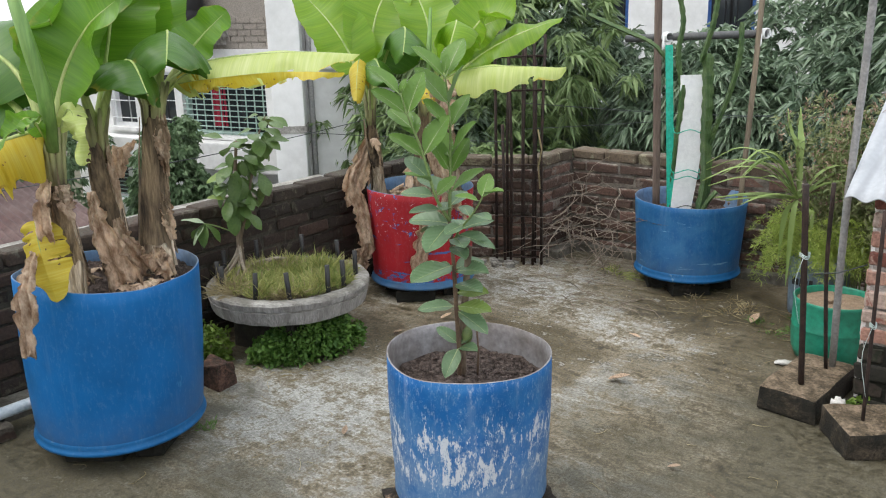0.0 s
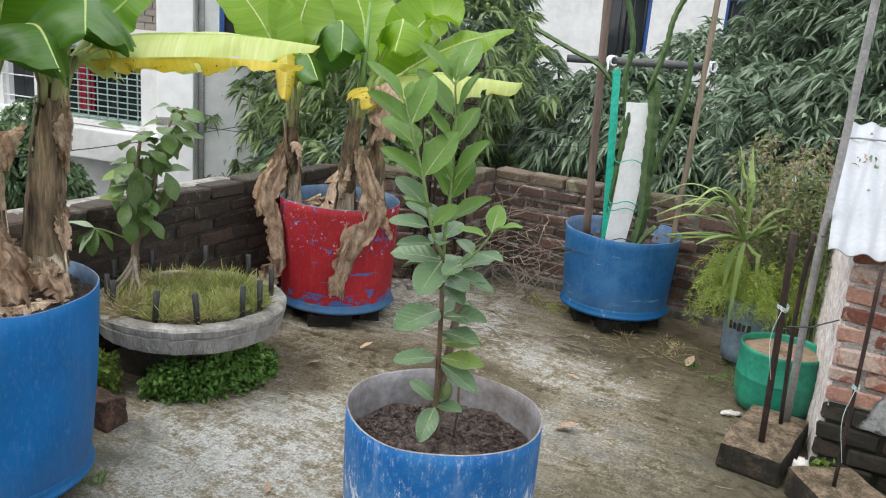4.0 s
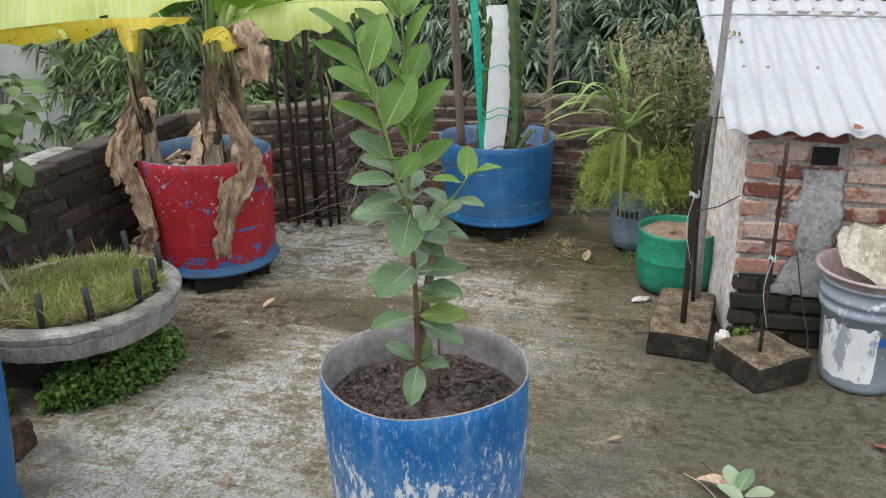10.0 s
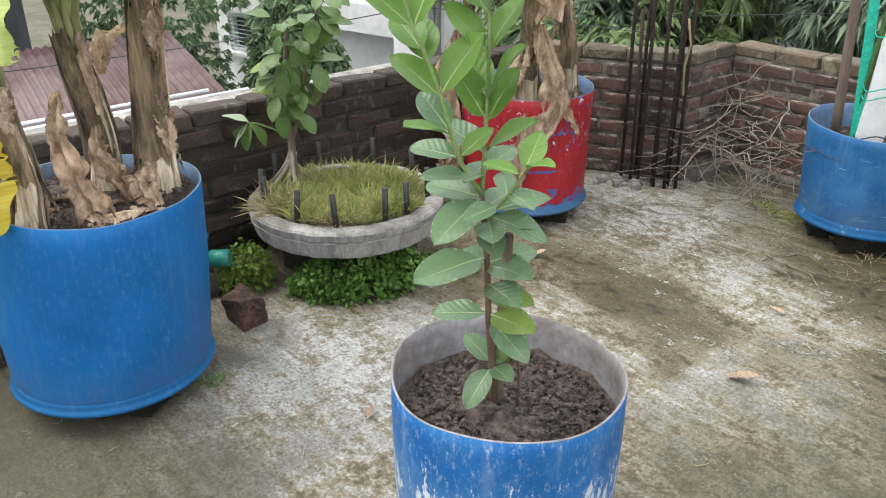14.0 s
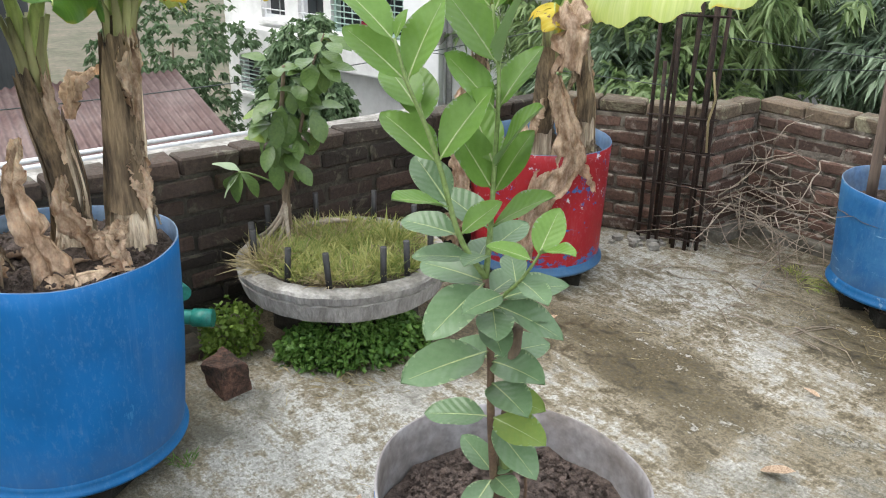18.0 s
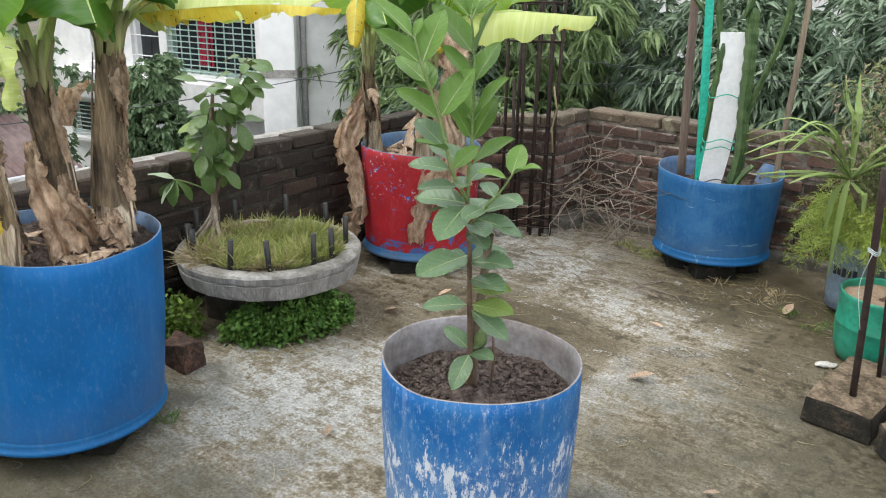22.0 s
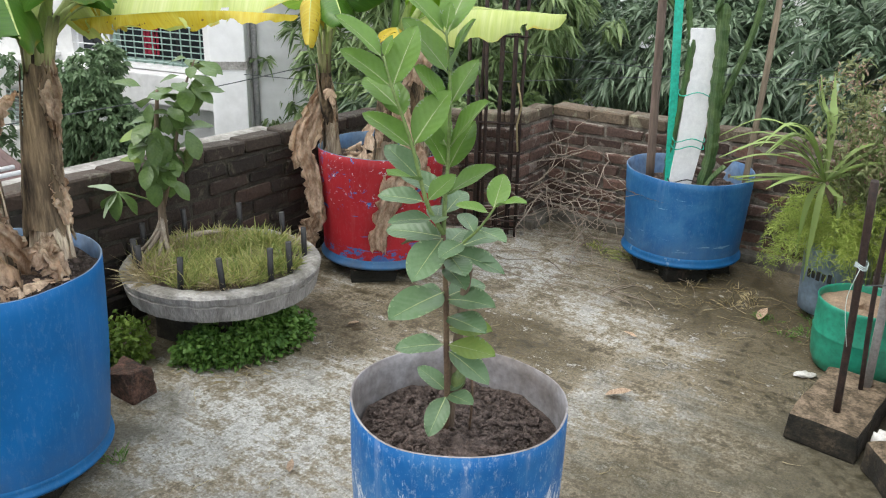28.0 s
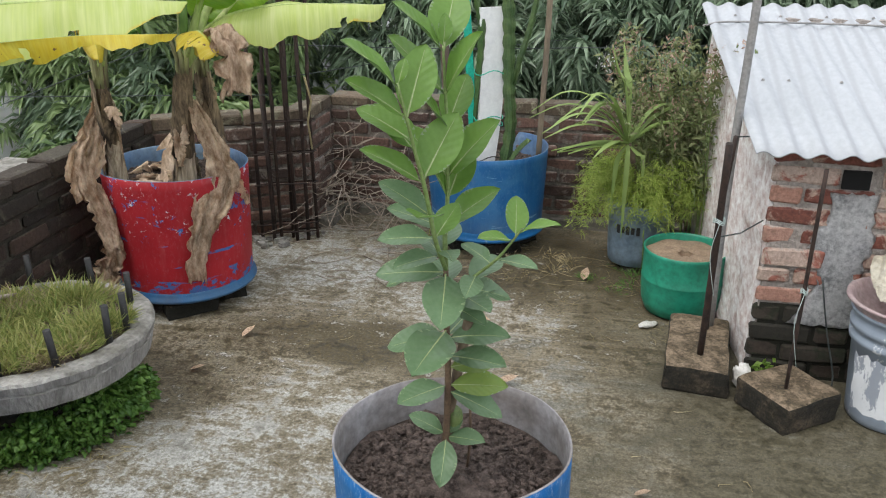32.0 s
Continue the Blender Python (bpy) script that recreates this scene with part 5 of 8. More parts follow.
# ---- mango trees ----
def mango(name, c, seed, lobes, n, mat, label, leaf=0.165, width=0.036, per=13, trunk=True, size=1.0):
    lobes = [tuple(size * v for v in lobe) for lobe in lobes]
    rg = np.random.default_rng(seed)
    t = thing(name, pose(*c), label, "tree", "trees behind the parapet")
    if trunk:
        bm = bmesh.new()
        tube(bm, [(0, 0, -7 - c[2]), (0.08, 0.05, -4 - c[2]), (0.02, -0.05, -1.5), (0.05, 0, 0.2)], [0.22, 0.17, 0.14, 0.1], 10)
        part("trunk", bm, BARK, t, smooth=True)
    for lx, ly, lz, rx, ry, rz in lobes:
        bm = bmesh.new()
        tube(bm, bez((0.03, 0, -1.2), (lx * 0.3, ly * 0.3, lz * 0.3 - 0.4), (lx, ly, lz), 8), [0.075, 0.065, 0.055, 0.045, 0.035, 0.028, 0.02, 0.012], 6)
        part("limb", bm, BARK, t, smooth=True)
    n = int(n * 1.35)
    L = np.array(lobes)
    vol = L[:, 3] * L[:, 4] * L[:, 5]
    pick = rg.choice(len(L), n, p=vol / vol.sum())
    d = rg.normal(size=(n, 3))
    d /= np.linalg.norm(d, axis=1, keepdims=True)
    r = rg.uniform(0.45, 1.05, n)[:, None] ** 0.6
    p = L[pick, :3] + d * r * L[pick, 3:]
    p += 0.12 * np.sin(p[:, [1, 2, 0]] * 5 + seed)
    q = np.repeat(p, per, 0)
    o = np.repeat(d, per, 0)
    w = rg.normal(size=q.shape) * np.array([1, 1, 0.45]) + o * 0.9 + np.array([0, 0, -0.25])
    v, f = leaf_cloud(q + rg.normal(0, 0.012, q.shape), w, leaf, width, rg, 0.45)
    cloud_part("crown", v, f, mat, t)
    return t


LOBES_A = [(0, 0, 0.9, 1.3, 1.1, 1.0), (-0.9, -0.3, 0.2, 0.9, 0.8, 0.8), (1.0, -0.2, 0.3, 0.9, 0.8, 0.9), (0.2, -0.5, -0.6, 1.1, 0.7, 0.7), (0, 0.2, 2.2, 1.1, 1.0, 0.9)]
LOBES_B = [(0.2, 0, 1.0, 1.2, 1.0, 1.1), (-0.8, -0.4, 0.6, 0.8, 0.7, 0.7), (0.9, 0.1, -0.2, 0.9, 0.8, 0.7), (-0.3, -0.4, -0.7, 1.0, 0.7, 0.6), (-0.2, 0.3, 2.3, 1.0, 0.9, 0.8)]
mango("mango_tree", (-4.75, 7.5, 0.9), 1, LOBES_A, 1000, MANGO, "dense mango tree with long drooping dark leaves", size=0.68)
mango("mango_tree", (-1.2, 8.4, 0.6), 2, LOBES_B, 1700, MANGO, "tall mango tree with dark glossy leaves")
mango("mango_tree", (-0.2, 7.4, 0.7), 3, LOBES_A, 1900, MANGO, "spreading dark mango tree beside the small hut")
mango("mango_tree", (2.3, 7.9, 0.5), 4, LOBES_B, 1500, MANGO, "dark mango tree behind the hut roof")
mango("mango_tree", (-5.6, 7.0, -0.3), 5, LOBES_B, 1400, MANGO_LIGHT, "young mango tree with lighter drooping leaves")
mango("mango_tree", (-4.4, 6.4, -0.8), 6, LOBES_A, 1100, MANGO_LIGHT, "low mango tree with fresh leaf tufts over the wall", trunk=True)
mango("garden_tree", (-8.75, 5.75, -0.75), 7, LOBES_B, 750, FAR_GREEN, "small leafy garden tree below the white house", 0.09, 0.055, size=0.4)
mango("garden_tree", (-11.9, 5.4, -2.3), 8, LOBES_A, 1100, FAR_GREEN, "bushy green tree beside the tin roof", 0.1, 0.05)
mango("garden_tree", (5.2, 12.5, 0.6), 9, LOBES_A, 900, MANGO_LIGHT, "pale green tree by the far house", 0.12, 0.05)
mango("garden_tree", (-11.6, 1.2, -1.3), 10, LOBES_B, 800, FAR_GREEN, "leafy tree between the sheds", 0.1, 0.05)
mango("garden_tree", (-11.3, -0.9, 1.5), 13, LOBES_A, 900, FAR_GREEN, "tall leafy tree standing beyond the tin roofs", 0.12, 0.05)
mango("garden_tree", (-12.0, 3.0, 1.9), 14, LOBES_B, 800, FAR_GREEN, "leafy tree rising behind the tin sheds", 0.12, 0.05)
mango("mango_tree", (-5.05, 6.3, 0.25), 11, [(0, 0, 0.1, 0.55, 0.5, 0.42), (-0.3, 0.2, -0.3, 0.5, 0.5, 0.4), (0.4, -0.1, 0.2, 0.5, 0.5, 0.5)], 420, MANGO, "low dark mango branch over the corner of the wall")
mango("mango_tree", (-2.95, 7.1, 0.75), 12, [(0.1, 0, 0.25, 0.65, 0.5, 0.42), (0.7, 0, 0.1, 0.6, 0.5, 0.45)], 480, MANGO, "dark mango branches hanging behind the brick parapet")


# ---- banana clumps ----
def banana_clump(name, label):
    return thing(name, pose(0, 0, 0), label, "banana plant", "banana plants")


ROLLED = plain("rolled_leaf_green", (0.12, 0.24, 0.05), (0.2, 0.32, 0.09), 14, 0.45, 0, 0.3, 0.004, 0, (1, 1, 0.1))
FACE = (0.5, -0.65, 0.55)
b1 = banana_clump("banana_plant", "banana plant with broad green leaves and dry brown sheaths")
pseudostem(b1, [(-3.05, 1.9, 0.66), (-3.06, 1.92, 0.9), (-3.03, 1.93, 1.2), (-3.01, 1.94, 1.38)], 0.061, 0.037, 11, 6, 0.85)
C0 = (-3.01, 1.94, 1.36)
banana_leaf(b1, [C0, (-2.97, 2.02, 1.48), (-2.87, 2.13, 1.545), (-2.56, 2.27, 1.575), (-2.31, 2.42, 1.562)], 0.125, (0.2, -0.25, 1), BANANA_PALE, 24, 0.2, 5, 3, 0.015, label="yellowing banana leaf torn along its edge")
banana_leaf(b1, [(-2.99, 1.97, 1.4), (-2.93, 2.04, 1.49), (-2.84, 2.08, 1.5), (-2.74, 2.1, 1.47)], 0.055, FACE, BANANA_YELLOW, 40, 0.25, 2, 8, rib=0.007)
banana_leaf(b1, [C0, (-2.96, 1.98, 1.58), (-2.8, 1.9, 1.67), (-2.62, 1.76, 1.56)], 0.14, (-0.3, 0.3, 0.9), BANANA_DEEP, 35, 0.25, 0, 5)
banana_leaf(b1, [C0, (-2.97, 2.05, 1.53), (-2.92, 2.14, 1.64), (-2.86, 2.23, 1.74)], 0.075, (0.5, -0.65, 0.4), BANANA_MID, -12, 0.3, 0, 6)
banana_leaf(b1, [C0, (-3.06, 1.9, 1.66), (-3.05, 1.82, 1.84), (-2.95, 1.65, 1.95)], 0.17, (0.5, -0.5, 0.6), BANANA_MID, -20, 0.22, 0, 7)
banana_leaf(b1, [C0, (-3.16, 2.06, 1.72), (-3.3, 2.2, 1.92), (-3.5, 2.4, 2.0)], 0.17, (0.5, -0.65, 0.5), BANANA_MID, -15, 0.22, 0, 9)
banana_leaf(b1, [(-2.87, 1.97, 1.465), (-2.75, 2.03, 1.482), (-2.48, 2.15, 1.507), (-2.28, 2.3, 1.50)], 0.036, (0.62, -0.75, 0.25), BANANA_YELLOW, 20, 0.0, 5, 4, 0.03, 0.003, label="yellow underside strip of a torn leaf", one_sided=-1)
b2 = banana_clump("banana_plant", "shorter banana plant with olive leaves and a dark stem")
pseudostem(b2, [(-3.09, 1.74, 0.68), (-3.11, 1.76, 0.9), (-3.07, 1.72, 1.12), (-3.04, 1.7, 1.3)], 0.044, 0.032, 12, 4, 0.2)
B0 = (-3.04, 1.7, 1.28)
banana_leaf(b2, [B0, (-2.95, 1.74, 1.5), (-2.78, 1.72, 1.57), (-2.6, 1.66, 1.46)], 0.12, (-0.3, 0.3, 0.9), BANANA_DEEP, 35, 0.25, 0, 15)
banana_leaf(b2, [B0, (-3.04, 1.65, 1.52), (-2.95, 1.55, 1.66), (-2.8, 1.45, 1.72)], 0.14, FACE, BANANA_MID, -20, 0.25, 0, 16)
banana_leaf(b2, [B0, (-3.06, 1.8, 1.6), (-3.1, 1.9, 1.82), (-3.14, 2.1, 1.98)], 0.16, (0.6, -0.6, 0.5), BANANA_MID, -15, 0.2, 0, 17)
b3 = banana_clump("banana_plant", "banana plant with yellowed leaves hanging down its stem")
pseudostem(b3, [(-2.93, 1.45, 0.68), (-2.93, 1.47, 0.85), (-2.89, 1.44, 1.08), (-2.86, 1.43, 1.27)], 0.038, 0.028, 13, 4, 0.15)
A0 = (-2.86, 1.43, 1.26)
banana_leaf(b3, [A0, (-2.98, 1.41, 1.53), (-3.2, 1.35, 1.65), (-3.5, 1.2, 1.66)], 0.14, (0.3, -0.6, 0.7), BANANA_DEEP, 18, 0.25, 0, 21)
banana_leaf(b3, [A0, (-3.06, 1.39, 1.45), (-3.3, 1.32, 1.53), (-3.6, 1.16, 1.5)], 0.13, (0.3, -0.6, 0.7), BANANA_DEEP, 20, 0.25, 0, 22)
banana_leaf(b3, [A0, (-2.85, 1.404, 1.35), (-2.89, 1.273, 1.33), (-2.93, 1.134, 1.285), (-2.97, 0.99, 1.22)], 0.13, (0.1, 0.05, 1), BANANA_YELLOW, 68, 0.2, 2, 23, label="yellow banana leaf hanging limp")
banana_leaf(b3, [A0, (-2.84, 1.48, 1.5), (-2.76, 1.55, 1.68), (-2.62, 1.6, 1.78)], 0.13, FACE, BANANA_MID, -18, 0.22, 0, 24)
banana_leaf(b3, [(-2.93, 1.36, 1.06), (-2.89, 1.34, 0.97), (-2.855, 1.335, 0.86), (-2.83, 1.345, 0.745)], 0.074, (0.6, -0.75, 0.2), BANANA_YELLOW, 22, 0.1, 2, 25, 0.014, 0.005, label="yellow spotted leaf hanging over the drum rim")
banana_leaf(b3, [A0, (-2.8, 1.34, 1.4), (-2.78, 1.27, 1.38), (-2.8, 1.2, 1.3)], 0.03, FACE, BANANA_MID, -20, 0.15, 3, 26, rib=0.005)
banana_leaf(b3, [A0, (-2.77, 1.45, 1.42), (-2.7, 1.44, 1.36), (-2.68, 1.43, 1.24)], 0.03, FACE, BANANA_PALE, 20, 0.15, 3, 27, rib=0.005)
bm = bmesh.new()
tube(bm, [(-2.84, 1.42, 1.28), (-2.79, 1.394, 1.489), (-2.804, 1.375, 1.619), (-2.815, 1.345, 1.82)], [0.024, 0.027, 0.026, 0.02], 10)
part("rolled_leaf", bm, ROLLED, b3, "rolled new leaf standing upright", smooth=True)
for k, (p, q, ws) in enumerate((((-3.0, 1.62, 1.08), (-2.83, 1.62, 0.75), (0.03, 0.06, 0.1, 0.14)), ((-2.94, 1.36, 0.95), (-2.78, 1.2, 0.6), (0.03, 0.06, 0.08, 0.05)), ((-2.9, 1.42, 1.2), (-2.9, 1.38, 0.84), (0.03, 0.06, 0.07, 0.04)))):
    p, q = Vector(p), Vector(q)
    limp_leaf(b3, [p, p * 0.55 + q * 0.45 + Vector((0.05, -0.05, 0.04)), q], ws, 70 + k)
for k, (p, q, ws) in enumerate((((-3.05, 1.78, 1.1), (-3.2, 1.95, 1.22), (0.03, 0.07, 0.09, 0.03)), ((-3.02, 1.72, 0.95), (-2.92, 1.77, 0.74), (0.03, 0.06, 0.1, 0.07)), ((-2.98, 1.86, 0.8), (-2.8, 1.8, 0.73), (0.04, 0.08, 0.1, 0.05)))):
    p, q = Vector(p), Vector(q)
    limp_leaf(b2, [p, (p + q) / 2 + Vector((0.04, -0.05, 0.03)), q], ws, 90 + k)

r1 = banana_clump("banana_plant", "banana plant with a ragged brown leaf hanging from its stem")
pseudostem(r1, [(-3.5, 3.79, 0.6), (-3.47, 3.74, 0.8), (-3.43, 3.67, 1.0), (-3.4, 3.63, 1.2)], 0.034, 0.026, 31, 7)
L0 = (-3.4, 3.63, 1.18)
banana_leaf(r1, [L0, (-3.35, 3.58, 1.38), (-3.22, 3.5, 1.47), (-3.05, 3.38, 1.36)], 0.12, (-0.2, 0.2, 0.9), BANANA_DEEP, 40, 0.22, 0, 41)
banana_leaf(r1, [L0, (-3.53, 3.62, 1.48), (-3.7, 3.62, 1.68), (-3.95, 3.64, 1.86)], 0.15, (0.6, -0.6, 0.5), BANANA, -18, 0.22, 0, 42)
banana_leaf(r1, [L0, (-3.3, 3.69, 1.5), (-3.13, 3.65, 1.64), (-2.98, 3.46, 1.5)], 0.13, (-0.25, 0.25, 0.9), BANANA_DEEP, 40, 0.22, 0, 43)
banana_leaf(r1, [L0, (-3.48, 3.76, 1.58), (-3.5, 3.92, 1.83), (-3.45, 4.1, 1.98)], 0.16, (0.6, -0.6, 0.5), BANANA, -15, 0.22, 0, 44)
banana_leaf(r1, [(-3.4, 3.63, 1.18), (-3.36, 3.56, 1.36), (-3.3, 3.46, 1.47), (-3.21, 3.34, 1.42), (-3.14, 3.25, 1.26)], 0.11, (0.15, -0.15, 1), BANANA_YELLOW, 58, 0.3, 1, 45, rib=0.007)
limp_leaf(r1, [(-3.47, 3.71, 1.02), (-3.5, 3.66, 0.86), (-3.52, 3.61, 0.7), (-3.48, 3.59, 0.52), (-3.42, 3.57, 0.36)], (0.05, 0.09, 0.12, 0.1, 0.11, 0.06), 110)
limp_leaf(r1, [(-3.46, 3.69, 0.98), (-3.55, 3.65, 0.84), (-3.6, 3.62, 0.68), (-3.57, 3.6, 0.57)], (0.03, 0.06, 0.09, 0.05), 111, pleats=1.0)
limp_leaf(r1, [(-3.46, 3.62, 0.46), (-3.44, 3.58, 0.35), (-3.47, 3.56, 0.25), (-3.49, 3.55, 0.17)], (0.05, 0.1, 0.13, 0.08), 112)
dry_leaf(r1, [(-3.44, 3.67, 0.95), (-3.38, 3.62, 1.0), (-3.32, 3.6, 0.93)], 0.05, 113)
r2 = banana_clump("banana_plant", "banana plant with lime green leaves and a withered leaf")
pseudostem(r2, [(-3.17, 3.81, 0.6), (-3.15, 3.8, 0.8), (-3.1, 3.76, 1.0), (-3.05, 3.72, 1.2)], 0.04, 0.031, 32, 7)
M0 = (-3.05, 3.72, 1.18)
banana_leaf(r2, [M0, (-2.94, 3.77, 1.52), (-2.8, 3.7, 1.67), (-2.72, 3.52, 1.52)], 0.15, (-0.2, 0.2, 0.9), BANANA, 38, 0.22, 0, 51)
banana_leaf(r2, [M0, (-2.95, 3.98, 1.55), (-2.84, 4.07, 1.7), (-2.68, 4.05, 1.66)], 0.14, (0.4, -0.4, 0.7), BANANA, -30, 0.25, 0, 52)
banana_leaf(r2, [M0, (-2.89, 3.92, 1.42), (-2.66, 4.03, 1.57), (-2.42, 4.18, 1.67)], 0.085, (0.35, -0.45, 0.8), BANANA, 12, 0.2, 0, 53)
banana_leaf(r2, [M0, (-2.9, 3.72, 1.35), (-2.6, 3.68, 1.43), (-2.2, 3.84, 1.42)], 0.125, (0.2, -0.35, 0.9), BANANA_PALE, 32, 0.22, 1, 54, label="yellow-green banana leaf reaching sideways")
banana_leaf(r2, [M0, (-2.93, 3.6, 1.32), (-2.84, 3.5, 1.33), (-2.76, 3.43, 1.27)], 0.08, (0.4, 0.1, 0.9), BANANA_YELLOW, 40, 0.2, 1, 55, rib=0.008)
banana_leaf(r2, [M0, (-3.15, 3.9, 1.56), (-3.3, 4.0, 1.78), (-3.5, 4.1, 1.9)], 0.15, (0.6, -0.6, 0.5), BANANA, -18, 0.22, 0, 56)
bm = bmesh.new()
tube(bm, [(-3.05, 3.73, 1.2), (-3.06, 3.77, 1.44), (-3.09, 3.84, 1.74)], [0.02, 0.018, 0.008], 8)
part("rolled_leaf", bm, ROLLED, r2, "rolled new leaf standing upright", smooth=True)
limp_leaf(r2, [(-2.92, 3.66, 1.3), (-2.79, 3.54, 1.35), (-2.71, 3.46, 1.29), (-2.69, 3.43, 1.13)], (0.03, 0.06, 0.12, 0.15, 0.12), 131, pleats=1.2)
limp_leaf(r2, [(-3.08, 3.79, 1.0), (-3.01, 3.785, 0.86), (-2.965, 3.775, 0.72), (-2.972, 3.745, 0.61), (-3.02, 3.68, 0.5), (-3.06, 3.645, 0.36), (-3.072, 3.635, 0.21)], (0.05, 0.08, 0.14, 0.17, 0.13, 0.12, 0.08), 138, pleats=1.7, depth=0.22)
limp_leaf(r2, [(-2.985, 3.765, 0.73), (-2.94, 3.795, 0.66), (-2.92, 3.86, 0.58), (-2.912, 3.91, 0.5)], (0.08, 0.09, 0.05, 0.02), 133, pleats=1.0, depth=0.2)
dry_leaf(r2, [(-3.16, 3.8, 0.9), (-3.2, 3.72, 0.78), (-3.22, 3.7, 0.66)], 0.07, 134)
r3 = banana_clump("banana_plant", "slim banana stem wrapped in dry brown sheaths")
pseudostem(r3, [(-3.13, 4.08, 0.6), (-3.13, 4.06, 0.85), (-3.13, 4.02, 1.0), (-3.12, 3.98, 1.16)], 0.032, 0.025, 33, 5)
banana_leaf(r3, [(-3.14, 3.97, 1.15), (-3.1, 4.08, 1.4), (-3.02, 4.2, 1.6), (-2.9, 4.32, 1.68)], 0.12, (0.6, -0.6, 0.5), BANANA, -15, 0.22, 0, 61)

# ---- guava sapling in the scuffed drum ----
GUAVA_UNDER = leafy("guava_leaf_underside", (0.28, 0.38, 0.21), (0.35, 0.45, 0.27), 0.6, 0.55, 14)


VEIN = plain("pale_leaf_vein", (0.3, 0.38, 0.16), (0.38, 0.45, 0.22), 20, 0.5)


def guava_leaf(width, mat, fold, curl, ripple):
    """A guava leaf of unit length: short stalk, oval blade with a blunt tip, side veins pressed in, paler skin below."""
    nx, ny = 18, 4
    bm = bmesh.new()
    for low in (0, 1):
        rows = []
        for i in range(nx + 1):
            s = i / nx
            k = max(0.0, (s - 0.07) / 0.93)
            w = 0.5 * width * max(0.03, (math.sin(math.pi * k ** 0.92) ** 0.62 if 0 < k < 1 else 0.0))
            if s < 0.07:
                w = 0.018
            row = []
            for j in range(-ny, ny + 1):
                u = j / ny
                z = abs(u) ** 1.3 * w * fold - curl * s * s * 0.5 + ripple * abs(u) * math.sin(11 * s + 2.2 * u)
                z += 0.0022 * math.cos(2 * math.pi * (s - 0.35 * abs(u) * width) * 9) * min(1.0, 3 * abs(u)) * (1 - abs(u) ** 4) if w > 0.03 else 0
                row.append(bm.verts.new((s - 0.1 * curl * s * s, u * w, z - (0.007 if low else 0.0) * (1 - u * u))))
            rows.append(row)
        for a, b in zip(rows, rows[1:]):
            for j in range(2 * ny):
                q = (a[j], b[j], b[j + 1], a[j + 1])
                bm.faces.new(q[::-1] if low else q).material_index = low
    for lift in (0.004, -0.011):
        spine = [[bm.verts.new((s - 0.1 * curl * s * s, e * 0.011 * (1.1 - s), lift - curl * s * s * 0.5 + (0.0 if e else 0.004 * (1 if lift > 0 else -1)))) for e in (-1, 0, 1)] for s in (q / 12 for q in range(12))]
        for a, b in zip(spine, spine[1:]):
            for j in (0, 1):
                bm.faces.new((a[j], b[j], b[j + 1], a[j + 1])).material_index = 2
    me = bpy.data.meshes.new("leaf")
    bm.to_mesh(me)
    bm.free()
    me.shade_smooth()
    for k in (mat, GUAVA_UNDER, VEIN):
        me.materials.append(k)
    return me


guava = thing("guava_sapling", pose(0, 0, 0), "leafy guava sapling with paired oval leaves in dark soil", "sapling")
gl = [guava_leaf(w, m, f, c, r) for m in (GUAVA, GUAVA_YOUNG, GUAVA_OLD) for w, f, c, r in ((0.53, 0.3, 0.26, 0.014), (0.49, 0.36, 0.42, 0.02), (0.58, 0.22, 0.18, 0.016))]
MAIN = [(-1.612, 2.115, 0.46), (-1.59, 2.085, 0.6), (-1.579, 2.058, 0.77), (-1.58, 2.05, 0.92), (-1.578, 2.03, 1.07)]
SHOOT_R = [(-1.578, 2.03, 1.07), (-1.582, 2.04, 1.15), (-1.576, 2.037, 1.225), (-1.578, 2.043, 1.362), (-1.582, 2.044, 1.44), (-1.583, 2.028, 1.53)]
SHOOT_L = [(-1.578, 2.03, 1.07), (-1.589, 1.977, 1.157), (-1.602, 1.945, 1.275), (-1.615, 1.922, 1.352), (-1.622, 1.892, 1.42), (-1.634, 1.878, 1.485)]
SHOOT_S = [(-1.574, 2.036, 0.995), (-1.53, 2.02, 1.05), (-1.47, 2.005, 1.11), (-1.435, 2.001, 1.158), (-1.418, 1.998, 1.185)]
for nm, run, r_a, r_b, mt in (("stem", MAIN, 0.0095, 0.0058, STEM_DARK), ("shoot", SHOOT_R, 0.0058, 0.0025, STEM_GREEN), ("shoot", SHOOT_L, 0.0056, 0.0025, STEM_GREEN), ("shoot", SHOOT_S, 0.0042, 0.002, STEM_GREEN)):
    bm = bmesh.new()
    p = bezn(run, 24)
    tube(bm, p, [r_a + (r_b - r_a) * i / 23 for i in range(24)], 8)
    part(nm, bm, mt, guava, smooth=True)
bm = bmesh.new()
tube(bm, bezn([(-1.605, 2.122, 0.46), (-1.585, 2.1, 0.66), (-1.55, 2.078, 0.86), (-1.525, 2.06, 0.985)], 14), [0.0125 - 0.0001 * i for i in range(14)], 9)
part("cut_stem", bm, BARK, guava, "cut brown stem", smooth=True)
bm = bmesh.new()
tube(bm, [(-1.548, 2.128, 0.47), (-1.535, 2.12, 0.6), (-1.538, 2.11, 0.74)], 0.0035, 6)
part("support_stick", bm, STEM_DARK, guava)
random.seed(41)


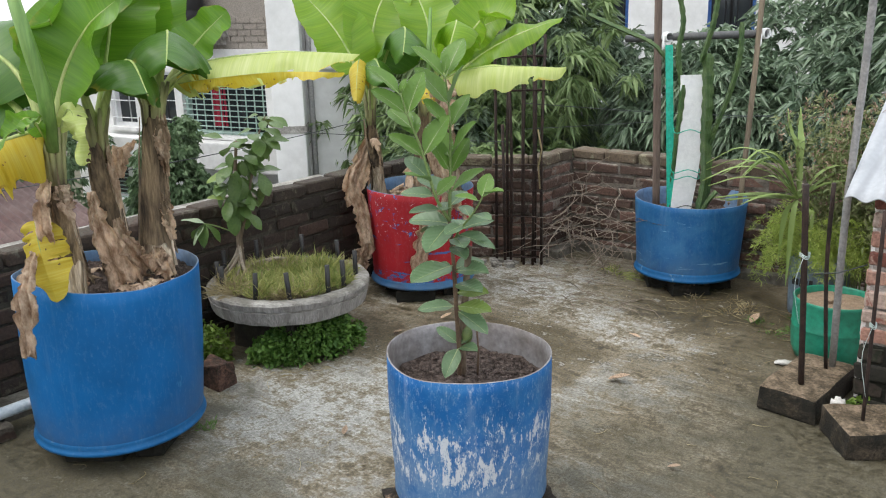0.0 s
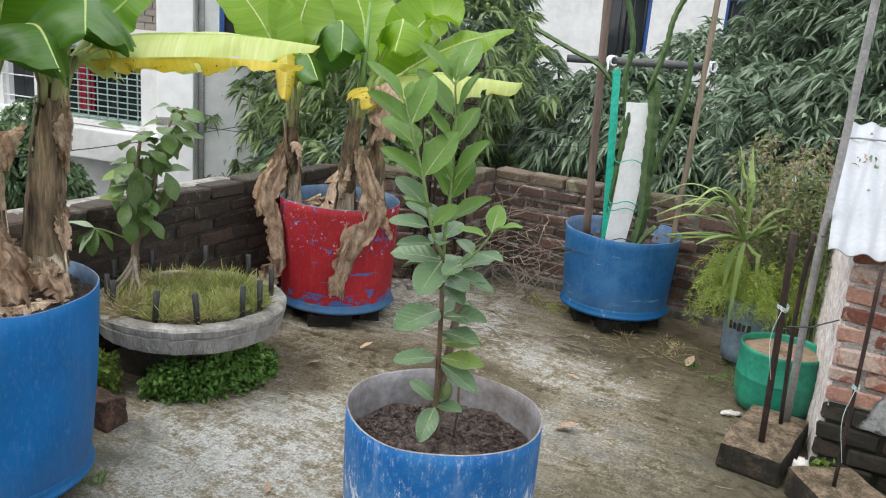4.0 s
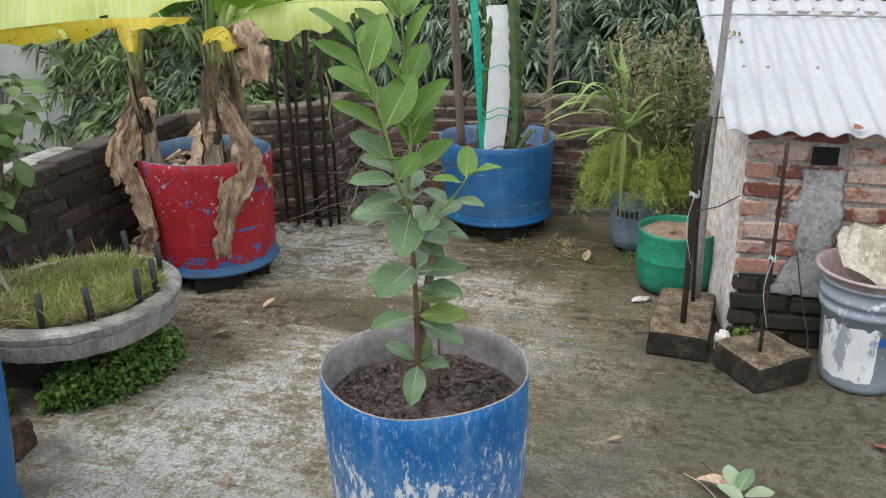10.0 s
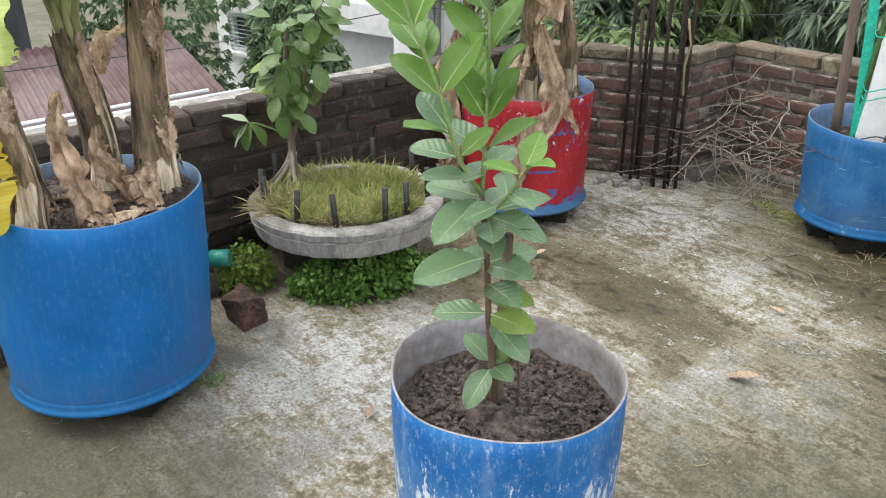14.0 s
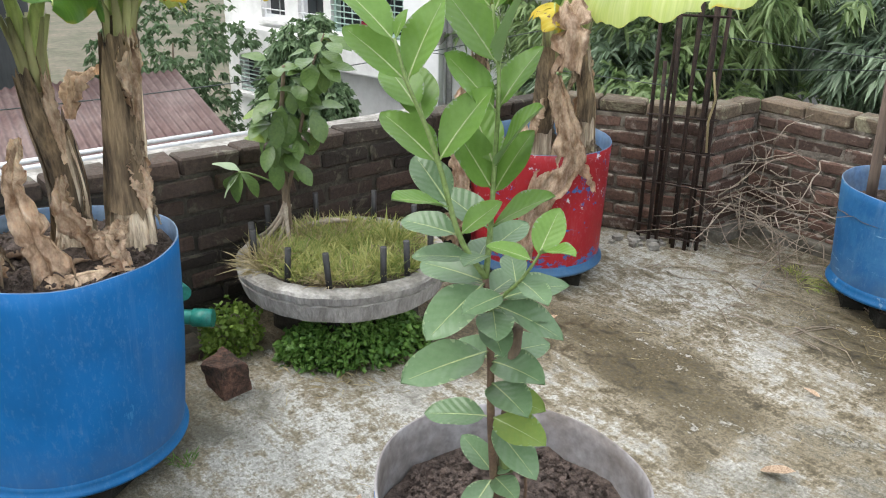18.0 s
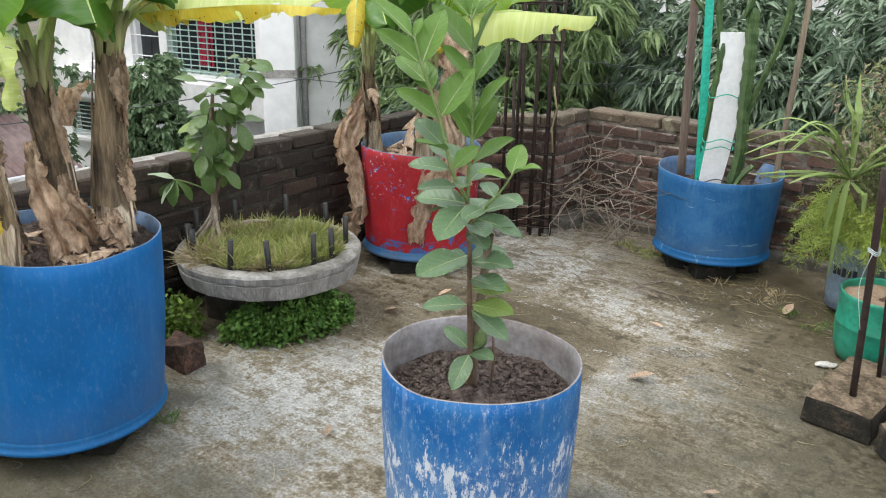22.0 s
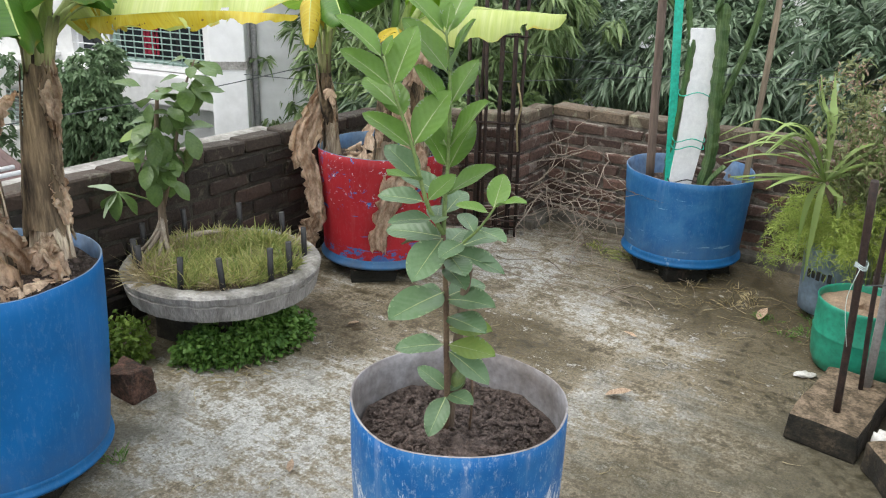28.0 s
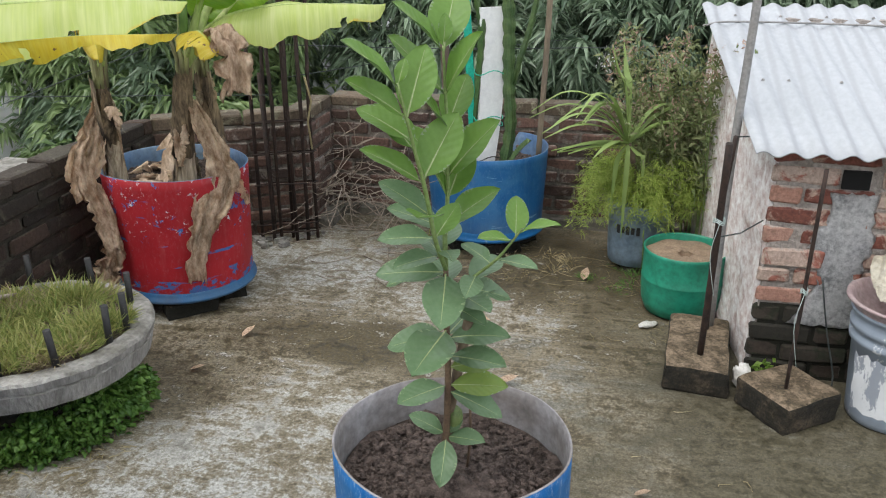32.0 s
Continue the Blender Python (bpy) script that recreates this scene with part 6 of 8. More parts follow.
def set_leaves(run, rows, stretch=1.0):
    """Leaves along a shoot: height on it, heading, rise, length and kind."""
    pts = bezn(run, 80)
    for z, az, el, ln, k in rows:
        p = min(pts, key=lambda q: abs(q.z - z))
        way = heading(az + rnd(-4, 4), el + 5)
        up = Vector((0.2 + rnd(-0.15, 0.15), -0.26 + rnd(-0.15, 0.15), 1.0))
        piece("leaf", gl[k], guava, blade_pose(p + way * 0.003, way, up, ln * stretch, rnd(0.94, 1.08)))


set_leaves(SHOOT_R, ((1.518, 84, 55, 0.135, 3), (1.516, -142, 45, 0.13, 3), (1.53, 20, 78, 0.055, 4), (1.436, -30, 58, 0.138, 3), (1.436, -161, 46, 0.15, 5), (1.362, -108, 46, 0.125, 5),
                     (1.364, 62, 55, 0.115, 3), (1.272, -6, 50, 0.15, 3), (1.27, 168, 45, 0.13, 3)), 1.06)
set_leaves(SHOOT_R, ((1.224, 50, 60, 0.12, 3), (1.226, -122, 56, 0.135, 5), (1.158, 17, 36, 0.13, 3), (1.155, -165, 22, 0.12, 0), (1.118, 95, 18, 0.1, 0), (1.11, -70, 10, 0.085, 0)), 1.06)
set_leaves(SHOOT_L, ((1.478, -140, 43, 0.125, 3), (1.48, 30, 70, 0.045, 4), (1.42, 49, 66, 0.13, 3), (1.42, -151, 36, 0.125, 3), (1.35, 158, 40, 0.115, 5), (1.372, 172, 28, 0.115, 3),
                     (1.29, 40, 56, 0.138, 3), (1.282, -161, 32, 0.13, 3)), 1.06)
set_leaves(SHOOT_L, ((1.215, -85, 18, 0.12, 5), (1.212, 178, 32, 0.115, 0), (1.158, -154, 4, 0.108, 0), (1.157, 58, 40, 0.085, 3), (1.11, -140, -2, 0.1, 0), (1.1, 120, 10, 0.09, 0)), 1.06)
set_leaves(MAIN, ((1.062, -83, -22, 0.162, 2), (1.06, -166, 0, 0.15, 0), (1.055, 172, -12, 0.15, 1), (1.03, 96, 8, 0.12, 0), (1.01, 25, 4, 0.125, 1), (0.99, -30, -8, 0.11, 0),
                  (0.915, -98, -6, 0.185, 2), (0.9, -178, -18, 0.15, 0), (0.9, 70, 2, 0.13, 0), (0.895, -8, 14, 0.145, 1)), 0.98)
set_leaves(MAIN, ((0.852, -15, 6, 0.145, 0), (0.82, 14, 8, 0.12, 6), (0.774, -137, -4, 0.13, 2), (0.77, 6, 2, 0.138, 8), (0.755, -4, -22, 0.14, 0),
                  (0.628, -172, 28, 0.1, 2), (0.622, -20, 12, 0.105, 0), (0.618, -84, -38, 0.12, 1), (0.63, 30, 35, 0.05, 0)), 0.98)
set_leaves(SHOOT_S, ((1.165, 98, 52, 0.082, 5), (1.158, -145, 14, 0.075, 3), (1.175, -9, 24, 0.082, 4), (1.11, -14, 0, 0.085, 0), (1.1, 140, 14, 0.085, 0), (1.07, -95, -6, 0.085, 0),
                     (1.05, 58, 12, 0.12, 1), (1.03, 28, -16, 0.125, 1), (1.02, -42, -4, 0.1, 2)), 1.05)
bm = bmesh.new()
rr = revolve(bm, [(0.003, -0.034), (0.012, -0.03), (0.019, -0.014), (0.02, 0.004), (0.016, 0.02), (0.008, 0.03), (0.003, 0.034)], 16)
cap(bm, rr[0], True), cap(bm, rr[-1])
fruit = part("fruit", bm, plain("unripe_guava_skin", (0.1, 0.16, 0.05), (0.15, 0.2, 0.07), 20, 0.5), guava, "small unripe green fruit", smooth=True)
fruit.matrix_basis = pose(-1.572, 2.105, 0.66, 8, 5, 0)

# ---- shrub, grass and stubs on the round planter ----
PALE_ROOT = plain("pale_root_bark", (0.36, 0.31, 0.25), (0.2, 0.16, 0.12), 18, 0.85, 0, 0.5, 0.005)
shrub = thing("shrub", pose(0, 0, 0), "spindly shrub with rounded dull green leaves on bare roots", "shrub")
sl = [blade_mesh("leaf", 0.54, m, 0.2, c, 1.1) for m, c in ((SHRUB, 0.3), (SHRUB, 0.5), (PALE_LEAF, 0.2), (GUAVA_OLD, 0.3))]
SH = [(-3.535, 2.704, 0.36), (-3.525, 2.695, 0.6), (-3.5, 2.68, 0.85), (-3.47, 2.69, 1.1)]
bm = bmesh.new()
tube(bm, bezn(SH, 16), [0.021 - 0.014 * i / 15 for i in range(16)], 8)
tube(bm, bezn([(-3.53, 2.7, 0.55), (-3.46, 2.73, 0.8), (-3.42, 2.78, 1.08), (-3.38, 2.82, 1.22)], 12), [0.01 - 0.007 * i / 11 for i in range(12)], 6)
part("trunk", bm, BARK, shrub, smooth=True)
for a, b in (((-3.53, 2.7, 0.58), (-3.41, 2.65, 0.35)), ((-3.53, 2.7, 0.55), (-3.63, 2.6, 0.35)), ((-3.53, 2.71, 0.52), (-3.47, 2.61, 0.35)), ((-3.53, 2.7, 0.5), (-3.56, 2.57, 0.35))):
    bm = bmesh.new()
    tube(bm, bez(a, (a[0], a[1] - 0.02, 0.45), b, 8), [0.013, 0.012, 0.011, 0.01, 0.0095, 0.009, 0.008, 0.007], 6)
    part("aerial_root", bm, PALE_ROOT, shrub, "pale bare root", smooth=True)
bm = bmesh.new()
tube(bm, bezn([(-3.53, 2.69, 0.6), (-3.57, 2.58, 0.66), (-3.58, 2.52, 0.68)], 8), 0.004, 6)
part("side_branch", bm, STEM_GREEN, shrub, smooth=True)
random.seed(77)
for i in range(88):
    s = random.random() ** 0.8
    p = bezn(SH, 40)[int((0.5 + 0.5 * s) * 39)] if i % 3 else bezn([(-3.53, 2.7, 0.55), (-3.46, 2.73, 0.8), (-3.42, 2.78, 1.08), (-3.38, 2.82, 1.22)], 40)[int((0.36 + 0.64 * s) * 39)]
    az, el = rnd(0, 360), rnd(-65, 35)
    o = heading(az, el) * rnd(0.015, 0.07)
    piece("leaf", sl[3] if random.random() < 0.05 else sl[random.randrange(2)], shrub, blade_pose(p + o, heading(az + rnd(-30, 30), el - 15), (0.2, -0.25, 1), rnd(0.085, 0.15)))
for az, el, k in ((215, 15, 2), (250, -50, 2), (200, -30, 1), (290, -60, 1), (30, -40, 1)):
    piece("leaf", sl[k], shrub, blade_pose((-3.58, 2.53, 0.68), heading(az, el), (0, 0, 1), 0.13))

SLAB = (-3.30, 2.823)
CAST = plain("streaked_cast_concrete", (0.36, 0.345, 0.33), (0.2, 0.19, 0.18), 16, 0.92, 0, 0.9, 0.012, 0, (1, 1, 0.28))
slab = thing("round_planter", pose(SLAB[0], SLAB[1], 0), "grey round concrete planter with black pipe stubs round its rim", "planter")
bm = bmesh.new()
rr = revolve(bm, [(0.33, 0.232), (0.402, 0.231), (0.408, 0.235), (0.413, 0.252), (0.418, 0.27), (0.423, 0.288), (0.427, 0.303), (0.421, 0.308), (0.428, 0.313), (0.432, 0.328), (0.434, 0.342), (0.426, 0.352), (0.41, 0.356), (0.39, 0.358), (0.36, 0.354), (0.345, 0.34), (0.34, 0.3)], 220, lambda a, z: (0.005 * noise.noise(Vector((3 * math.cos(a), 3 * math.sin(a), z * 12))) + 0.0015 * noise.noise(Vector((14 * math.cos(a), 14 * math.sin(a), z * 30))) + 0.0015 * noise.noise(Vector((32 * math.cos(a), 32 * math.sin(a), z * 45))), 0.002 * noise.noise(Vector((13 * math.cos(a), 13 * math.sin(a), 3))) + 0.004 * noise.noise(Vector((5 * math.cos(a), 5 * math.sin(a), 7)))))
cap(bm, rr[0], True)
bm.normal_update()
for f in bm.faces:
    f.material_index = 1 if f.normal.z > 0.35 else 0
part("basin", bm, [CAST, CONCRETE], slab)
bm = bmesh.new()
rr = revolve(bm, [(0.346, 0.335), (0.25, 0.345), (0.1, 0.355), (0.02, 0.355)], 40, lambda a, z: (0, 0.008 * noise.noise(Vector((6 * math.cos(a), 6 * math.sin(a), z * 40)))))
cap(bm, rr[-1])
part("soil", bm, SOIL, slab)
bm = bmesh.new()
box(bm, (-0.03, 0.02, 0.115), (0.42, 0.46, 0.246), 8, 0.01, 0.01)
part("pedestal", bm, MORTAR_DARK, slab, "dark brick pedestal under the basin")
for az in (-112, -72, -38, -8, 12, 47, 85, 125, 165, 205, 232):
    bm = bmesh.new()
    tube(bm, [(0, 0, 0.33), (0, 0, 0.4), (rnd(-0.004, 0.004), 0, 0.488 + rnd(-0.012, 0.012))], 0.0125, 10)
    st = part("pipe_stub", bm, BLACK_POST, slab, "black pipe stub")
    st.matrix_basis = pose(0.362 * math.cos(radians(az)), 0.362 * math.sin(radians(az)), 0, rnd(-3, 3), rnd(-3, 3), 0)

rng = np.random.default_rng(5)


def grass_patch(name, centre, radius, z, n, length, mat, label, lean=0.6, squash=1.0, parent=None):
    # tufts of uneven height, their blades fanning out, over a thin cover of single blades
    k = max(8, n // 75)
    ta, tr = rng.uniform(0, 6.283, k), radius * np.sqrt(rng.uniform(0, 1, k))
    tuft = np.c_[tr * np.cos(ta), tr * np.sin(ta)]
    tall, tip = rng.uniform(0.55, 1.5, k), rng.normal(0, 0.5 * lean, (k, 2))
    own = rng.integers(0, k, n)
    off = rng.normal(0, 0.028, (n, 2))
    q = tuft[own] + off
    far = np.hypot(q[:, 0], q[:, 1])
    q *= np.minimum(1, radius / np.maximum(far, 1e-6))[:, None]
    p = np.c_[centre[0] + q[:, 0], centre[1] + squash * q[:, 1], np.full(n, z)]
    length = length * tall[own] * rng.uniform(0.6, 1.25, n)
    d = np.c_[tip[own] + 14 * lean * off + rng.normal(0, 0.6 * lean, (n, 2)), np.ones(n)]
    v, f = leaf_cloud(p, d, length, 0.005, rng, 0.25)
    ob = cloud_part(name, v, f, mat)
    return tagged(ob, label, "grass", kind="stuff")


grass_patch("grass", SLAB, 0.34, 0.345, 7200, 0.09, GRASS, "rough yellow-green grass growing in the round planter")
grass_patch("dry_grass", SLAB, 0.335, 0.345, 1900, 0.085, STRAW, "straw-coloured dead blades among the planter grass", 0.9)
grass_patch("dry_grass", (SLAB[0] - 0.1, SLAB[1] - 0.33), 0.1, 0.345, 420, 0.12, STRAW, "dry grass hanging over the planter rim", 1.6, 0.5)
n = 800
a, r = rng.uniform(0, 6.283, n), 0.13 * np.sqrt(rng.uniform(0, 1, n))
p = np.c_[-3.43 + 0.8 * r * np.cos(a), 2.36 + r * np.sin(a), rng.uniform(0, 1, n) ** 1.2 * (0.24 - 0.8 * r)]
v, f = leaf_cloud(p, rng.normal(0, 1, (n, 3)) + [0.4, -0.4, 0.5], 0.03, 0.022, rng, 0.2)
tagged(cloud_part("weed", v, f, LIGHT_WEED), "bright green small-leaved weed beside the round planter", "weed", kind="stuff")
grass_patch("dry_grass", (-3.02, 2.55), 0.2, 0.002, 70, 0.085, STRAW, "dry stalks lying at the foot of the creeper", 5.0)
# creeper under the basin
n = 2700
a = rng.uniform(radians(-78), radians(36), n)
r = 0.22 + 0.18 * rng.beta(1.9, 1.7, n)
zz = rng.uniform(0.0, 0.235, n) * (0.8 + 0.35 * np.sin(7 * a + 1.0) * np.sin(3.3 * a)) * (1.25 - 0.75 * np.abs(r - 0.31) / 0.1).clip(0.3, 1)
p = np.c_[SLAB[0] + r * np.cos(a), SLAB[1] + r * np.sin(a), zz]
d = np.c_[np.cos(a) + rng.normal(0, 0.7, n), np.sin(a) + rng.normal(0, 0.7, n), rng.normal(0.35, 0.5, n)]
v, f = leaf_cloud(p, d, 0.03, 0.026, rng, 0.2)
tagged(cloud_part("creeper", v, f, CREEPER), "small-leaved green creeper spreading under the round planter", "creeper", kind="stuff")


# ---- small brick hut with corrugated roof ----
HX0, HX1, HY0, HY1 = -0.655, 1.75, 3.66, 4.9
HS = 0.16   # the side wall splays outwards to the back
hut = thing("hut", pose(0, 0, 0), "small brick hut with a flaking plaster side and corrugated roof", "hut")
bm = bmesh.new()
box(bm, ((HX0 + HX1) / 2 + 0.004, HY0 + 0.0615, 0.46), (HX1 - HX0 - 0.03, 0.127, 1.0))
part("front_wall", bm, MORTAR, hut)
# thin near-black board behind the four lowest courses
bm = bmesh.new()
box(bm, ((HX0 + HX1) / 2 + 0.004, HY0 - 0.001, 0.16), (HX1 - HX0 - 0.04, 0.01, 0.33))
part("dark_bed", bm, plain("black_bed_mortar", (0.008, 0.008, 0.005), (0.016, 0.016, 0.009), 14, 0.95, 0, 0.8, 0.01), hut, "black mortar along the wall foot")
bm = bmesh.new()
vs = [bm.verts.new(p) for p in ((HX0, HY0 + 0.012, 0), (HX0 - HS, HY1, 0), (HX0 - HS, HY1, 1.3), (HX0, HY0 + 0.012, 0.93), (HX0 + 0.12, HY0 + 0.012, 0), (HX0 + 0.12, HY1, 0), (HX0 + 0.12, HY1, 1.3), (HX0 + 0.12, HY0 + 0.012, 0.93))]
for q in ((0, 3, 2, 1), (4, 5, 6, 7), (0, 1, 5, 4), (1, 2, 6, 5), (2, 3, 7, 6), (3, 0, 4, 7)):
    bm.faces.new([vs[i] for i in q])
bmesh.ops.subdivide_edges(bm, edges=bm.edges[:], cuts=40, use_grid_fill=True)
for v in bm.verts:
    if v.co.x < HX0 + 0.001:
        v.co.x -= 0.01 * noise.noise(v.co * 9) + 0.009 * abs(noise.noise(Vector((v.co.x, v.co.y * 22, v.co.z * 34)))) - 0.004
part("side_wall", bm, PLASTER, hut, "rough side wall with flaking whitewash")
bm = bmesh.new()
box(bm, ((HX0 + HX1) / 2, HY1 - 0.06, 0.65), (HX1 - HX0 - 0.25, 0.12, 1.3))
part("back_wall", bm, MORTAR, hut)
bm = bmesh.new()
box(bm, (HX1 - 0.06, (HY0 + HY1) / 2 + 0.07, 0.5), (0.12, HY1 - HY0 - 0.14, 1.0))
for v in bm.verts:
    if v.co.z > 0.9:
        v.co.z = 0.935 + (v.co.y - 3.53) * 0.262
part("end_wall", bm, MORTAR, hut)
VENT = (-0.41, -0.315, 0.815, 0.885)
DOOR = (0.575, 1.25, 0.09, 0.86)


def hut_skip(x, z):
    x += HX0
    return (VENT[0] - 0.04 < x < VENT[1] + 0.04 and VENT[2] - 0.02 < z < VENT[3] + 0.02) or (DOOR[0] - 0.05 < x < DOOR[1] and z < DOOR[3])


# black block on the wall face stands for the shade inside the vent
bm = bmesh.new()
box(bm, ((VENT[0] + VENT[1]) / 2, HY0 - 0.002, (VENT[2] + VENT[3]) / 2), (VENT[1] - VENT[0], 0.035, VENT[3] - VENT[2]))
part("vent_black_block", bm, plain("black_hole_shade", (0.004, 0.004, 0.004), (0.006, 0.006, 0.006), 5, 1.0), hut, "small vent hole, its shade shown by a black block")
CEMENT = mottled("grey_cement_smear", (0.3, 0.305, 0.315), (0.5, 0.505, 0.515), (0.62, 0.625, 0.63), 9, 0.9, 0.8, 0.012, 0.46)
bm = bmesh.new()
NR, NC = 34, 12
rows = []
for k in range(NR + 1):
    z = 0.8 - 0.55 * k / NR
    rag = lambda q: 0.03 * noise.noise(Vector((z * 9, q, 0))) + 0.02 * noise.noise(Vector((z * 31, q, 4)))
    lx = -0.44 + rag(1) - (0.045 if 0.56 < z < 0.66 else 0.0) - 0.09 * max(0.0, 0.42 - z) / 0.17
    rx = -0.275 + rag(9) + 0.05 * max(0.0, 0.4 - z) / 0.15
    rows.append([bm.verts.new((lx + (rx - lx) * q / NC, HY0 - 0.018 - 0.009 * math.sin(math.pi * q / NC) + 0.006 * noise.noise(Vector((q * 0.6, z * 18, 3))) + 0.004 * noise.noise(Vector((q * 1.9, z * 55, 7))), z + 0.012 * noise.noise(Vector((q * 0.7, k, 2))))) for q in range(NC + 1)])
for a, b in zip(rows, rows[1:]):
    for q in range(NC):
        bm.faces.new((a[q], b[q], b[q + 1], a[q + 1]))
bmesh.ops.solidify(bm, geom=bm.faces[:], thickness=-0.015)
part("cement_patch", bm, CEMENT, hut, "grey cement smeared over the bricks", smooth=True)
BLACK_FRAME = plain("dull_grey_steel", (0.1, 0.095, 0.09), (0.06, 0.055, 0.05), 9, 0.6, 0.2, 0.3)
door = new("door")
door.parent = hut
bm = bmesh.new()
for c, s in (((DOOR[0] + 0.03, HY0 - 0.02, 0.455), (0.06, 0.05, 0.81)), ((DOOR[1] - 0.03, HY0 - 0.02, 0.455), (0.06, 0.05, 0.81)), (((DOOR[0] + DOOR[1]) / 2, HY0 - 0.01, 0.83), (0.57, 0.05, 0.06)), (((DOOR[0] + DOOR[1]) / 2, HY0 - 0.01, 0.08), (0.57, 0.05, 0.06))):
    box(bm, c, s, 0, 0.004)
part("frame", bm, BLACK_FRAME, door)
for k in range(5):
    bm = bmesh.new()
    box(bm, (DOOR[0] + 0.116 + 0.114 * k, HY0 + 0.002, 0.455), (0.11, 0.03, 0.69), 0, 0.003)
    part("plank", bm, WOOD, door)
ASBESTOS = plain("weathered_roof_sheet", (0.44, 0.46, 0.49), (0.39, 0.41, 0.435), 0.8, 0.6, 0.1, 0.03, 0.001, 0, (1, 0.6, 1), 60, 0.1)
rn, rl = ASBESTOS.node_tree.nodes, ASBESTOS.node_tree.links
rb = rn["Principled BSDF"]
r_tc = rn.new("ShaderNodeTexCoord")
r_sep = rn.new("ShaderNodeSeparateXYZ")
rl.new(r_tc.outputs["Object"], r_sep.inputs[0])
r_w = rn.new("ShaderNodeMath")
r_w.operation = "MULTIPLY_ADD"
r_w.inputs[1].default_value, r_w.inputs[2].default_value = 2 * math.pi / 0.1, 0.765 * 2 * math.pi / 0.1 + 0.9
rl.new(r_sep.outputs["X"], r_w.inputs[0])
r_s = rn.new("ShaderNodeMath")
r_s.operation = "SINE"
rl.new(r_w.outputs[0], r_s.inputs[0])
# a darker grey stripe along each trough of the corrugation
trough_tone = mix(rn, rl, calc(rn, rl, "MULTIPLY", step(rn, rl, r_s.outputs[0], -0.6, -0.98), 0.5), rb.inputs["Base Color"].links[0].from_socket, (0.3, 0.31, 0.33))
rl.new(trough_tone, rb.inputs["Base Color"])
RA, RB, RC, RD = (-0.745, 3.53, 0.965), (1.95, 3.53, 0.965), (1.95, 4.98, 1.345), (-0.865, 4.98, 1.345)
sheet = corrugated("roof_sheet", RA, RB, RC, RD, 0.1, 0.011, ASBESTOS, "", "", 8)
sheet.parent = hut
ASB_N = (Vector(RB) - Vector(RA)).cross(Vector(RD) - Vector(RA)).normalized()
for v_, row in ((0.395, (-0.3, 1.35, 3.05, 5.6, 8.1, 10.6, 13.2, 15.8, 18.4, 21.0)), (0.875, (0.5, 2.05, 4.3, 6.5, 8.1, 9.6, 12.0, 14.5, 17.0, 20.0))):
    for k in row:
        u_ = (0.1 * round(k) + 0.125) / 2.715
        p = (Vector(RA) * (1 - u_) + Vector(RB) * u_) * (1 - v_) + (Vector(RD) * (1 - u_) + Vector(RC) * u_) * v_
        bm = bmesh.new()
        bmesh.ops.create_cone(bm, segments=8, radius1=0.008, radius2=0.004, depth=0.008, cap_ends=True, matrix=Matrix.Translation(p + ASB_N * 0.015))
        part("roof_bolt", bm, GREY_PIPE, hut)
bm = bmesh.new()
RUST_STAIN = plain("rust_stain", (0.3, 0.13, 0.06), (0.4, 0.22, 0.13), 30, 0.9)
vs = [(-0.3, 3.54), (-0.28, 3.535), (-0.262, 3.545), (-0.272, 3.572), (-0.292, 3.58)]
tagged_sheet = [bm.verts.new((x, y, 0.985 + (y - 3.53) * 0.262)) for x, y in vs]
bm.faces.new(tagged_sheet)
bmesh.ops.solidify(bm, geom=bm.faces[:], thickness=0.004)
part("rust_flake", bm, RUST_STAIN, hut, "rust-red stain chip at the roof edge")
bm = bmesh.new()
tube(bm, bezn([(-0.875, 4.70, 1.27), (-0.7, 4.71, 1.291), (0.1, 4.68, 1.284), (1.0, 4.58, 1.258), (1.95, 4.5, 1.237)], 24), 0.005, 6)
tagged(part("cable", bm, GREY_PIPE), "grey cable lying across the corrugated roof", "cable")


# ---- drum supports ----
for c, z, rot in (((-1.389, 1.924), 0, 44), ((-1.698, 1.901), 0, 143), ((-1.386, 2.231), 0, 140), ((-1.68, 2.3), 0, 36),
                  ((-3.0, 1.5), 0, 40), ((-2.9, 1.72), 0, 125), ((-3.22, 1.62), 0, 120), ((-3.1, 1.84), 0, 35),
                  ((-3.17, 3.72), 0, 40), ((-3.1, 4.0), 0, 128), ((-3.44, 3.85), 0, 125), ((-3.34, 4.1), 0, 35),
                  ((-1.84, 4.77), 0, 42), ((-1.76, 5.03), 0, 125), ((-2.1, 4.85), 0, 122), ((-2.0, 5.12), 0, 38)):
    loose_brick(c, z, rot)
STUB = mottled("rough_dark_red_brick", (0.02, 0.015, 0.009), (0.06, 0.032, 0.022), (0.12, 0.062, 0.043), 13, 0.92, 1.0, 0.016, 0.49)
loose_brick((-3.165, 2.21), 0, 8, (0.15, 0.11, 0.12), STUB, "dark red brick standing by the round planter", 0.02)
loose_brick((-3.5, 1.25), 0, 88, (0.24, 0.115, 0.07), BRICK_DARK, "mossy brick under the white water pipe")
loose_brick((-3.5, 0.5), 0, 92, (0.24, 0.115, 0.07), BRICK_DARK, "mossy brick under the white water pipe")
loose_brick((-3.5, 2.12), 0, 85, (0.24, 0.115, 0.07), BRICK_DARK, "mossy brick under the white water pipe")
bm = bmesh.new()
tube(bm, [(-3.51, -1.2, 0.097), (-3.51, 0.5, 0.097), (-3.515, 1.4, 0.097), (-3.5, 2.1, 0.097)], 0.026, 12)
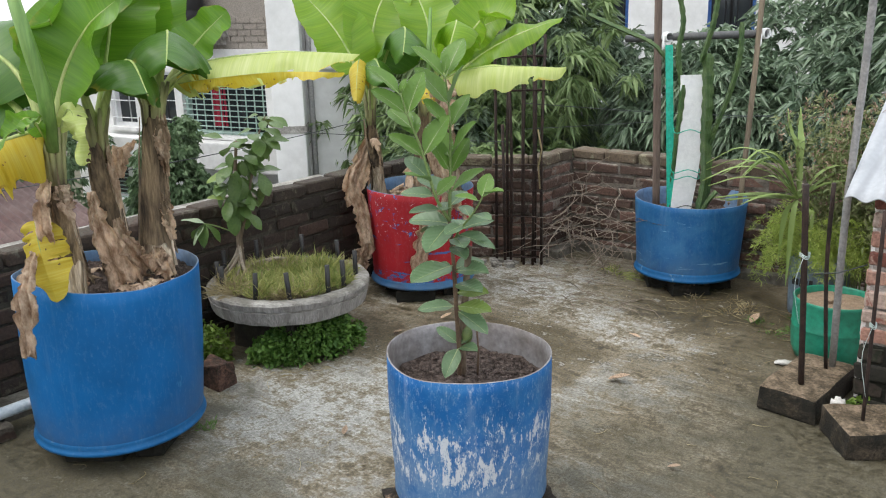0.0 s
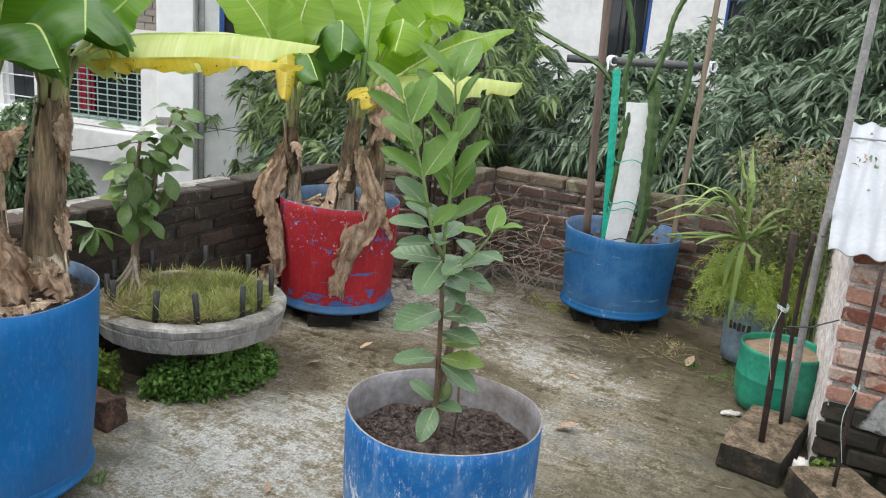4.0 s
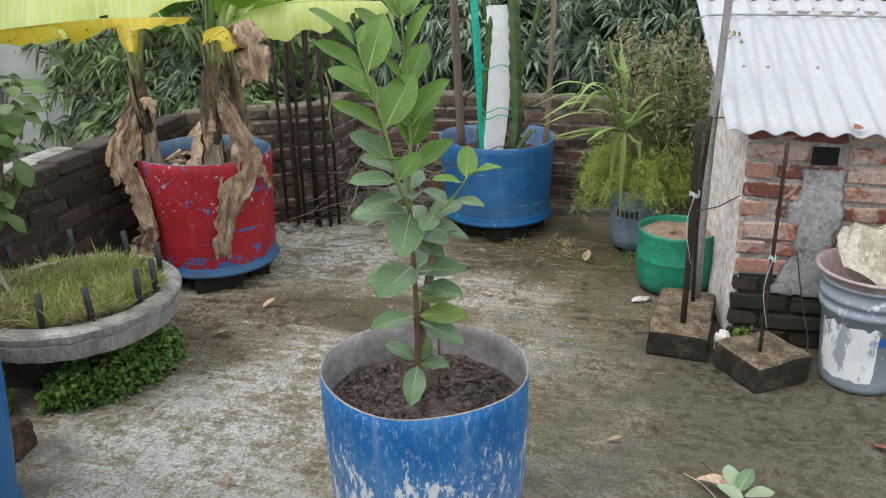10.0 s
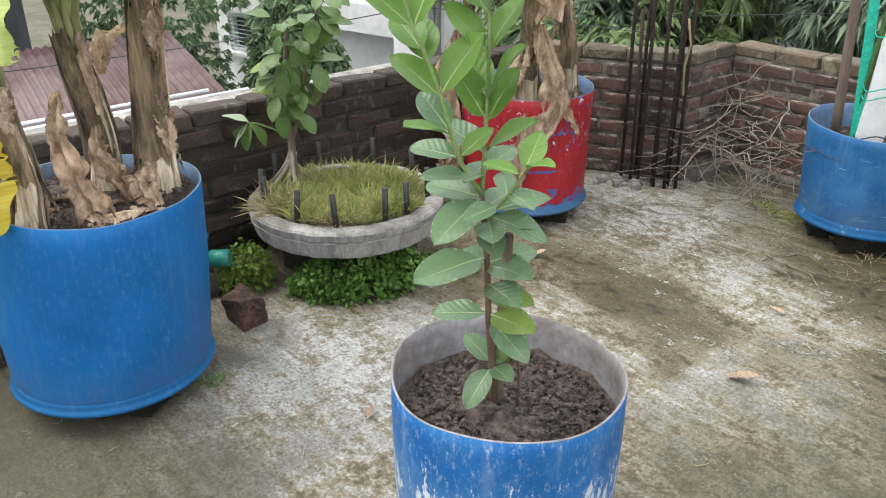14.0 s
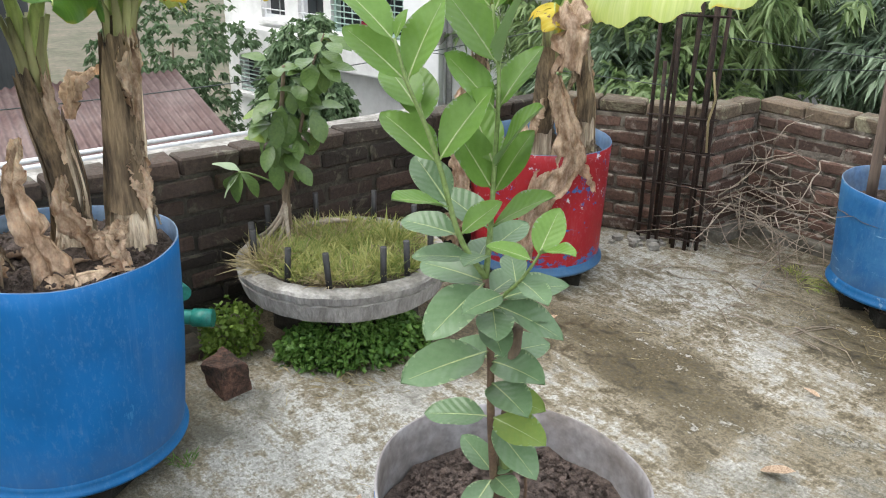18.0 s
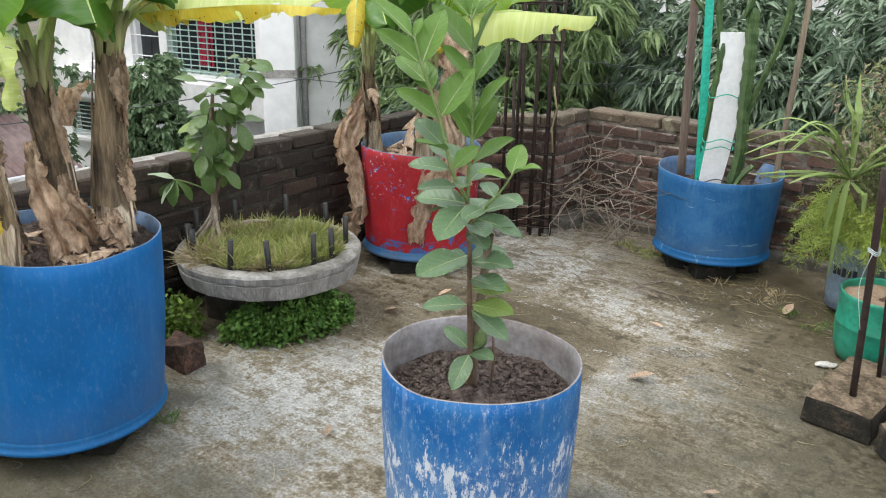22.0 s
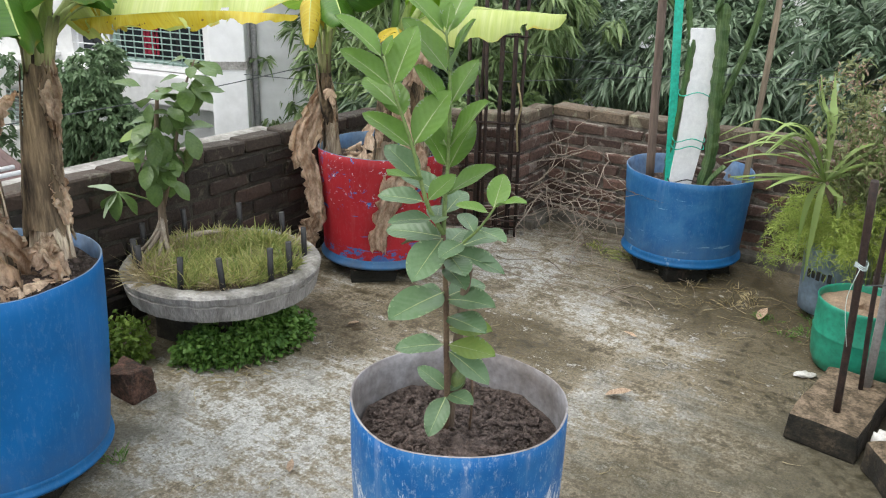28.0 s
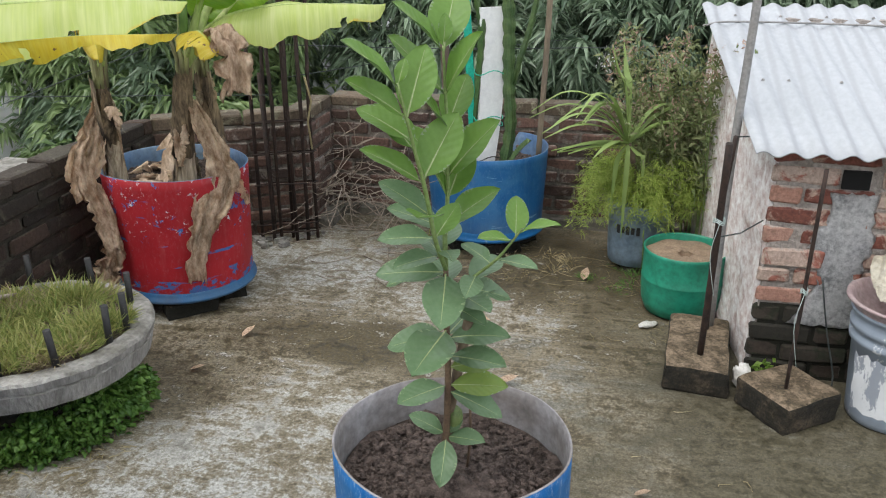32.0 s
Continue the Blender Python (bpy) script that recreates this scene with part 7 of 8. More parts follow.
pipe = tagged(new("water_pipe", None), "pale plastic water pipe with green couplings", "pipe")
part("tube", bm, plain("pale_blue_pvc", (0.55, 0.62, 0.66), (0.48, 0.54, 0.58), 9, 0.5), pipe)
PIPE_GREEN = plain("green_pipe_fitting", (0.012, 0.16, 0.13), (0.02, 0.21, 0.175), 12, 0.4)
for pts, r in ((((-3.5, 2.06, 0.1), (-3.5, 2.16, 0.1)), 0.034), (((-3.5, 2.12, 0.1), (-3.5, 2.12, 0.24), (-3.48, 2.14, 0.26)), 0.026), (((-3.52, 2.1, 0.19), (-3.38, 2.26, 0.19)), 0.03), (((-3.42, 2.21, 0.19), (-3.37, 2.27, 0.19)), 0.036), (((-3.56, 2.2, 0.28), (-3.46, 2.2, 0.28)), 0.03)):
    bm = bmesh.new()
    tube(bm, pts, r, 10)
    part("coupling", bm, PIPE_GREEN, pipe, "green pipe coupling")

# ---- starter rods of an unbuilt column ----
rods = thing("column_rods", pose(0, 0, 0), "bundle of rusty reinforcement rods rising from a broken column", "reinforcement")
random.seed(9)
for k, (x, y, h) in enumerate(((-3.2, 4.655, 1.62), (-3.15, 4.725, 1.55), (-3.09, 4.67, 1.6), (-3.05, 4.75, 1.5), (-3.01, 4.71, 1.66), (-2.95, 4.73, 1.58), (-2.91, 4.78, 1.56), (-3.12, 4.64, 0.98), (-2.97, 4.79, 1.4))):
    bm = bmesh.new()
    tube(bm, [(x, y, 0), (x + rnd(-0.01, 0.01), y + rnd(-0.01, 0.01), h * 0.5), (x + rnd(-0.025, 0.025), y + rnd(-0.02, 0.02), h)], 0.0105, 7)
    part("rod", bm, RUST, rods)
for z in (0.05, 0.1, 0.34, 0.52, 0.7, 1.2, 1.42):
    bm = bmesh.new()
    tube(bm, [(-3.21, 4.635, z), (-2.9, 4.735, z + 0.01), (-2.9, 4.81, z), (-3.16, 4.745, z - 0.01), (-3.21, 4.635, z)], 0.005, 6)
    part("stirrup", bm, RUST, rods)
bm = bmesh.new()
for _ in range(26):
    s = rnd(0.015, 0.04)
    xx = rnd(-3.28, -2.88)
    box(bm, (xx, 4.69 + 0.5 * (xx + 3.08) + rnd(-0.11, 0.07), s * 0.4), (s * 1.5, s, s * 0.8), rnd(0, 180), 0.003, 0.004)
tagged(part("rubble", bm, CONCRETE), "pale cement rubble round the rods", "rubble", kind="stuff")
bm = bmesh.new()
tube(bm, [(-2.91, 4.72, 0.95), (-2.88, 4.72, 0.82), (-2.91, 4.73, 0.7), (-2.89, 4.72, 0.55)], 0.006, 6)
part("cord", bm, STRAW, rods)


def twigs(name, centre, spread, n, seed, length, z_hi, label, radius=0.0035, mat=None):
    rg = random.Random(seed)
    bm = bmesh.new()
    for _ in range(n):
        p = Vector((centre[0] + rg.uniform(-1, 1) * spread[0], centre[1] + rg.uniform(-1, 1) * spread[1], rg.uniform(0.005, z_hi)))
        pts = [p]
        d = Vector((rg.gauss(0, 1), rg.gauss(0, 1), rg.gauss(0, 0.5) if z_hi > 0.05 else 0)).normalized()
        ln = length * rg.uniform(0.4, 1.2)
        for k in range(5):
            d = (d + 0.35 * Vector((rg.gauss(0, 1), rg.gauss(0, 1), rg.gauss(0, 0.6) if z_hi > 0.05 else 0))).normalized()
            q = pts[-1] + d * ln / 5
            q.z = max(0.005, q.z)
            q.y = min(q.y, BY - 0.02)
            q.x = max(q.x, CX + 0.02) if q.y > CY - 0.1 else q.x
            pts.append(q)
        tube(bm, pts, [radius * (1 - 0.14 * k) for k in range(6)], 5)
    return tagged(part(name, bm, mat or BARK), label, "twigs", kind="stuff")


TWIG = plain("dry_grey_twig", (0.36, 0.3, 0.24), (0.2, 0.16, 0.125), 20, 0.9)
twigs("dry_twigs", (-2.68, 5.02), (0.28, 0.26), 95, 3, 0.5, 0.55, "tangle of dry bare twigs in the wall corner", 0.0034, TWIG)
twigs("dry_twigs", (-2.45, 4.6), (0.45, 0.4), 30, 4, 0.4, 0.02, "scattered dry twigs on the floor", 0.003, TWIG)
twigs("dry_stalks", (-1.55, 4.62), (0.75, 0.28), 80, 5, 0.2, 0.012, "dry stalks and straw littering the floor", 0.0013, STRAW)
twigs("dry_stalks", (-1.2, 4.1), (0.3, 0.35), 25, 6, 0.12, 0.01, "dry stalks and straw littering the floor", 0.0012, STRAW)
twigs("dry_stalks", (-1.0, 3.0), (1.6, 1.2), 60, 7, 0.07, 0.008, "bits of dry straw scattered on the concrete", 0.0015, STRAW)
twigs("dry_stalks", (-2.4, 1.9), (0.6, 0.9), 26, 8, 0.1, 0.008, "bits of dry straw scattered on the concrete", 0.0015, STRAW)
grass_patch("grass_tuft", (-2.3, 4.98), 0.2, 0.0, 260, 0.06, GRASS, "small weeds along the wall foot", 1.2)
grass_patch("grass_tuft", (-1.62, 4.66), 0.22, 0.0, 160, 0.05, STRAW, "dry grass beside the drum planter", 1.8)
grass_patch("grass_tuft", (-1.15, 4.55), 0.22, 0.0, 260, 0.06, CREEPER, "small weeds at the foot of the fern pot", 1.2)

# ---- dragon fruit cactus on its support ----
cactus = thing("dragon_fruit_cactus", pose(0, 0, 0), "dragon fruit cactus with three-ribbed stems tied to a white board", "cactus")
CACT = plain("cactus_skin", (0.035, 0.08, 0.022), (0.08, 0.13, 0.04), 14, 0.55, 0, 0.3)


def cactus_stem(ctrl, r, seed):
    n = 40
    pts = bezn(ctrl, n)
    bm = bmesh.new()
    rings, side = [], None
    for i, p in enumerate(pts):
        d = (pts[min(i + 1, n - 1)] - pts[max(i - 1, 0)]).normalized()
        side = d.orthogonal().normalized() if side is None else (side - d * side.dot(d)).normalized()
        up = d.cross(side)
        k = r * (0.55 if i in (0, n - 1) else 1) * 0.8 * (1 + 0.14 * math.sin(i * 1.9 + seed))
        ring = []
        for q in range(12):
            a = 2 * math.pi * q / 12
            rr_ = k * (1.0 if q % 4 == 0 else 0.5 if q % 2 == 0 else 0.62)
            ring.append(bm.verts.new(p + rr_ * (math.cos(a) * side + math.sin(a) * up)))
        rings.append(ring)
    for a, b in zip(rings, rings[1:]):
        for q in range(12):
            bm.faces.new((a[q], a[(q + 1) % 12], b[(q + 1) % 12], b[q]))
    cap(bm, rings[0], True), cap(bm, rings[-1])
    return part("cactus_stem", bm, CACT, cactus)


for k, (ctrl, r) in enumerate((([(-1.83, 4.82, 0.45), (-1.795, 4.82, 0.7), (-1.81, 4.82, 0.95), (-1.815, 4.82, 1.2), (-1.83, 4.82, 1.45)], 0.046),
                               ([(-1.99, 4.79, 0.45), (-2.0, 4.78, 0.62), (-1.975, 4.77, 0.85), (-1.955, 4.77, 1.05), (-1.945, 4.77, 1.27)], 0.03),
                               ([(-1.79, 4.83, 0.92), (-1.76, 4.87, 1.06), (-1.71, 4.91, 1.25), (-1.68, 4.93, 1.45), (-1.69, 4.95, 1.62)], 0.022),
                               ([(-1.86, 4.8, 1.4), (-1.8, 4.8, 1.62), (-1.78, 4.82, 1.8), (-1.7, 4.82, 1.98)], 0.022),
                               ([(-1.96, 4.78, 1.25), (-2.0, 4.8, 1.45), (-1.99, 4.82, 1.65), (-2.05, 4.8, 1.9)], 0.022),
                               ([(-2.02, 4.8, 1.35), (-2.14, 4.76, 1.5), (-2.3, 4.7, 1.58), (-2.5, 4.62, 1.68)], 0.018),
                               ([(-1.8, 4.78, 0.5), (-1.74, 4.74, 0.6), (-1.68, 4.7, 0.67)], 0.02))):
    cactus_stem(ctrl, r, k)
BAR_GREY = plain("dark_grey_pipe", (0.06, 0.065, 0.07), (0.1, 0.1, 0.1), 12, 0.6)
support = thing("plant_support", pose(0, 0, 0), "makeshift support of poles, a teal strip and a dark crossbar", "plant support")
for nm, pts, r, mt in (("wooden_pole", [(-2.15, 4.94, 0.42), (-2.19, 4.96, 1.2), (-2.23, 4.98, 2.1)], 0.024, WOOD), ("bamboo_pole", [(-1.664, 5.06, 0.42), (-1.64, 5.08, 1.2), (-1.62, 5.1, 2.3)], 0.016, BAMBOO), ("crossbar", [(-2.42, 4.97, 1.525), (-2.1, 5.02, 1.535), (-1.6, 5.14, 1.549)], 0.023, BLACK_POST)):
    bm = bmesh.new()
    tube(bm, bezn(pts, 9), r, 10)
    part(nm, bm, BAR_GREY if nm == "crossbar" else mt, support)
bm = bmesh.new()
box(bm, (0, 0, 0.53), (0.043, 0.008, 1.06), 38)
strip = part("teal_strip", bm, TEAL, support)
strip.matrix_basis = pose(-1.975, 4.76, 0.44, 0, -3.6, 0)
for c in ((-2.16, 4.98, 1.535), (-1.62, 5.12, 1.55)):
    bm = bmesh.new()
    for k in range(4):
        a0 = rnd(0, 6)
        tube(bm, [(c[0] + 0.008 * k + 0.028 * math.cos(a) * 0.4, c[1] + 0.028 * math.cos(a), c[2] + 0.028 * math.sin(a)) for a in (a0 + 2 * math.pi * q / 10 for q in range(11))], 0.005, 5)
    tube(bm, [(c[0], c[1] - 0.03, c[2]), (c[0] + 0.005, c[1] - 0.035, c[2] - 0.05), (c[0] - 0.01, c[1] - 0.035, c[2] - 0.09)], 0.005, 5)
    part("rag_knot", bm, WHITE_BOARD, support, "white rag knot")
board = thing("white_board", pose(-1.915, 4.80, 0.42, 0, 0, 38), "pale white board propped upright among cactus stems", "board")
bm = bmesh.new()
rows = []
for i in range(13):
    s = i / 12
    w = 0.05 + 0.016 * math.sin(2.4 * s + 0.4) + 0.008 * s
    x0 = 0.03 * math.sin(3 * s) - 0.03 * (1 - s)
    rows.append([bm.verts.new((x0 + w * a, b, 0.905 * s)) for a, b in ((-1, -0.008), (1, -0.008), (1, 0.008), (-1, 0.008))])
for a, b in zip(rows, rows[1:]):
    for k in range(4):
        bm.faces.new((a[k], a[(k + 1) % 4], b[(k + 1) % 4], b[k]))
cap(bm, rows[0], True), cap(bm, rows[-1])
part("plank", bm, WHITE_BOARD, board)
for z in (0.3, 0.34, 0.58, 0.12):
    bm = bmesh.new()
    tube(bm, [(0.085 * math.cos(a), 0.05 * math.sin(a), z + 0.012 * math.sin(3 * a)) for a in (2 * math.pi * q / 20 for q in range(21))], 0.003, 5)
    part("string", bm, TEAL if z > 0.2 else BLACK_POST, board)

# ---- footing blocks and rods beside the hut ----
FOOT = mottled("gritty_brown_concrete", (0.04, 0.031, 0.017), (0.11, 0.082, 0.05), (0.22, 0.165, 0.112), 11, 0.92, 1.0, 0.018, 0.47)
DARK_SIDE = mottled("dark_block_side", (0.008, 0.007, 0.004), (0.02, 0.016, 0.009), (0.06, 0.044, 0.028), 12, 0.85, 1.0, 0.018, 0.52)
for nm, c, s, rot, lab in (("concrete_block", (-0.84, 3.685), (0.25, 0.5, 0.115), -6, "mossy concrete footing block with rusty rods in it"), ("concrete_block", (-0.537, 3.383), (0.26, 0.26, 0.115), -53.5, "square mossy concrete block with a thin rod")):
    bm = bmesh.new()
    box(bm, (0, 0, s[2] / 2), s, 0, 0.014, 0.006)
    bmesh.ops.subdivide_edges(bm, edges=[e for e in bm.edges if e.calc_length() > 0.06], cuts=5, use_grid_fill=True)
    for v in bm.verts:
        v.co += Vector((noise.noise(v.co * 14 + Vector((1, 0, 0))), noise.noise(v.co * 14), noise.noise(v.co * 14 + Vector((0, 3, 0))) if v.co.z > 0.02 else 0)) * 0.007
    # faces that do not point up take the much darker tone
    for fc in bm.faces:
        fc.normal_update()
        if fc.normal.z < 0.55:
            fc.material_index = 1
    ob = tagged(part(nm, bm, [FOOT, DARK_SIDE]), lab, "block", "footing blocks")
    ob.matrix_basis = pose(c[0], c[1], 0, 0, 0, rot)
for nm, pts, r, mt, lab in (("grey_pole", [(-0.783, 3.84, 0.1), (-0.79, 3.8, 0.8), (-0.775, 3.78, 1.5), (-0.765, 3.76, 2.5)], 0.016, GREY_PIPE, "tall grey pipe pole standing in a footing block"),
                            ("rusty_bar", [(-0.844, 3.569, 0.1), (-0.85, 3.48, 0.55), (-0.86, 3.39, 1.03)], 0.013, RUST, "rusty steel bar standing in a footing block"),
                            ("thin_rod", [(-0.551, 3.356, 0.1), (-0.553, 3.33, 0.5), (-0.556, 3.305, 0.98)], 0.0075, RUST, "thin rusty rod standing in a footing block"),
                            ("rusty_bar", [(-0.80, 3.80, 0.1), (-0.82, 3.7, 0.6), (-0.81, 3.62, 1.0)], 0.009, RUST, "slim rusty rod tied beside the grey pole")):
    bm = bmesh.new()
    tube(bm, bezn(pts, 9), r, 8)
    tagged(part(nm, bm, mt), lab, "rod")
k_ = rng.uniform(0, 6.283, 46), 0.05 * np.sqrt(rng.uniform(0, 1, 46))
p = np.c_[-0.6 + k_[1] * np.cos(k_[0]), 3.535 + 0.5 * k_[1] * np.sin(k_[0]), rng.uniform(0.02, 0.13, 46)]
v, f = leaf_cloud(p, rng.normal(0, 1, (46, 3)) + [0, -0.7, 0.6], 0.034, 0.026, rng, 0.2)
tagged(cloud_part("weed", v, f, LIGHT_WEED), "small bright green weed between the footing block and the hut", "weed", kind="stuff")
CORD = plain("pale_nylon_cord", (0.4, 0.5, 0.48), (0.5, 0.56, 0.55), 20, 0.7)
for c, r_ in (((-0.853, 3.45, 0.72), 0.02), ((-0.553, 3.33, 0.52), 0.012)):
    bm = bmesh.new()
    for k in range(3):
        tube(bm, [(c[0] + r_ * math.cos(a), c[1] + r_ * math.sin(a), c[2] + 0.006 * k + 0.006 * math.sin(2 * a)) for a in (2 * math.pi * q / 12 for q in range(13))], 0.002, 5)
    tube(bm, bezn([(c[0], c[1] - r_, c[2]), (c[0] - 0.02, c[1] - 0.03, c[2] - 0.12), (c[0] + 0.01, c[1] - 0.03, c[2] - 0.28)], 8), 0.0012, 5)
    tagged(part("cord", bm, CORD), "pale nylon cord tied round a rusty rod", "cord", "cords")
for pts in ([(-0.84, 3.56, 0.62), (-0.75, 3.6, 0.63), (-0.66, 3.68, 0.66)], [(-0.79, 3.78, 0.96), (-0.72, 3.76, 0.97), (-0.66, 3.74, 0.96)], bezn([(-0.42, 3.63, 0.45), (-0.38, 3.6, 0.25), (-0.34, 3.55, 0.08), (-0.36, 3.5, 0.006)], 10)):
    bm = bmesh.new()
    tube(bm, pts, 0.003, 5)
    tagged(part("tie_wire", bm, WIRE), "thin wire tied between pole and hut", "wire", "tie wires")
grass_patch("grass_tuft", (-0.6, 3.58), 0.05, 0.0, 60, 0.1, CREEPER, "small green weed between block and hut", 0.5)

# ---- green tub, fern pot, paint pail ----
tub = thing("green_tub", pose(-0.881, 4.223, 0), "green plastic tub filled with dry earth", "tub")
bm = bmesh.new()
rr = revolve(bm, [(0.14, 0.004), (0.168, 0.012), (0.185, 0.06), (0.192, 0.14), (0.191, 0.17), (0.194, 0.175), (0.191, 0.18), (0.19, 0.3), (0.194, 0.317), (0.188, 0.32), (0.184, 0.31), (0.18, 0.22)], 48)
cap(bm, rr[0], True)
part("shell", bm, GREEN_PL, tub, smooth=True)
bm = bmesh.new()
rr = revolve(bm, [(0.185, 0.285), (0.12, 0.292), (0.06, 0.292), (0.035, 0.285), (0.03, 0.25)], 40, lambda a, z: (0.01 * math.sin(4 * a) * (0.5 if z > 0.29 else 0.2), 0.004 * math.sin(7 * a)))
cap(bm, rr[-1])
part("earth", bm, plain("dry_earth", (0.3, 0.22, 0.15), (0.22, 0.16, 0.11), 20, 0.95, 0, 0.8), tub, "dry brown earth with a hole")
pot = thing("plant_pot", pose(-1.09, 4.75, 0), "blue-grey plastic pot overgrown by fern and straps", "pot")
POT = plain("blue_grey_plastic", (0.14, 0.2, 0.26), (0.2, 0.26, 0.31), 6, 0.5)
bm = bmesh.new()
rr = revolve(bm, [(0.13, 0.03), (0.145, 0.035), (0.15, 0.1), (0.16, 0.34), (0.168, 0.35), (0.166, 0.37), (0.155, 0.37), (0.15, 0.33)], 40)
cap(bm, rr[0], True), cap(bm, rr[-1])
part("shell", bm, POT, pot, smooth=True)
for k in range(5):
    bm = bmesh.new()
    a = -2.25 + 0.17 * k
    box(bm, (0.158 * math.cos(a), 0.158 * math.sin(a), 0.24), (0.004, 0.018, 0.035 if k % 2 else 0.045), math.degrees(a))
    part("print_bar", bm, BLACK_POST, pot, "dark unreadable print bar")
loose_brick((-1.09, 4.75), -0.03, 30, (0.2, 0.2, 0.06), BRICK_DARK, "flat dark brick under the fern pot")
strap = thing("spider_plant", pose(-1.178, 4.52, 0.39), "spider plant with long arching strap leaves in a pot", "plant")
STRAP = leafy("strap_leaf", (0.22, 0.33, 0.09), (0.34, 0.42, 0.16), 0.45, 0.25, 8)
bm = bmesh.new()
tube(bm, [(0.09, 0.22, -0.03), (0.06, 0.13, 0.15), (0, 0, 0.33)], [0.02, 0.018, 0.014], 8)
part("stalk", bm, BARK, strap, smooth=True)
random.seed(12)
for k in range(26):
    az = random.choice((rnd(150, 260), rnd(100, 330), rnd(190, 230), rnd(0, 90)))
    ln, rise = rnd(0.25, 0.46), rnd(0.0, 0.3)
    if k in (0, 1, 2):
        az, ln, rise = 120 + 40 * k, 0.1, 0.36
    d = Vector((math.cos(radians(az)), math.sin(radians(az)), 0))
    pts = bezn([(0, 0, 0.33), d * ln * 0.35 + Vector((0, 0, 0.33 + rise * 0.75)), d * ln * 0.75 + Vector((0, 0, 0.33 + rise * 0.95)), d * ln * 1.15 + Vector((0, 0, 0.33 + rise * (0.6 if k > 2 else 1.3)))], 12)
    bm = bmesh.new()
    s_ = d.cross(Vector((0, 0, 1)))
    rows = [[bm.verts.new(p + s_ * j * 0.017 * math.sin(math.pi * min(1, 0.12 + 0.85 * i / 11)) + Vector((0, 0, 0.005 * abs(j)))) for j in (-1, 0, 1)] for i, p in enumerate(pts)]
    for a, b in zip(rows, rows[1:]):
        for j in (0, 1):
            bm.faces.new((a[j], b[j], b[j + 1], a[j + 1]))
    part("strap_leaf", bm, STRAP, strap, smooth=True)
for k, (dx, dy) in enumerate(((0.0, -0.06), (-0.05, -0.03), (0.07, 0.0))):
    bm = bmesh.new()
    pts = bezn([(0, 0, 0.33), (dx * 0.8, dy, 0.28), (dx * 1.1, dy * 1.3, 0.1 + 0.08 * k), (dx * 1.2, dy * 1.4, -0.13 + 0.1 * k)], 12)
    rows = [[bm.verts.new(p + Vector((0.78, 0.62, 0)) * j * 0.016 * math.sin(math.pi * min(1, 0.12 + 0.85 * i / 11)) + Vector((0, -0.005 * abs(j), 0))) for j in (-1, 0, 1)] for i, p in enumerate(pts)]
    for a, b in zip(rows, rows[1:]):
        for j in (0, 1):
            bm.faces.new((a[j], b[j], b[j + 1], a[j + 1]))
    part("strap_leaf", bm, STRAP, strap, smooth=True)
# fern: arching fronds set with fine needles
pf, df = [], []
for k in range(170):
    a = rnd(0, 6.283)
    reach, drop, top = rnd(0.12, 0.32), rnd(0.05, 0.34), rnd(0.04, 0.28)
    if math.cos(a) > -0.55 and math.sin(a) < 0.6:
        drop = min(drop, top + rnd(-0.04, 0.07))
    base = Vector((-1.09 + 0.06 * math.cos(a), 4.72 + 0.06 * math.sin(a), 0.38))
    o = Vector((math.cos(a), math.sin(a), 0))
    run = bez(base, base + o * reach * 0.6 + Vector((0, 0, top * 1.6)), base + o * reach + Vector((0, 0, top - drop)), 16)
    for i, p in enumerate(run[2:]):
        for _ in range(8):
            pf.append(tuple(p + Vector((rnd(-0.012, 0.012), rnd(-0.012, 0.012), rnd(-0.012, 0.012)))))
            df.append((rnd(-1, 1) + 0.3 * o.x, rnd(-1, 1) + 0.3 * o.y, rnd(-1, 0.8)))
v, f = leaf_cloud(np.array(pf), np.array(df), 0.035, 0.0035, rng, 0.2)
tagged(cloud_part("asparagus_fern", v, f, FERN), "feathery yellow-green fern spilling over the pot", "fern", kind="stuff")
weed = thing("weed_bush", pose(-0.86, 4.75, 0.0), "tall wispy weeds gone to pinkish seed", "weeds")
WEED_LEAF = leafy("weed_leaf", (0.12, 0.17, 0.06), (0.24, 0.26, 0.12), 0.6, 0.25, 6)
SEED = leafy("pink_seed_head", (0.3, 0.2, 0.16), (0.42, 0.3, 0.22), 0.8, 0.2, 6)
bm = bmesh.new()
tips, nodes_ = [], []
random.seed(15)
for k in range(46):
    b0 = Vector((rnd(-0.22, 0.1), rnd(-0.15, 0.15), 0.0))
    t0 = Vector((b0.x * 1.6 + rnd(-0.14, 0.06), b0.y * 1.6 + rnd(-0.12, 0.1), rnd(0.75, 1.18)))
    run = bez(b0, (b0.x, b0.y, t0.z * 0.6), t0, 8)
    tube(bm, run, [0.004 - 0.0004 * i for i in range(8)], 5)
    tips.append(t0)
    nodes_ += run[3:]
part("stalk", bm, STEM_GREEN, weed)["kind"] = "stuff"
q = np.array([tuple(p + Vector((rnd(-0.06, 0.06), rnd(-0.06, 0.06), rnd(-0.05, 0.05)))) for p in nodes_ for _ in range(20)])
v, f = leaf_cloud(q, rng.normal(size=q.shape) + [0, 0, 0.5], 0.05, 0.014, rng, 0.3)
cloud_part("foliage", v, f, WEED_LEAF, weed)["kind"] = "stuff"
q = np.array([tuple(p + Vector((rnd(-0.03, 0.03), rnd(-0.03, 0.03), rnd(-0.1, 0.06)))) for p in tips for _ in range(28)])
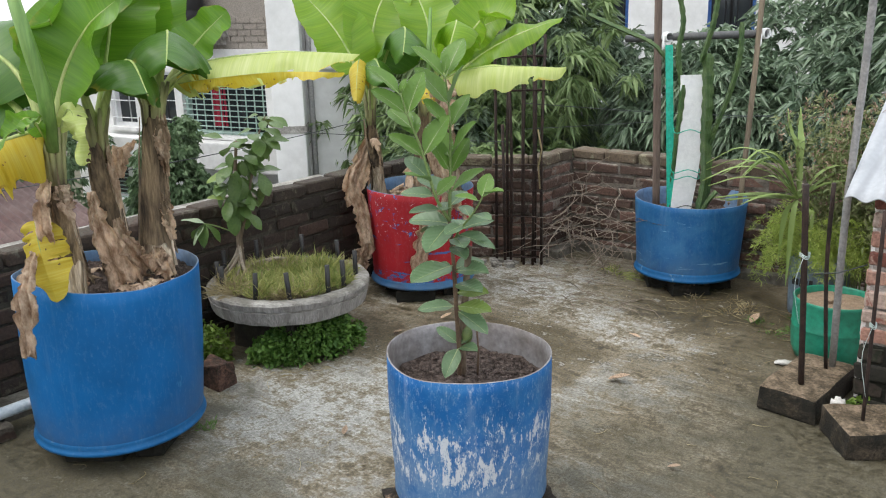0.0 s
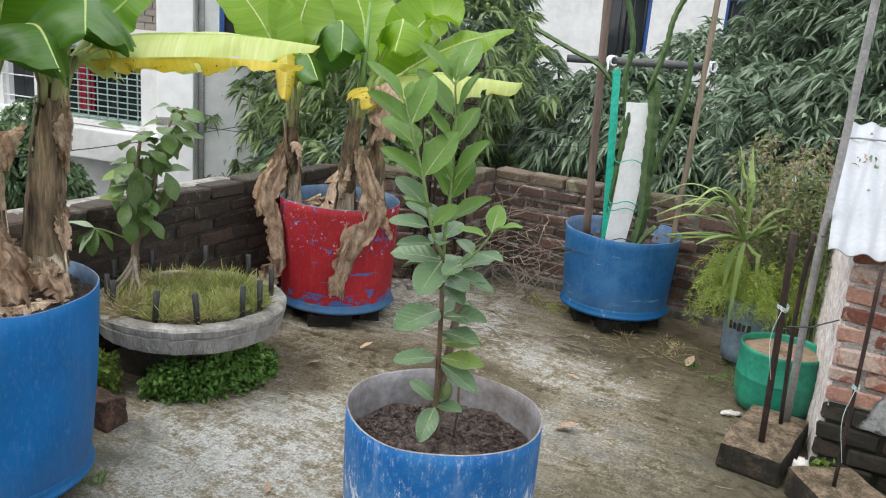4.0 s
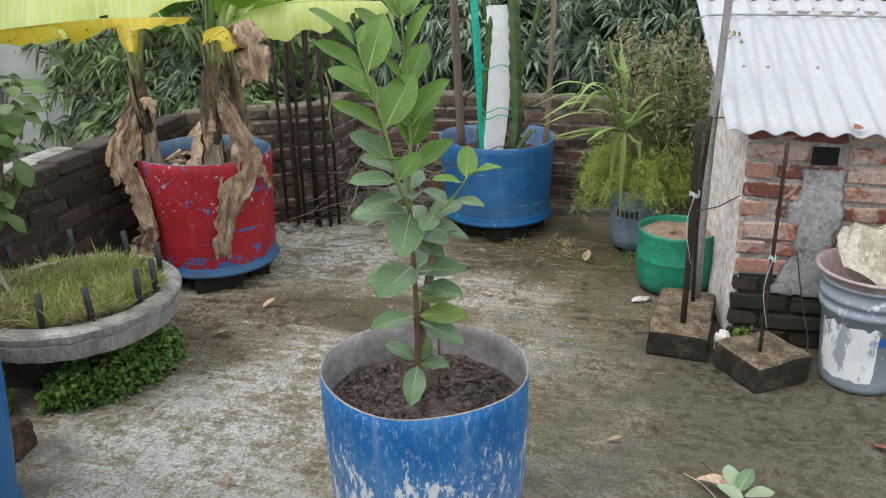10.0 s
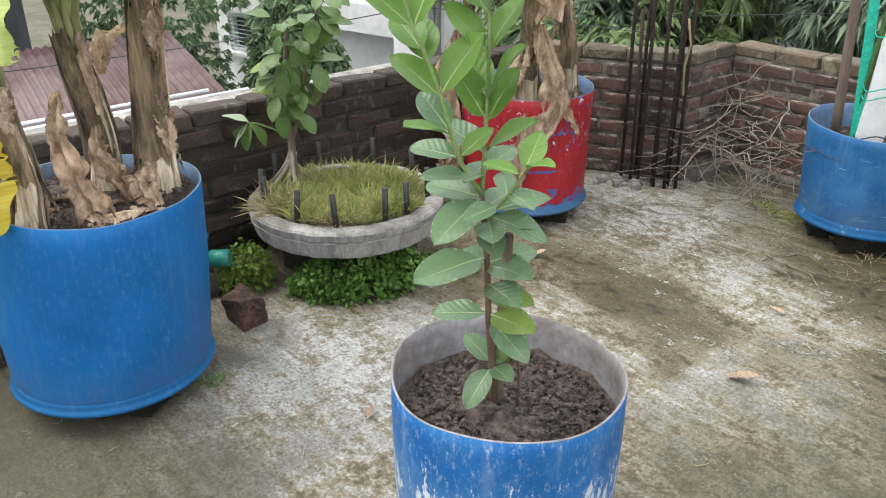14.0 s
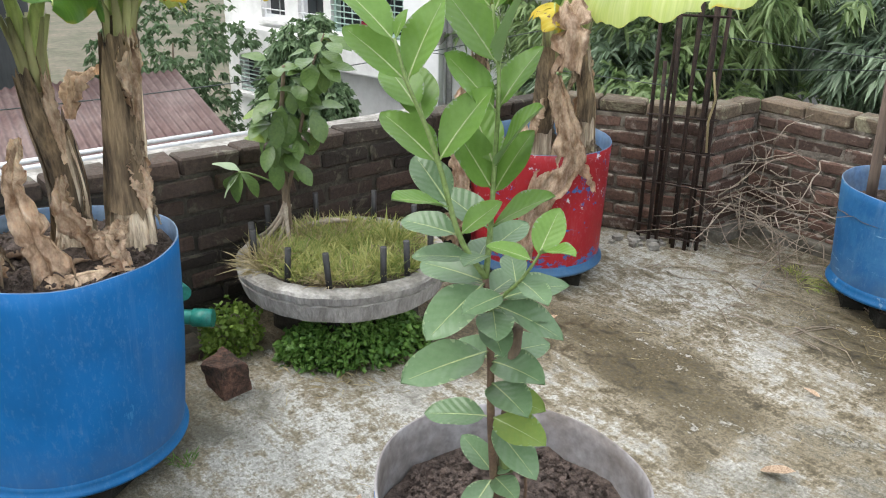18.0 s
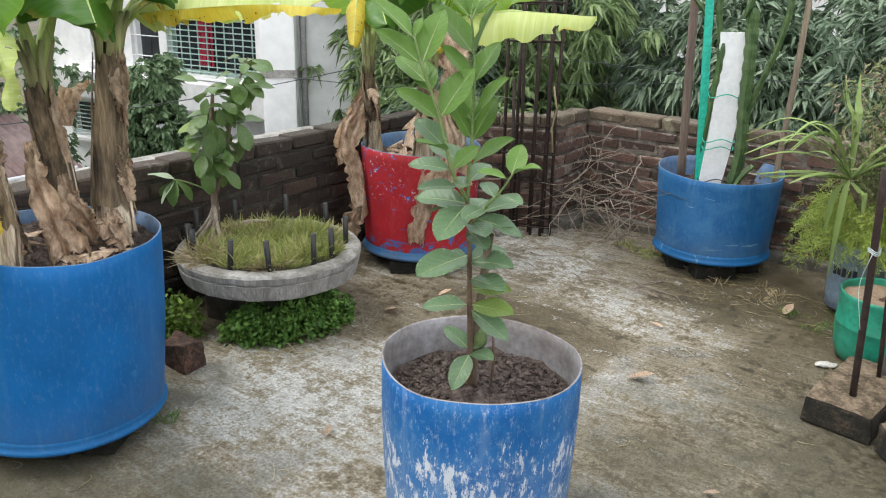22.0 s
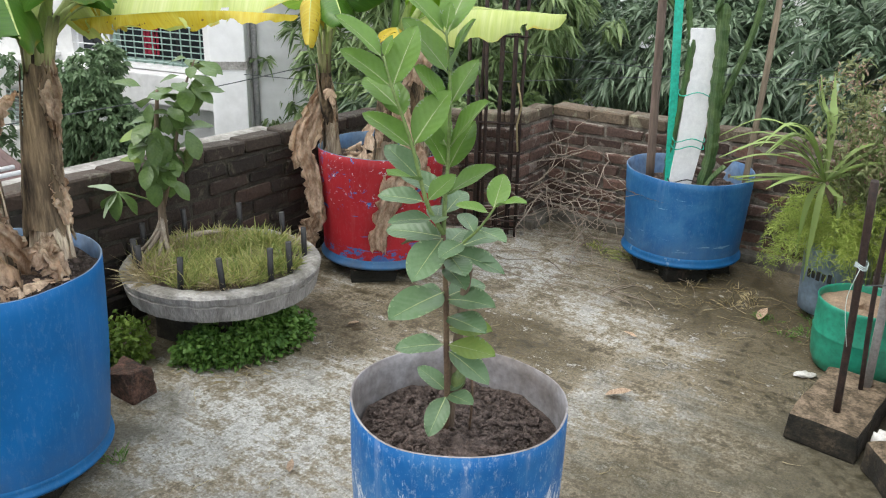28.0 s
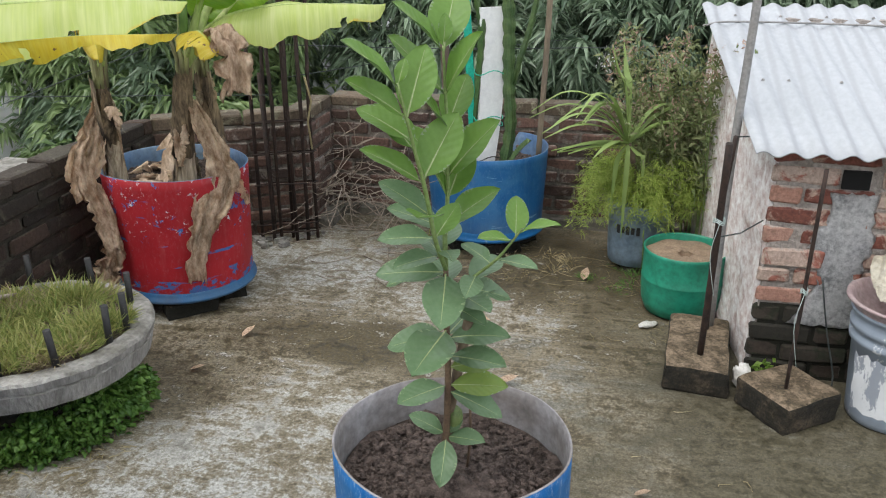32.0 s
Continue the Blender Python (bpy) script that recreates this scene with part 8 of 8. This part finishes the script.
v, f = leaf_cloud(q, rng.normal(size=q.shape) + [0, 0, 1.0], 0.03, 0.008, rng, 0.1)
cloud_part("seed_head", v, f, SEED, weed)["kind"] = "stuff"

pail = thing("paint_pail", pose(-0.168, 3.423, 0), "dented grey paint pail with a torn label", "pail")
PAIL = scuffed_plastic("scratched_grey_plastic", (0.22, 0.26, 0.31), (0.55, 0.58, 0.61), 0.03, 0.06, 15, (1, 1, 0.7))
bm = bmesh.new()
rr = revolve(bm, [(0.13, 0.004), (0.142, 0.008), (0.146, 0.03), (0.168, 0.32), (0.18, 0.325), (0.181, 0.345), (0.172, 0.35), (0.173, 0.368), (0.184, 0.372), (0.185, 0.392), (0.176, 0.398), (0.178, 0.43), (0.19, 0.436), (0.19, 0.446), (0.176, 0.446), (0.16, 0.3)], 48)
cap(bm, rr[0], True)
part("shell", bm, PAIL, pail, smooth=True)


def wrap_patch(a0, a1, z0, z1, off, mat, name, lab, ragged=0.0, seed=1):
    """A label curved round the pail's side."""
    bm = bmesh.new()
    nx_, nz_ = 12, 6
    rows = []
    for j in range(nz_ + 1):
        z = z0 + (z1 - z0) * j / nz_
        r = 0.1455 + (z - 0.03) * 0.0759 + off
        rows.append([bm.verts.new((r * math.cos(a), r * math.sin(a), z + ragged * noise.noise(Vector((a * 6, z * 20, seed))))) for a in (radians(a0 + (a1 - a0) * (i + (ragged * 25 * noise.noise(Vector((j * 1.3, i * 0.2, seed))) if i in (0, nx_) else 0)) / nx_) for i in range(nx_ + 1))])
    for p, q in zip(rows, rows[1:]):
        for i in range(nx_):
            bm.faces.new((p[i], p[i + 1], q[i + 1], q[i]))
    part(name, bm, mat, pail, lab, smooth=True)


LABEL_W = scuffed_plastic("torn_white_label", (0.6, 0.62, 0.64), (0.3, 0.33, 0.38), 0.1, None, 14)
LABEL_B = scuffed_plastic("blue_label_band", (0.03, 0.09, 0.32), (0.4, 0.42, 0.46), 0.04, None, 14)
wrap_patch(-165, -85, 0.06, 0.29, 0.002, LABEL_W, "label", "torn white paper label", 0.03, 2)
wrap_patch(-85, -25, 0.225, 0.26, 0.0025, LABEL_B, "label_band", "faded blue band", 0.004, 3)
wrap_patch(-45, -15, 0.09, 0.2, 0.002, LABEL_B, "label_band", "faded blue print patch", 0.02, 4)
basin = thing("plastic_basin", pose(-0.168, 3.423, 0), "pinkish grey plastic basin resting in the pail", "basin")
bm = bmesh.new()
rr = revolve(bm, [(0.12, 0.36), (0.165, 0.4), (0.185, 0.45), (0.2, 0.475), (0.212, 0.478), (0.212, 0.488), (0.196, 0.486), (0.176, 0.45), (0.12, 0.39)], 48)
cap(bm, rr[0], True), cap(bm, rr[-1])
part("shell", bm, plain("pinkish_grey_plastic", (0.3, 0.215, 0.215), (0.4, 0.32, 0.32), 7, 0.5), basin, smooth=True)
SACK = plain("dirty_woven_sack", (0.46, 0.43, 0.36), (0.29, 0.26, 0.19), 9, 0.8, 0, 0.5, 0.004)


def crumpled(name, m, size, seed, label, peak=0.0, hollow=0.0):
    """A limp sack thrown down: one skin of crisp flat facets with a ragged hem and a lifted corner."""
    rg = random.Random(seed)
    bm = bmesh.new()
    nr, na = 7, 17
    top = bm.verts.new((0, 0, (0.5 - 1.2 * hollow) * size[2]))
    rings = []
    for i in range(1, nr + 1):
        r = i / nr
        ring = []
        for k in range(na):
            a = 2 * math.pi * (k + 0.5 * (i % 2) + rg.uniform(-0.3, 0.3)) / na
            rr_ = r * (1 + 0.2 * noise.noise(Vector((1.6 * math.cos(a), 1.6 * math.sin(a), seed)))) + rg.uniform(-0.05, 0.05)
            x, y = rr_ * math.cos(a), rr_ * math.sin(a)
            z = 0.62 * (1 - r ** 2.6) + peak * math.exp(-((x - 0.5) ** 2 + (y - 0.45) ** 2) / 0.12) + rg.uniform(-0.13, 0.13) + 0.25 * noise.noise(Vector((x * 2.2, y * 2.2, seed)))
            if hollow:
                # open mouth towards the front, the back pulled up into two corners
                z = 0.3 + 0.3 * y - hollow * math.exp(-((x + 0.15) ** 2 + (y + 0.1) ** 2) / 0.1) + peak * math.exp(-((x - 0.45) ** 2 + (y - 0.5) ** 2) / 0.1) + 0.7 * peak * math.exp(-((x + 0.4) ** 2 + (y - 0.6) ** 2) / 0.05) + rg.uniform(-0.09, 0.09) + 0.3 * abs(noise.noise(Vector((x * 2.6, y * 2.6, seed))))
                z -= 0.25 * max(0.0, -y - 0.6)
            ring.append(bm.verts.new((x * size[0], y * size[1], z * size[2])))
        rings.append(ring)
    for k in range(na):
        bm.faces.new((top, rings[0][k], rings[0][(k + 1) % na]))
    for p, q in zip(rings, rings[1:]):
        for k in range(na):
            n2 = (k + 1) % na
            if rg.random() < 0.5:
                bm.faces.new((p[k], q[k], q[n2])), bm.faces.new((p[k], q[n2], p[n2]))
            else:
                bm.faces.new((p[k], q[k], p[n2])), bm.faces.new((p[n2], q[k], q[n2]))
    bmesh.ops.subdivide_edges(bm, edges=bm.edges[:], cuts=2, use_grid_fill=True)
    for v in bm.verts:
        v.co += Vector((0, 0, 1)) * size[2] * 0.09 * noise.noise(v.co * 42)
    bmesh.ops.solidify(bm, geom=bm.faces[:], thickness=0.003)
    ob = tagged(part(name, bm, SACK), label, "sack")
    ob.matrix_basis = m
    return ob


crumpled("sack", pose(-0.15, 3.43, 0.475, 0, 0, 15), (0.175, 0.16, 0.15), 5, "dirty white plastic sack crumpled in the basin", 0.75, 0.45)
crumpled("sack", pose(0.275, 3.64, 0.765, 90, 0, 0), (0.11, 0.115, 0.07), 8, "crumpled sack stuffed against the brick wall")
bm = bmesh.new()
tube(bm, [(-0.085, 3.61, 0.03), (0.3, 3.61, 0.42), (0.93, 3.61, 1.06)], 0.017, 10)
tagged(part("green_stick", bm, GREEN_PL), "green plastic stick leaning behind the pail", "stick")
papaya = thing("papaya_sapling", pose(0.36, 3.3, 0), "slender sapling with pale green lobed leaves", "sapling")
bm = bmesh.new()
tube(bm, bezn([(0.42, -0.2, 0), (0.26, -0.1, 0.6), (0.05, 0, 1.15), (0, 0, 1.42)], 12), [0.014 - 0.0006 * i for i in range(12)], 8)
part("stem", bm, STEM_DARK, papaya)
pl = blade_mesh("leaf", 0.32, GUAVA_YOUNG, 0.2, 0.6)
for az, el, b_ in ((200, -10, 1.2), (225, -35, 1.19), (180, -45, 1.18), (160, 5, 1.21), (245, -10, 1.2), (20, 0, 1.2), (320, -20, 1.2)):
    piece("leaf", pl, papaya, blade_pose((0.0, 0, b_ + 0.2), heading(az, el), (0, 0, 1), 0.24))

# ---- litter on the floor ----
cut = thing("pruned_twig", pose(-0.66, 2.44, 0.012), "freshly pruned guava twig with wilting leaves on concrete", "twig")
bm = bmesh.new()
tube(bm, bezn([(0.0, -0.02, 0.01), (-0.06, 0.1, 0.03), (-0.12, 0.22, 0.02)], 8), 0.004, 6)
tube(bm, bezn([(-0.06, 0.1, 0.02), (-0.15, 0.16, 0.012), (-0.24, 0.2, 0.01)], 8), 0.0025, 5)
part("stem", bm, STEM_DARK, cut)
wilted = blade_mesh("leaf", 0.5, DRY, 0.3, 0.5)
for k, (x, y, az, el, me) in enumerate(((0.0, 0.0, 230, 25, 0), (0.0, 0.02, 150, 15, 9), (0.02, 0.02, 340, 12, 1), (-0.02, 0.06, 60, 35, 0), (0.0, 0.0, 280, 8, 9), (-0.03, 0.08, 100, 20, 9), (0.0, 0.05, 20, 10, 9), (-0.05, 0.1, 170, 10, 10), (-0.02, 0.08, 130, 8, 10))):
    piece("leaf", gl[me] if me < 9 else wilted if me == 10 else sl[2], cut, blade_pose((x, y, 0.03), heading(az, el), (0, 0, 1), 0.1))
PAPER = plain("white_scrap", (0.62, 0.61, 0.58), (0.42, 0.41, 0.37), 15, 0.7)
for c, s, mt, lab in (((-1.033, 4.0), (0.09, 0.05, 0.02), PAPER, "crumpled white plastic scrap on the floor"), ((-1.951, 1.431), (0.035, 0.025, 0.01), PAPER, "small white chip on the floor"), ((-0.68, 3.52), (0.06, 0.09, 0.11), PAPER, "pale plastic bag scrap beside the blocks"), ((-1.8, 1.47), (0.02, 0.02, 0.008), PAPER, "small white chip on the floor"), ((-1.42, 1.75), (0.02, 0.015, 0.008), PAPER, "small white chip on the floor")):
    bm = bmesh.new()
    bmesh.ops.create_icosphere(bm, subdivisions=3, radius=0.5)
    for v in bm.verts:
        k = 1 + 0.5 * noise.noise(v.co * 5 + Vector(c).to_3d())
        v.co = Vector((v.co.x * s[0] * k, v.co.y * s[1] * k, max(0, (v.co.z + 0.45) * s[2] * k)))
    tagged(part("scrap", bm, mt, smooth=True), lab, "litter").matrix_basis = pose(c[0], c[1], 0.001, 0, 0, 30)
dead = blade_mesh("fallen_leaf", 0.5, DRY, 0.5, -0.5)
RED_LEAF = leafy("reddish_dead_leaf", (0.2, 0.06, 0.04), (0.26, 0.09, 0.06), 0.7, 0.1)
redleaf = blade_mesh("fallen_leaf", 0.3, RED_LEAF, 0.4, -0.4)
for c, az, ln, me, lab in (((-1.65, 3.33), 20, 0.1, dead, "dry curled leaf on the concrete"), ((-2.815, 3.517), 60, 0.07, dead, "pale fallen leaf on the concrete"), ((-0.2, 2.93), -40, 0.1, redleaf, "reddish fallen leaf on the concrete"), ((-2.3, 2.2), 120, 0.05, dead, "dry curled leaf on the concrete"), ((-1.75, 3.9), 200, 0.06, dead, "dry curled leaf on the concrete"), ((-1.35, 4.45), 80, 0.09, dead, "dry curled leaf on the concrete"), ((-1.1, 2.75), 10, 0.05, dead, "dry curled leaf on the concrete"), ((-2.9, 3.2), 10, 0.06, dead, "dry curled leaf on the concrete")):
    ob = tagged(new("fallen_leaf", me), lab, "leaf", "fallen leaves")
    ob.matrix_basis = blade_pose((c[0], c[1], 0.01), heading(az, 6), (0, 0, 1), ln)
bm = bmesh.new()
for ra, rb in ((0.162, 0.170), (0.177, 0.190)):
    revolve(bm, [(ra, -0.001), (ra + 0.003, 0.0035), (rb - 0.003, 0.0035), (rb, -0.001)], 160, lambda a, z: (0.004 * math.sin(3 * a) + 0.004 * noise.noise(Vector((9 * math.cos(a), 9 * math.sin(a), z * 900))), 0.0028 * noise.noise(Vector((14 * math.cos(a), 14 * math.sin(a), 4 + ra * 50)))))
tagged(part("cement_ring", bm, plain("pale_cement_mark", (0.24, 0.22, 0.17), (0.1, 0.085, 0.055), 34, 0.9)), "pale ring-shaped cement mark on the floor", "ring mark", kind="structure").location = (-1.711, 1.562, 0)
# vine at the foot of the left wall
vine = thing("vine", pose(0, 0, 0), "vine with large heart-shaped leaves against the brick wall", "vine")
bm = bmesh.new()
tube(bm, bezn([(-3.66, 0.98, 0.0), (-3.6, 1.1, 0.2), (-3.64, 1.22, 0.42), (-3.62, 1.27, 0.55)], 12), 0.005, 6)
part("stem", bm, STEM_GREEN, vine)
vl = blade_mesh("leaf", 0.85, GUAVA, 0.12, 0.3, 0.6)
for p, az, el, ln in (((-3.61, 1.2, 0.42), 20, -25, 0.12), ((-3.61, 1.2, 0.23), 30, -30, 0.12), ((-3.6, 1.24, 0.54), 300, 10, 0.11), ((-3.6, 1.08, 0.22), 290, -10, 0.12), ((-3.6, 1.02, 0.14), 310, -35, 0.1), ((-3.62, 1.1, 0.45), 280, 10, 0.12)):
    piece("leaf", vl, vine, blade_pose(p, heading(az, el), (0.6, -0.4, 0.7), ln))
# wires strung along the parapets
for k, pts in enumerate(([(-3.8, -0.6, 1.05), (-3.82, 2.5, 0.98), (-3.8, 4.7, 1.08)], [(-4.5, 4.1, 0.9), (-3.7, 4.5, 0.86), (-3.05, 4.55, 0.88)], [(-3.0, 4.7, 1.12), (-2.0, 5.6, 1.0), (0.5, 6.0, 1.05)], [(-3.0, 4.7, 0.95), (-2.4, 6.0, 0.9), (-1.5, 6.6, 0.95)])):
    bm = bmesh.new()
    tube(bm, bezn(pts, 14), 0.0026, 5)
    tagged(part("wire", bm, WIRE), "thin sagging wire strung along the parapet", "wire", "strung wires")

# withered scraps lying on the soil of the banana drums
random.seed(55)
for cx_, cy_, zz_, rr_, cnt in ((-3.05, 1.67, 0.7, 0.26, 9), (-3.27, 3.92, 0.62, 0.24, 7)):
    for k in range(cnt):
        a = rnd(0, 6.28)
        p = Vector((cx_ + rr_ * math.sqrt(random.random()) * math.cos(a), cy_ + rr_ * math.sqrt(random.random()) * math.sin(a), zz_))
        way = heading(rnd(0, 360), 0) * rnd(0.06, 0.14)
        scrap = dry_leaf(None, [p - way, p + Vector((0, 0, 0.02)), p + way * 0.6 + Vector((0, 0, 0.015)), p + way], rnd(0.04, 0.08), 300 + k, "fallen_leaf")
        tagged(scrap, "dry beige leaf scrap fallen on the soil", "dry leaf", "fallen leaf scraps")
# hairline joint in the slab and bits of dry root
bm = bmesh.new()
tube(bm, bezn([(-1.3, 2.6, 0.0), (-1.21, 2.47, 0.0), (-1.11, 2.33, 0.0), (-0.956, 2.119, 0.0), (-0.8, 1.9, 0.0)], 16), 0.0022, 5)
tagged(part("floor_joint", bm, FLOOR), "dark hairline joint in the concrete floor", "joint", kind="structure")
ROOT = plain("bleached_root", (0.42, 0.37, 0.28), (0.3, 0.26, 0.19), 20, 0.9)
for run in ([(-2.36, 1.43, 0.004), (-2.33, 1.48, 0.008), (-2.27, 1.49, 0.005)], [(-2.15, 1.52, 0.004), (-2.1, 1.55, 0.01), (-2.06, 1.68, 0.006), (-2.12, 1.73, 0.004)], [(-0.84, 2.62, 0.004), (-0.78, 2.56, 0.012), (-0.72, 2.46, 0.01)]):
    bm = bmesh.new()
    tube(bm, bezn(run, 12), 0.0028, 5)
    tagged(part("dry_root", bm, ROOT), "bleached dry root lying on the concrete", "root", "dry roots")
grass_patch("grass_tuft", (-2.83, 1.9), 0.03, 0.0, 50, 0.05, CREEPER, "tiny weed at the foot of the blue drum", 0.7)
bm = bmesh.new()
tube(bm, bezn([(-3.57, 2.77, 0.385), (-3.54, 2.84, 0.4), (-3.51, 2.92, 0.405), (-3.48, 3.0, 0.39)], 10), [0.008, 0.011, 0.013, 0.014, 0.014, 0.013, 0.012, 0.01, 0.008, 0.005], 8)
tagged(part("dry_branch", bm, PALE_ROOT, smooth=True), "pale dry branch lying on the planter grass", "branch")


# ---- parapet walls, brick by brick ----
random.seed(21)
NB = 9
KERB = plain("damp_cement_kerb", (0.19, 0.175, 0.15), (0.07, 0.062, 0.045), 8, 0.9, 0, 0.8, 0.012)
w1 = wall_core("wall_west", (LX, -2.225), (LX, AY), LZ, (1, 0), MORTAR_DARK, "dark brick parapet with a lichened coping")
w2 = wall_core("wall_step", (LX, AY), (CX, CY), 0.735, (0.47, -0.882), MORTAR_MID, "short brick parapet behind the rods")
w3 = wall_core("wall_return", (CX, CY), (CX, BY), 0.735, (1, 0), MORTAR_MID, "short brick parapet return at the corner")
w4 = wall_core("wall_north", (CX, BY), (2.825, BY), 0.74, (0, -1), MORTAR_MID, "weathered red-brown brick parapet with a lichened coping")
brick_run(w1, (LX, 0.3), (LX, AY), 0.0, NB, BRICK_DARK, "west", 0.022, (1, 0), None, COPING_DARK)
brick_run(w2, (LX, AY), (CX, CY), 0.003, NB, BRICK, "mid", 0.022, (0.47, -0.882), None, COPING)
brick_run(w3, (CX, CY), (CX, BY), 0.003, NB, BRICK, "mid", 0.022, (1, 0), None, COPING)
brick_run(w4, (CX, BY), (-0.4, BY), 0.006, NB, BRICK, "mid", 0.022, (0, -1), None, COPING)
bm = bmesh.new()
box(bm, (LX - THICK / 2, -0.968, 0.7), (THICK + 0.01, 2.535, 0.07))
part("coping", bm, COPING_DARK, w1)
bm = bmesh.new()
box(bm, (1.217, BY + THICK / 2, 0.71), (3.235, THICK + 0.01, 0.07))
part("coping", bm, COPING, w4)
bm = bmesh.new()
box(bm, (-1.9, BY - 0.05, 0.02), (2.2, 0.1, 0.07), 0, 0.012, 0.004)
box(bm, (LX + 0.06, 1.0, 0.03), (0.12, 2.6, 0.1), 0, 0.012, 0.004)
box(bm, (CX + 0.05, 5.1, 0.02), (0.1, 0.32, 0.07), 0, 0.012, 0.004)
tagged(part("wall_kerb", bm, KERB), "low cement kerb along the foot of the parapet", "kerb", kind="structure")
for nm, c, s in (("wall_south", (-0.51, -2.298, 0.37), (6.69, 0.125, 0.74)), ("wall_east", (2.897, 1.5425, 0.37), (0.125, 7.8, 0.74))):
    bm = bmesh.new()
    box(bm, c, s)
    tagged(part(nm, bm, BRICK), "plain brick parapet closing the terrace", "wall", kind="structure")
# hut bricks: dark mossy foot courses, red above
brick_run(hut, (HX0, HY0), (HX1, HY0), 0.002, 4, BRICK_WET, "wet", 0.03, (0, -1), hut_skip, halves=0.3)
brick_run(hut, (HX0, HY0), (HX1, HY0), 0.002 + 4 * (BH + BJ), 8, BRICK_RED, "red", 0.03, (0, -1), hut_skip, mix_mat=BRICK_PALE, halves=0.35)
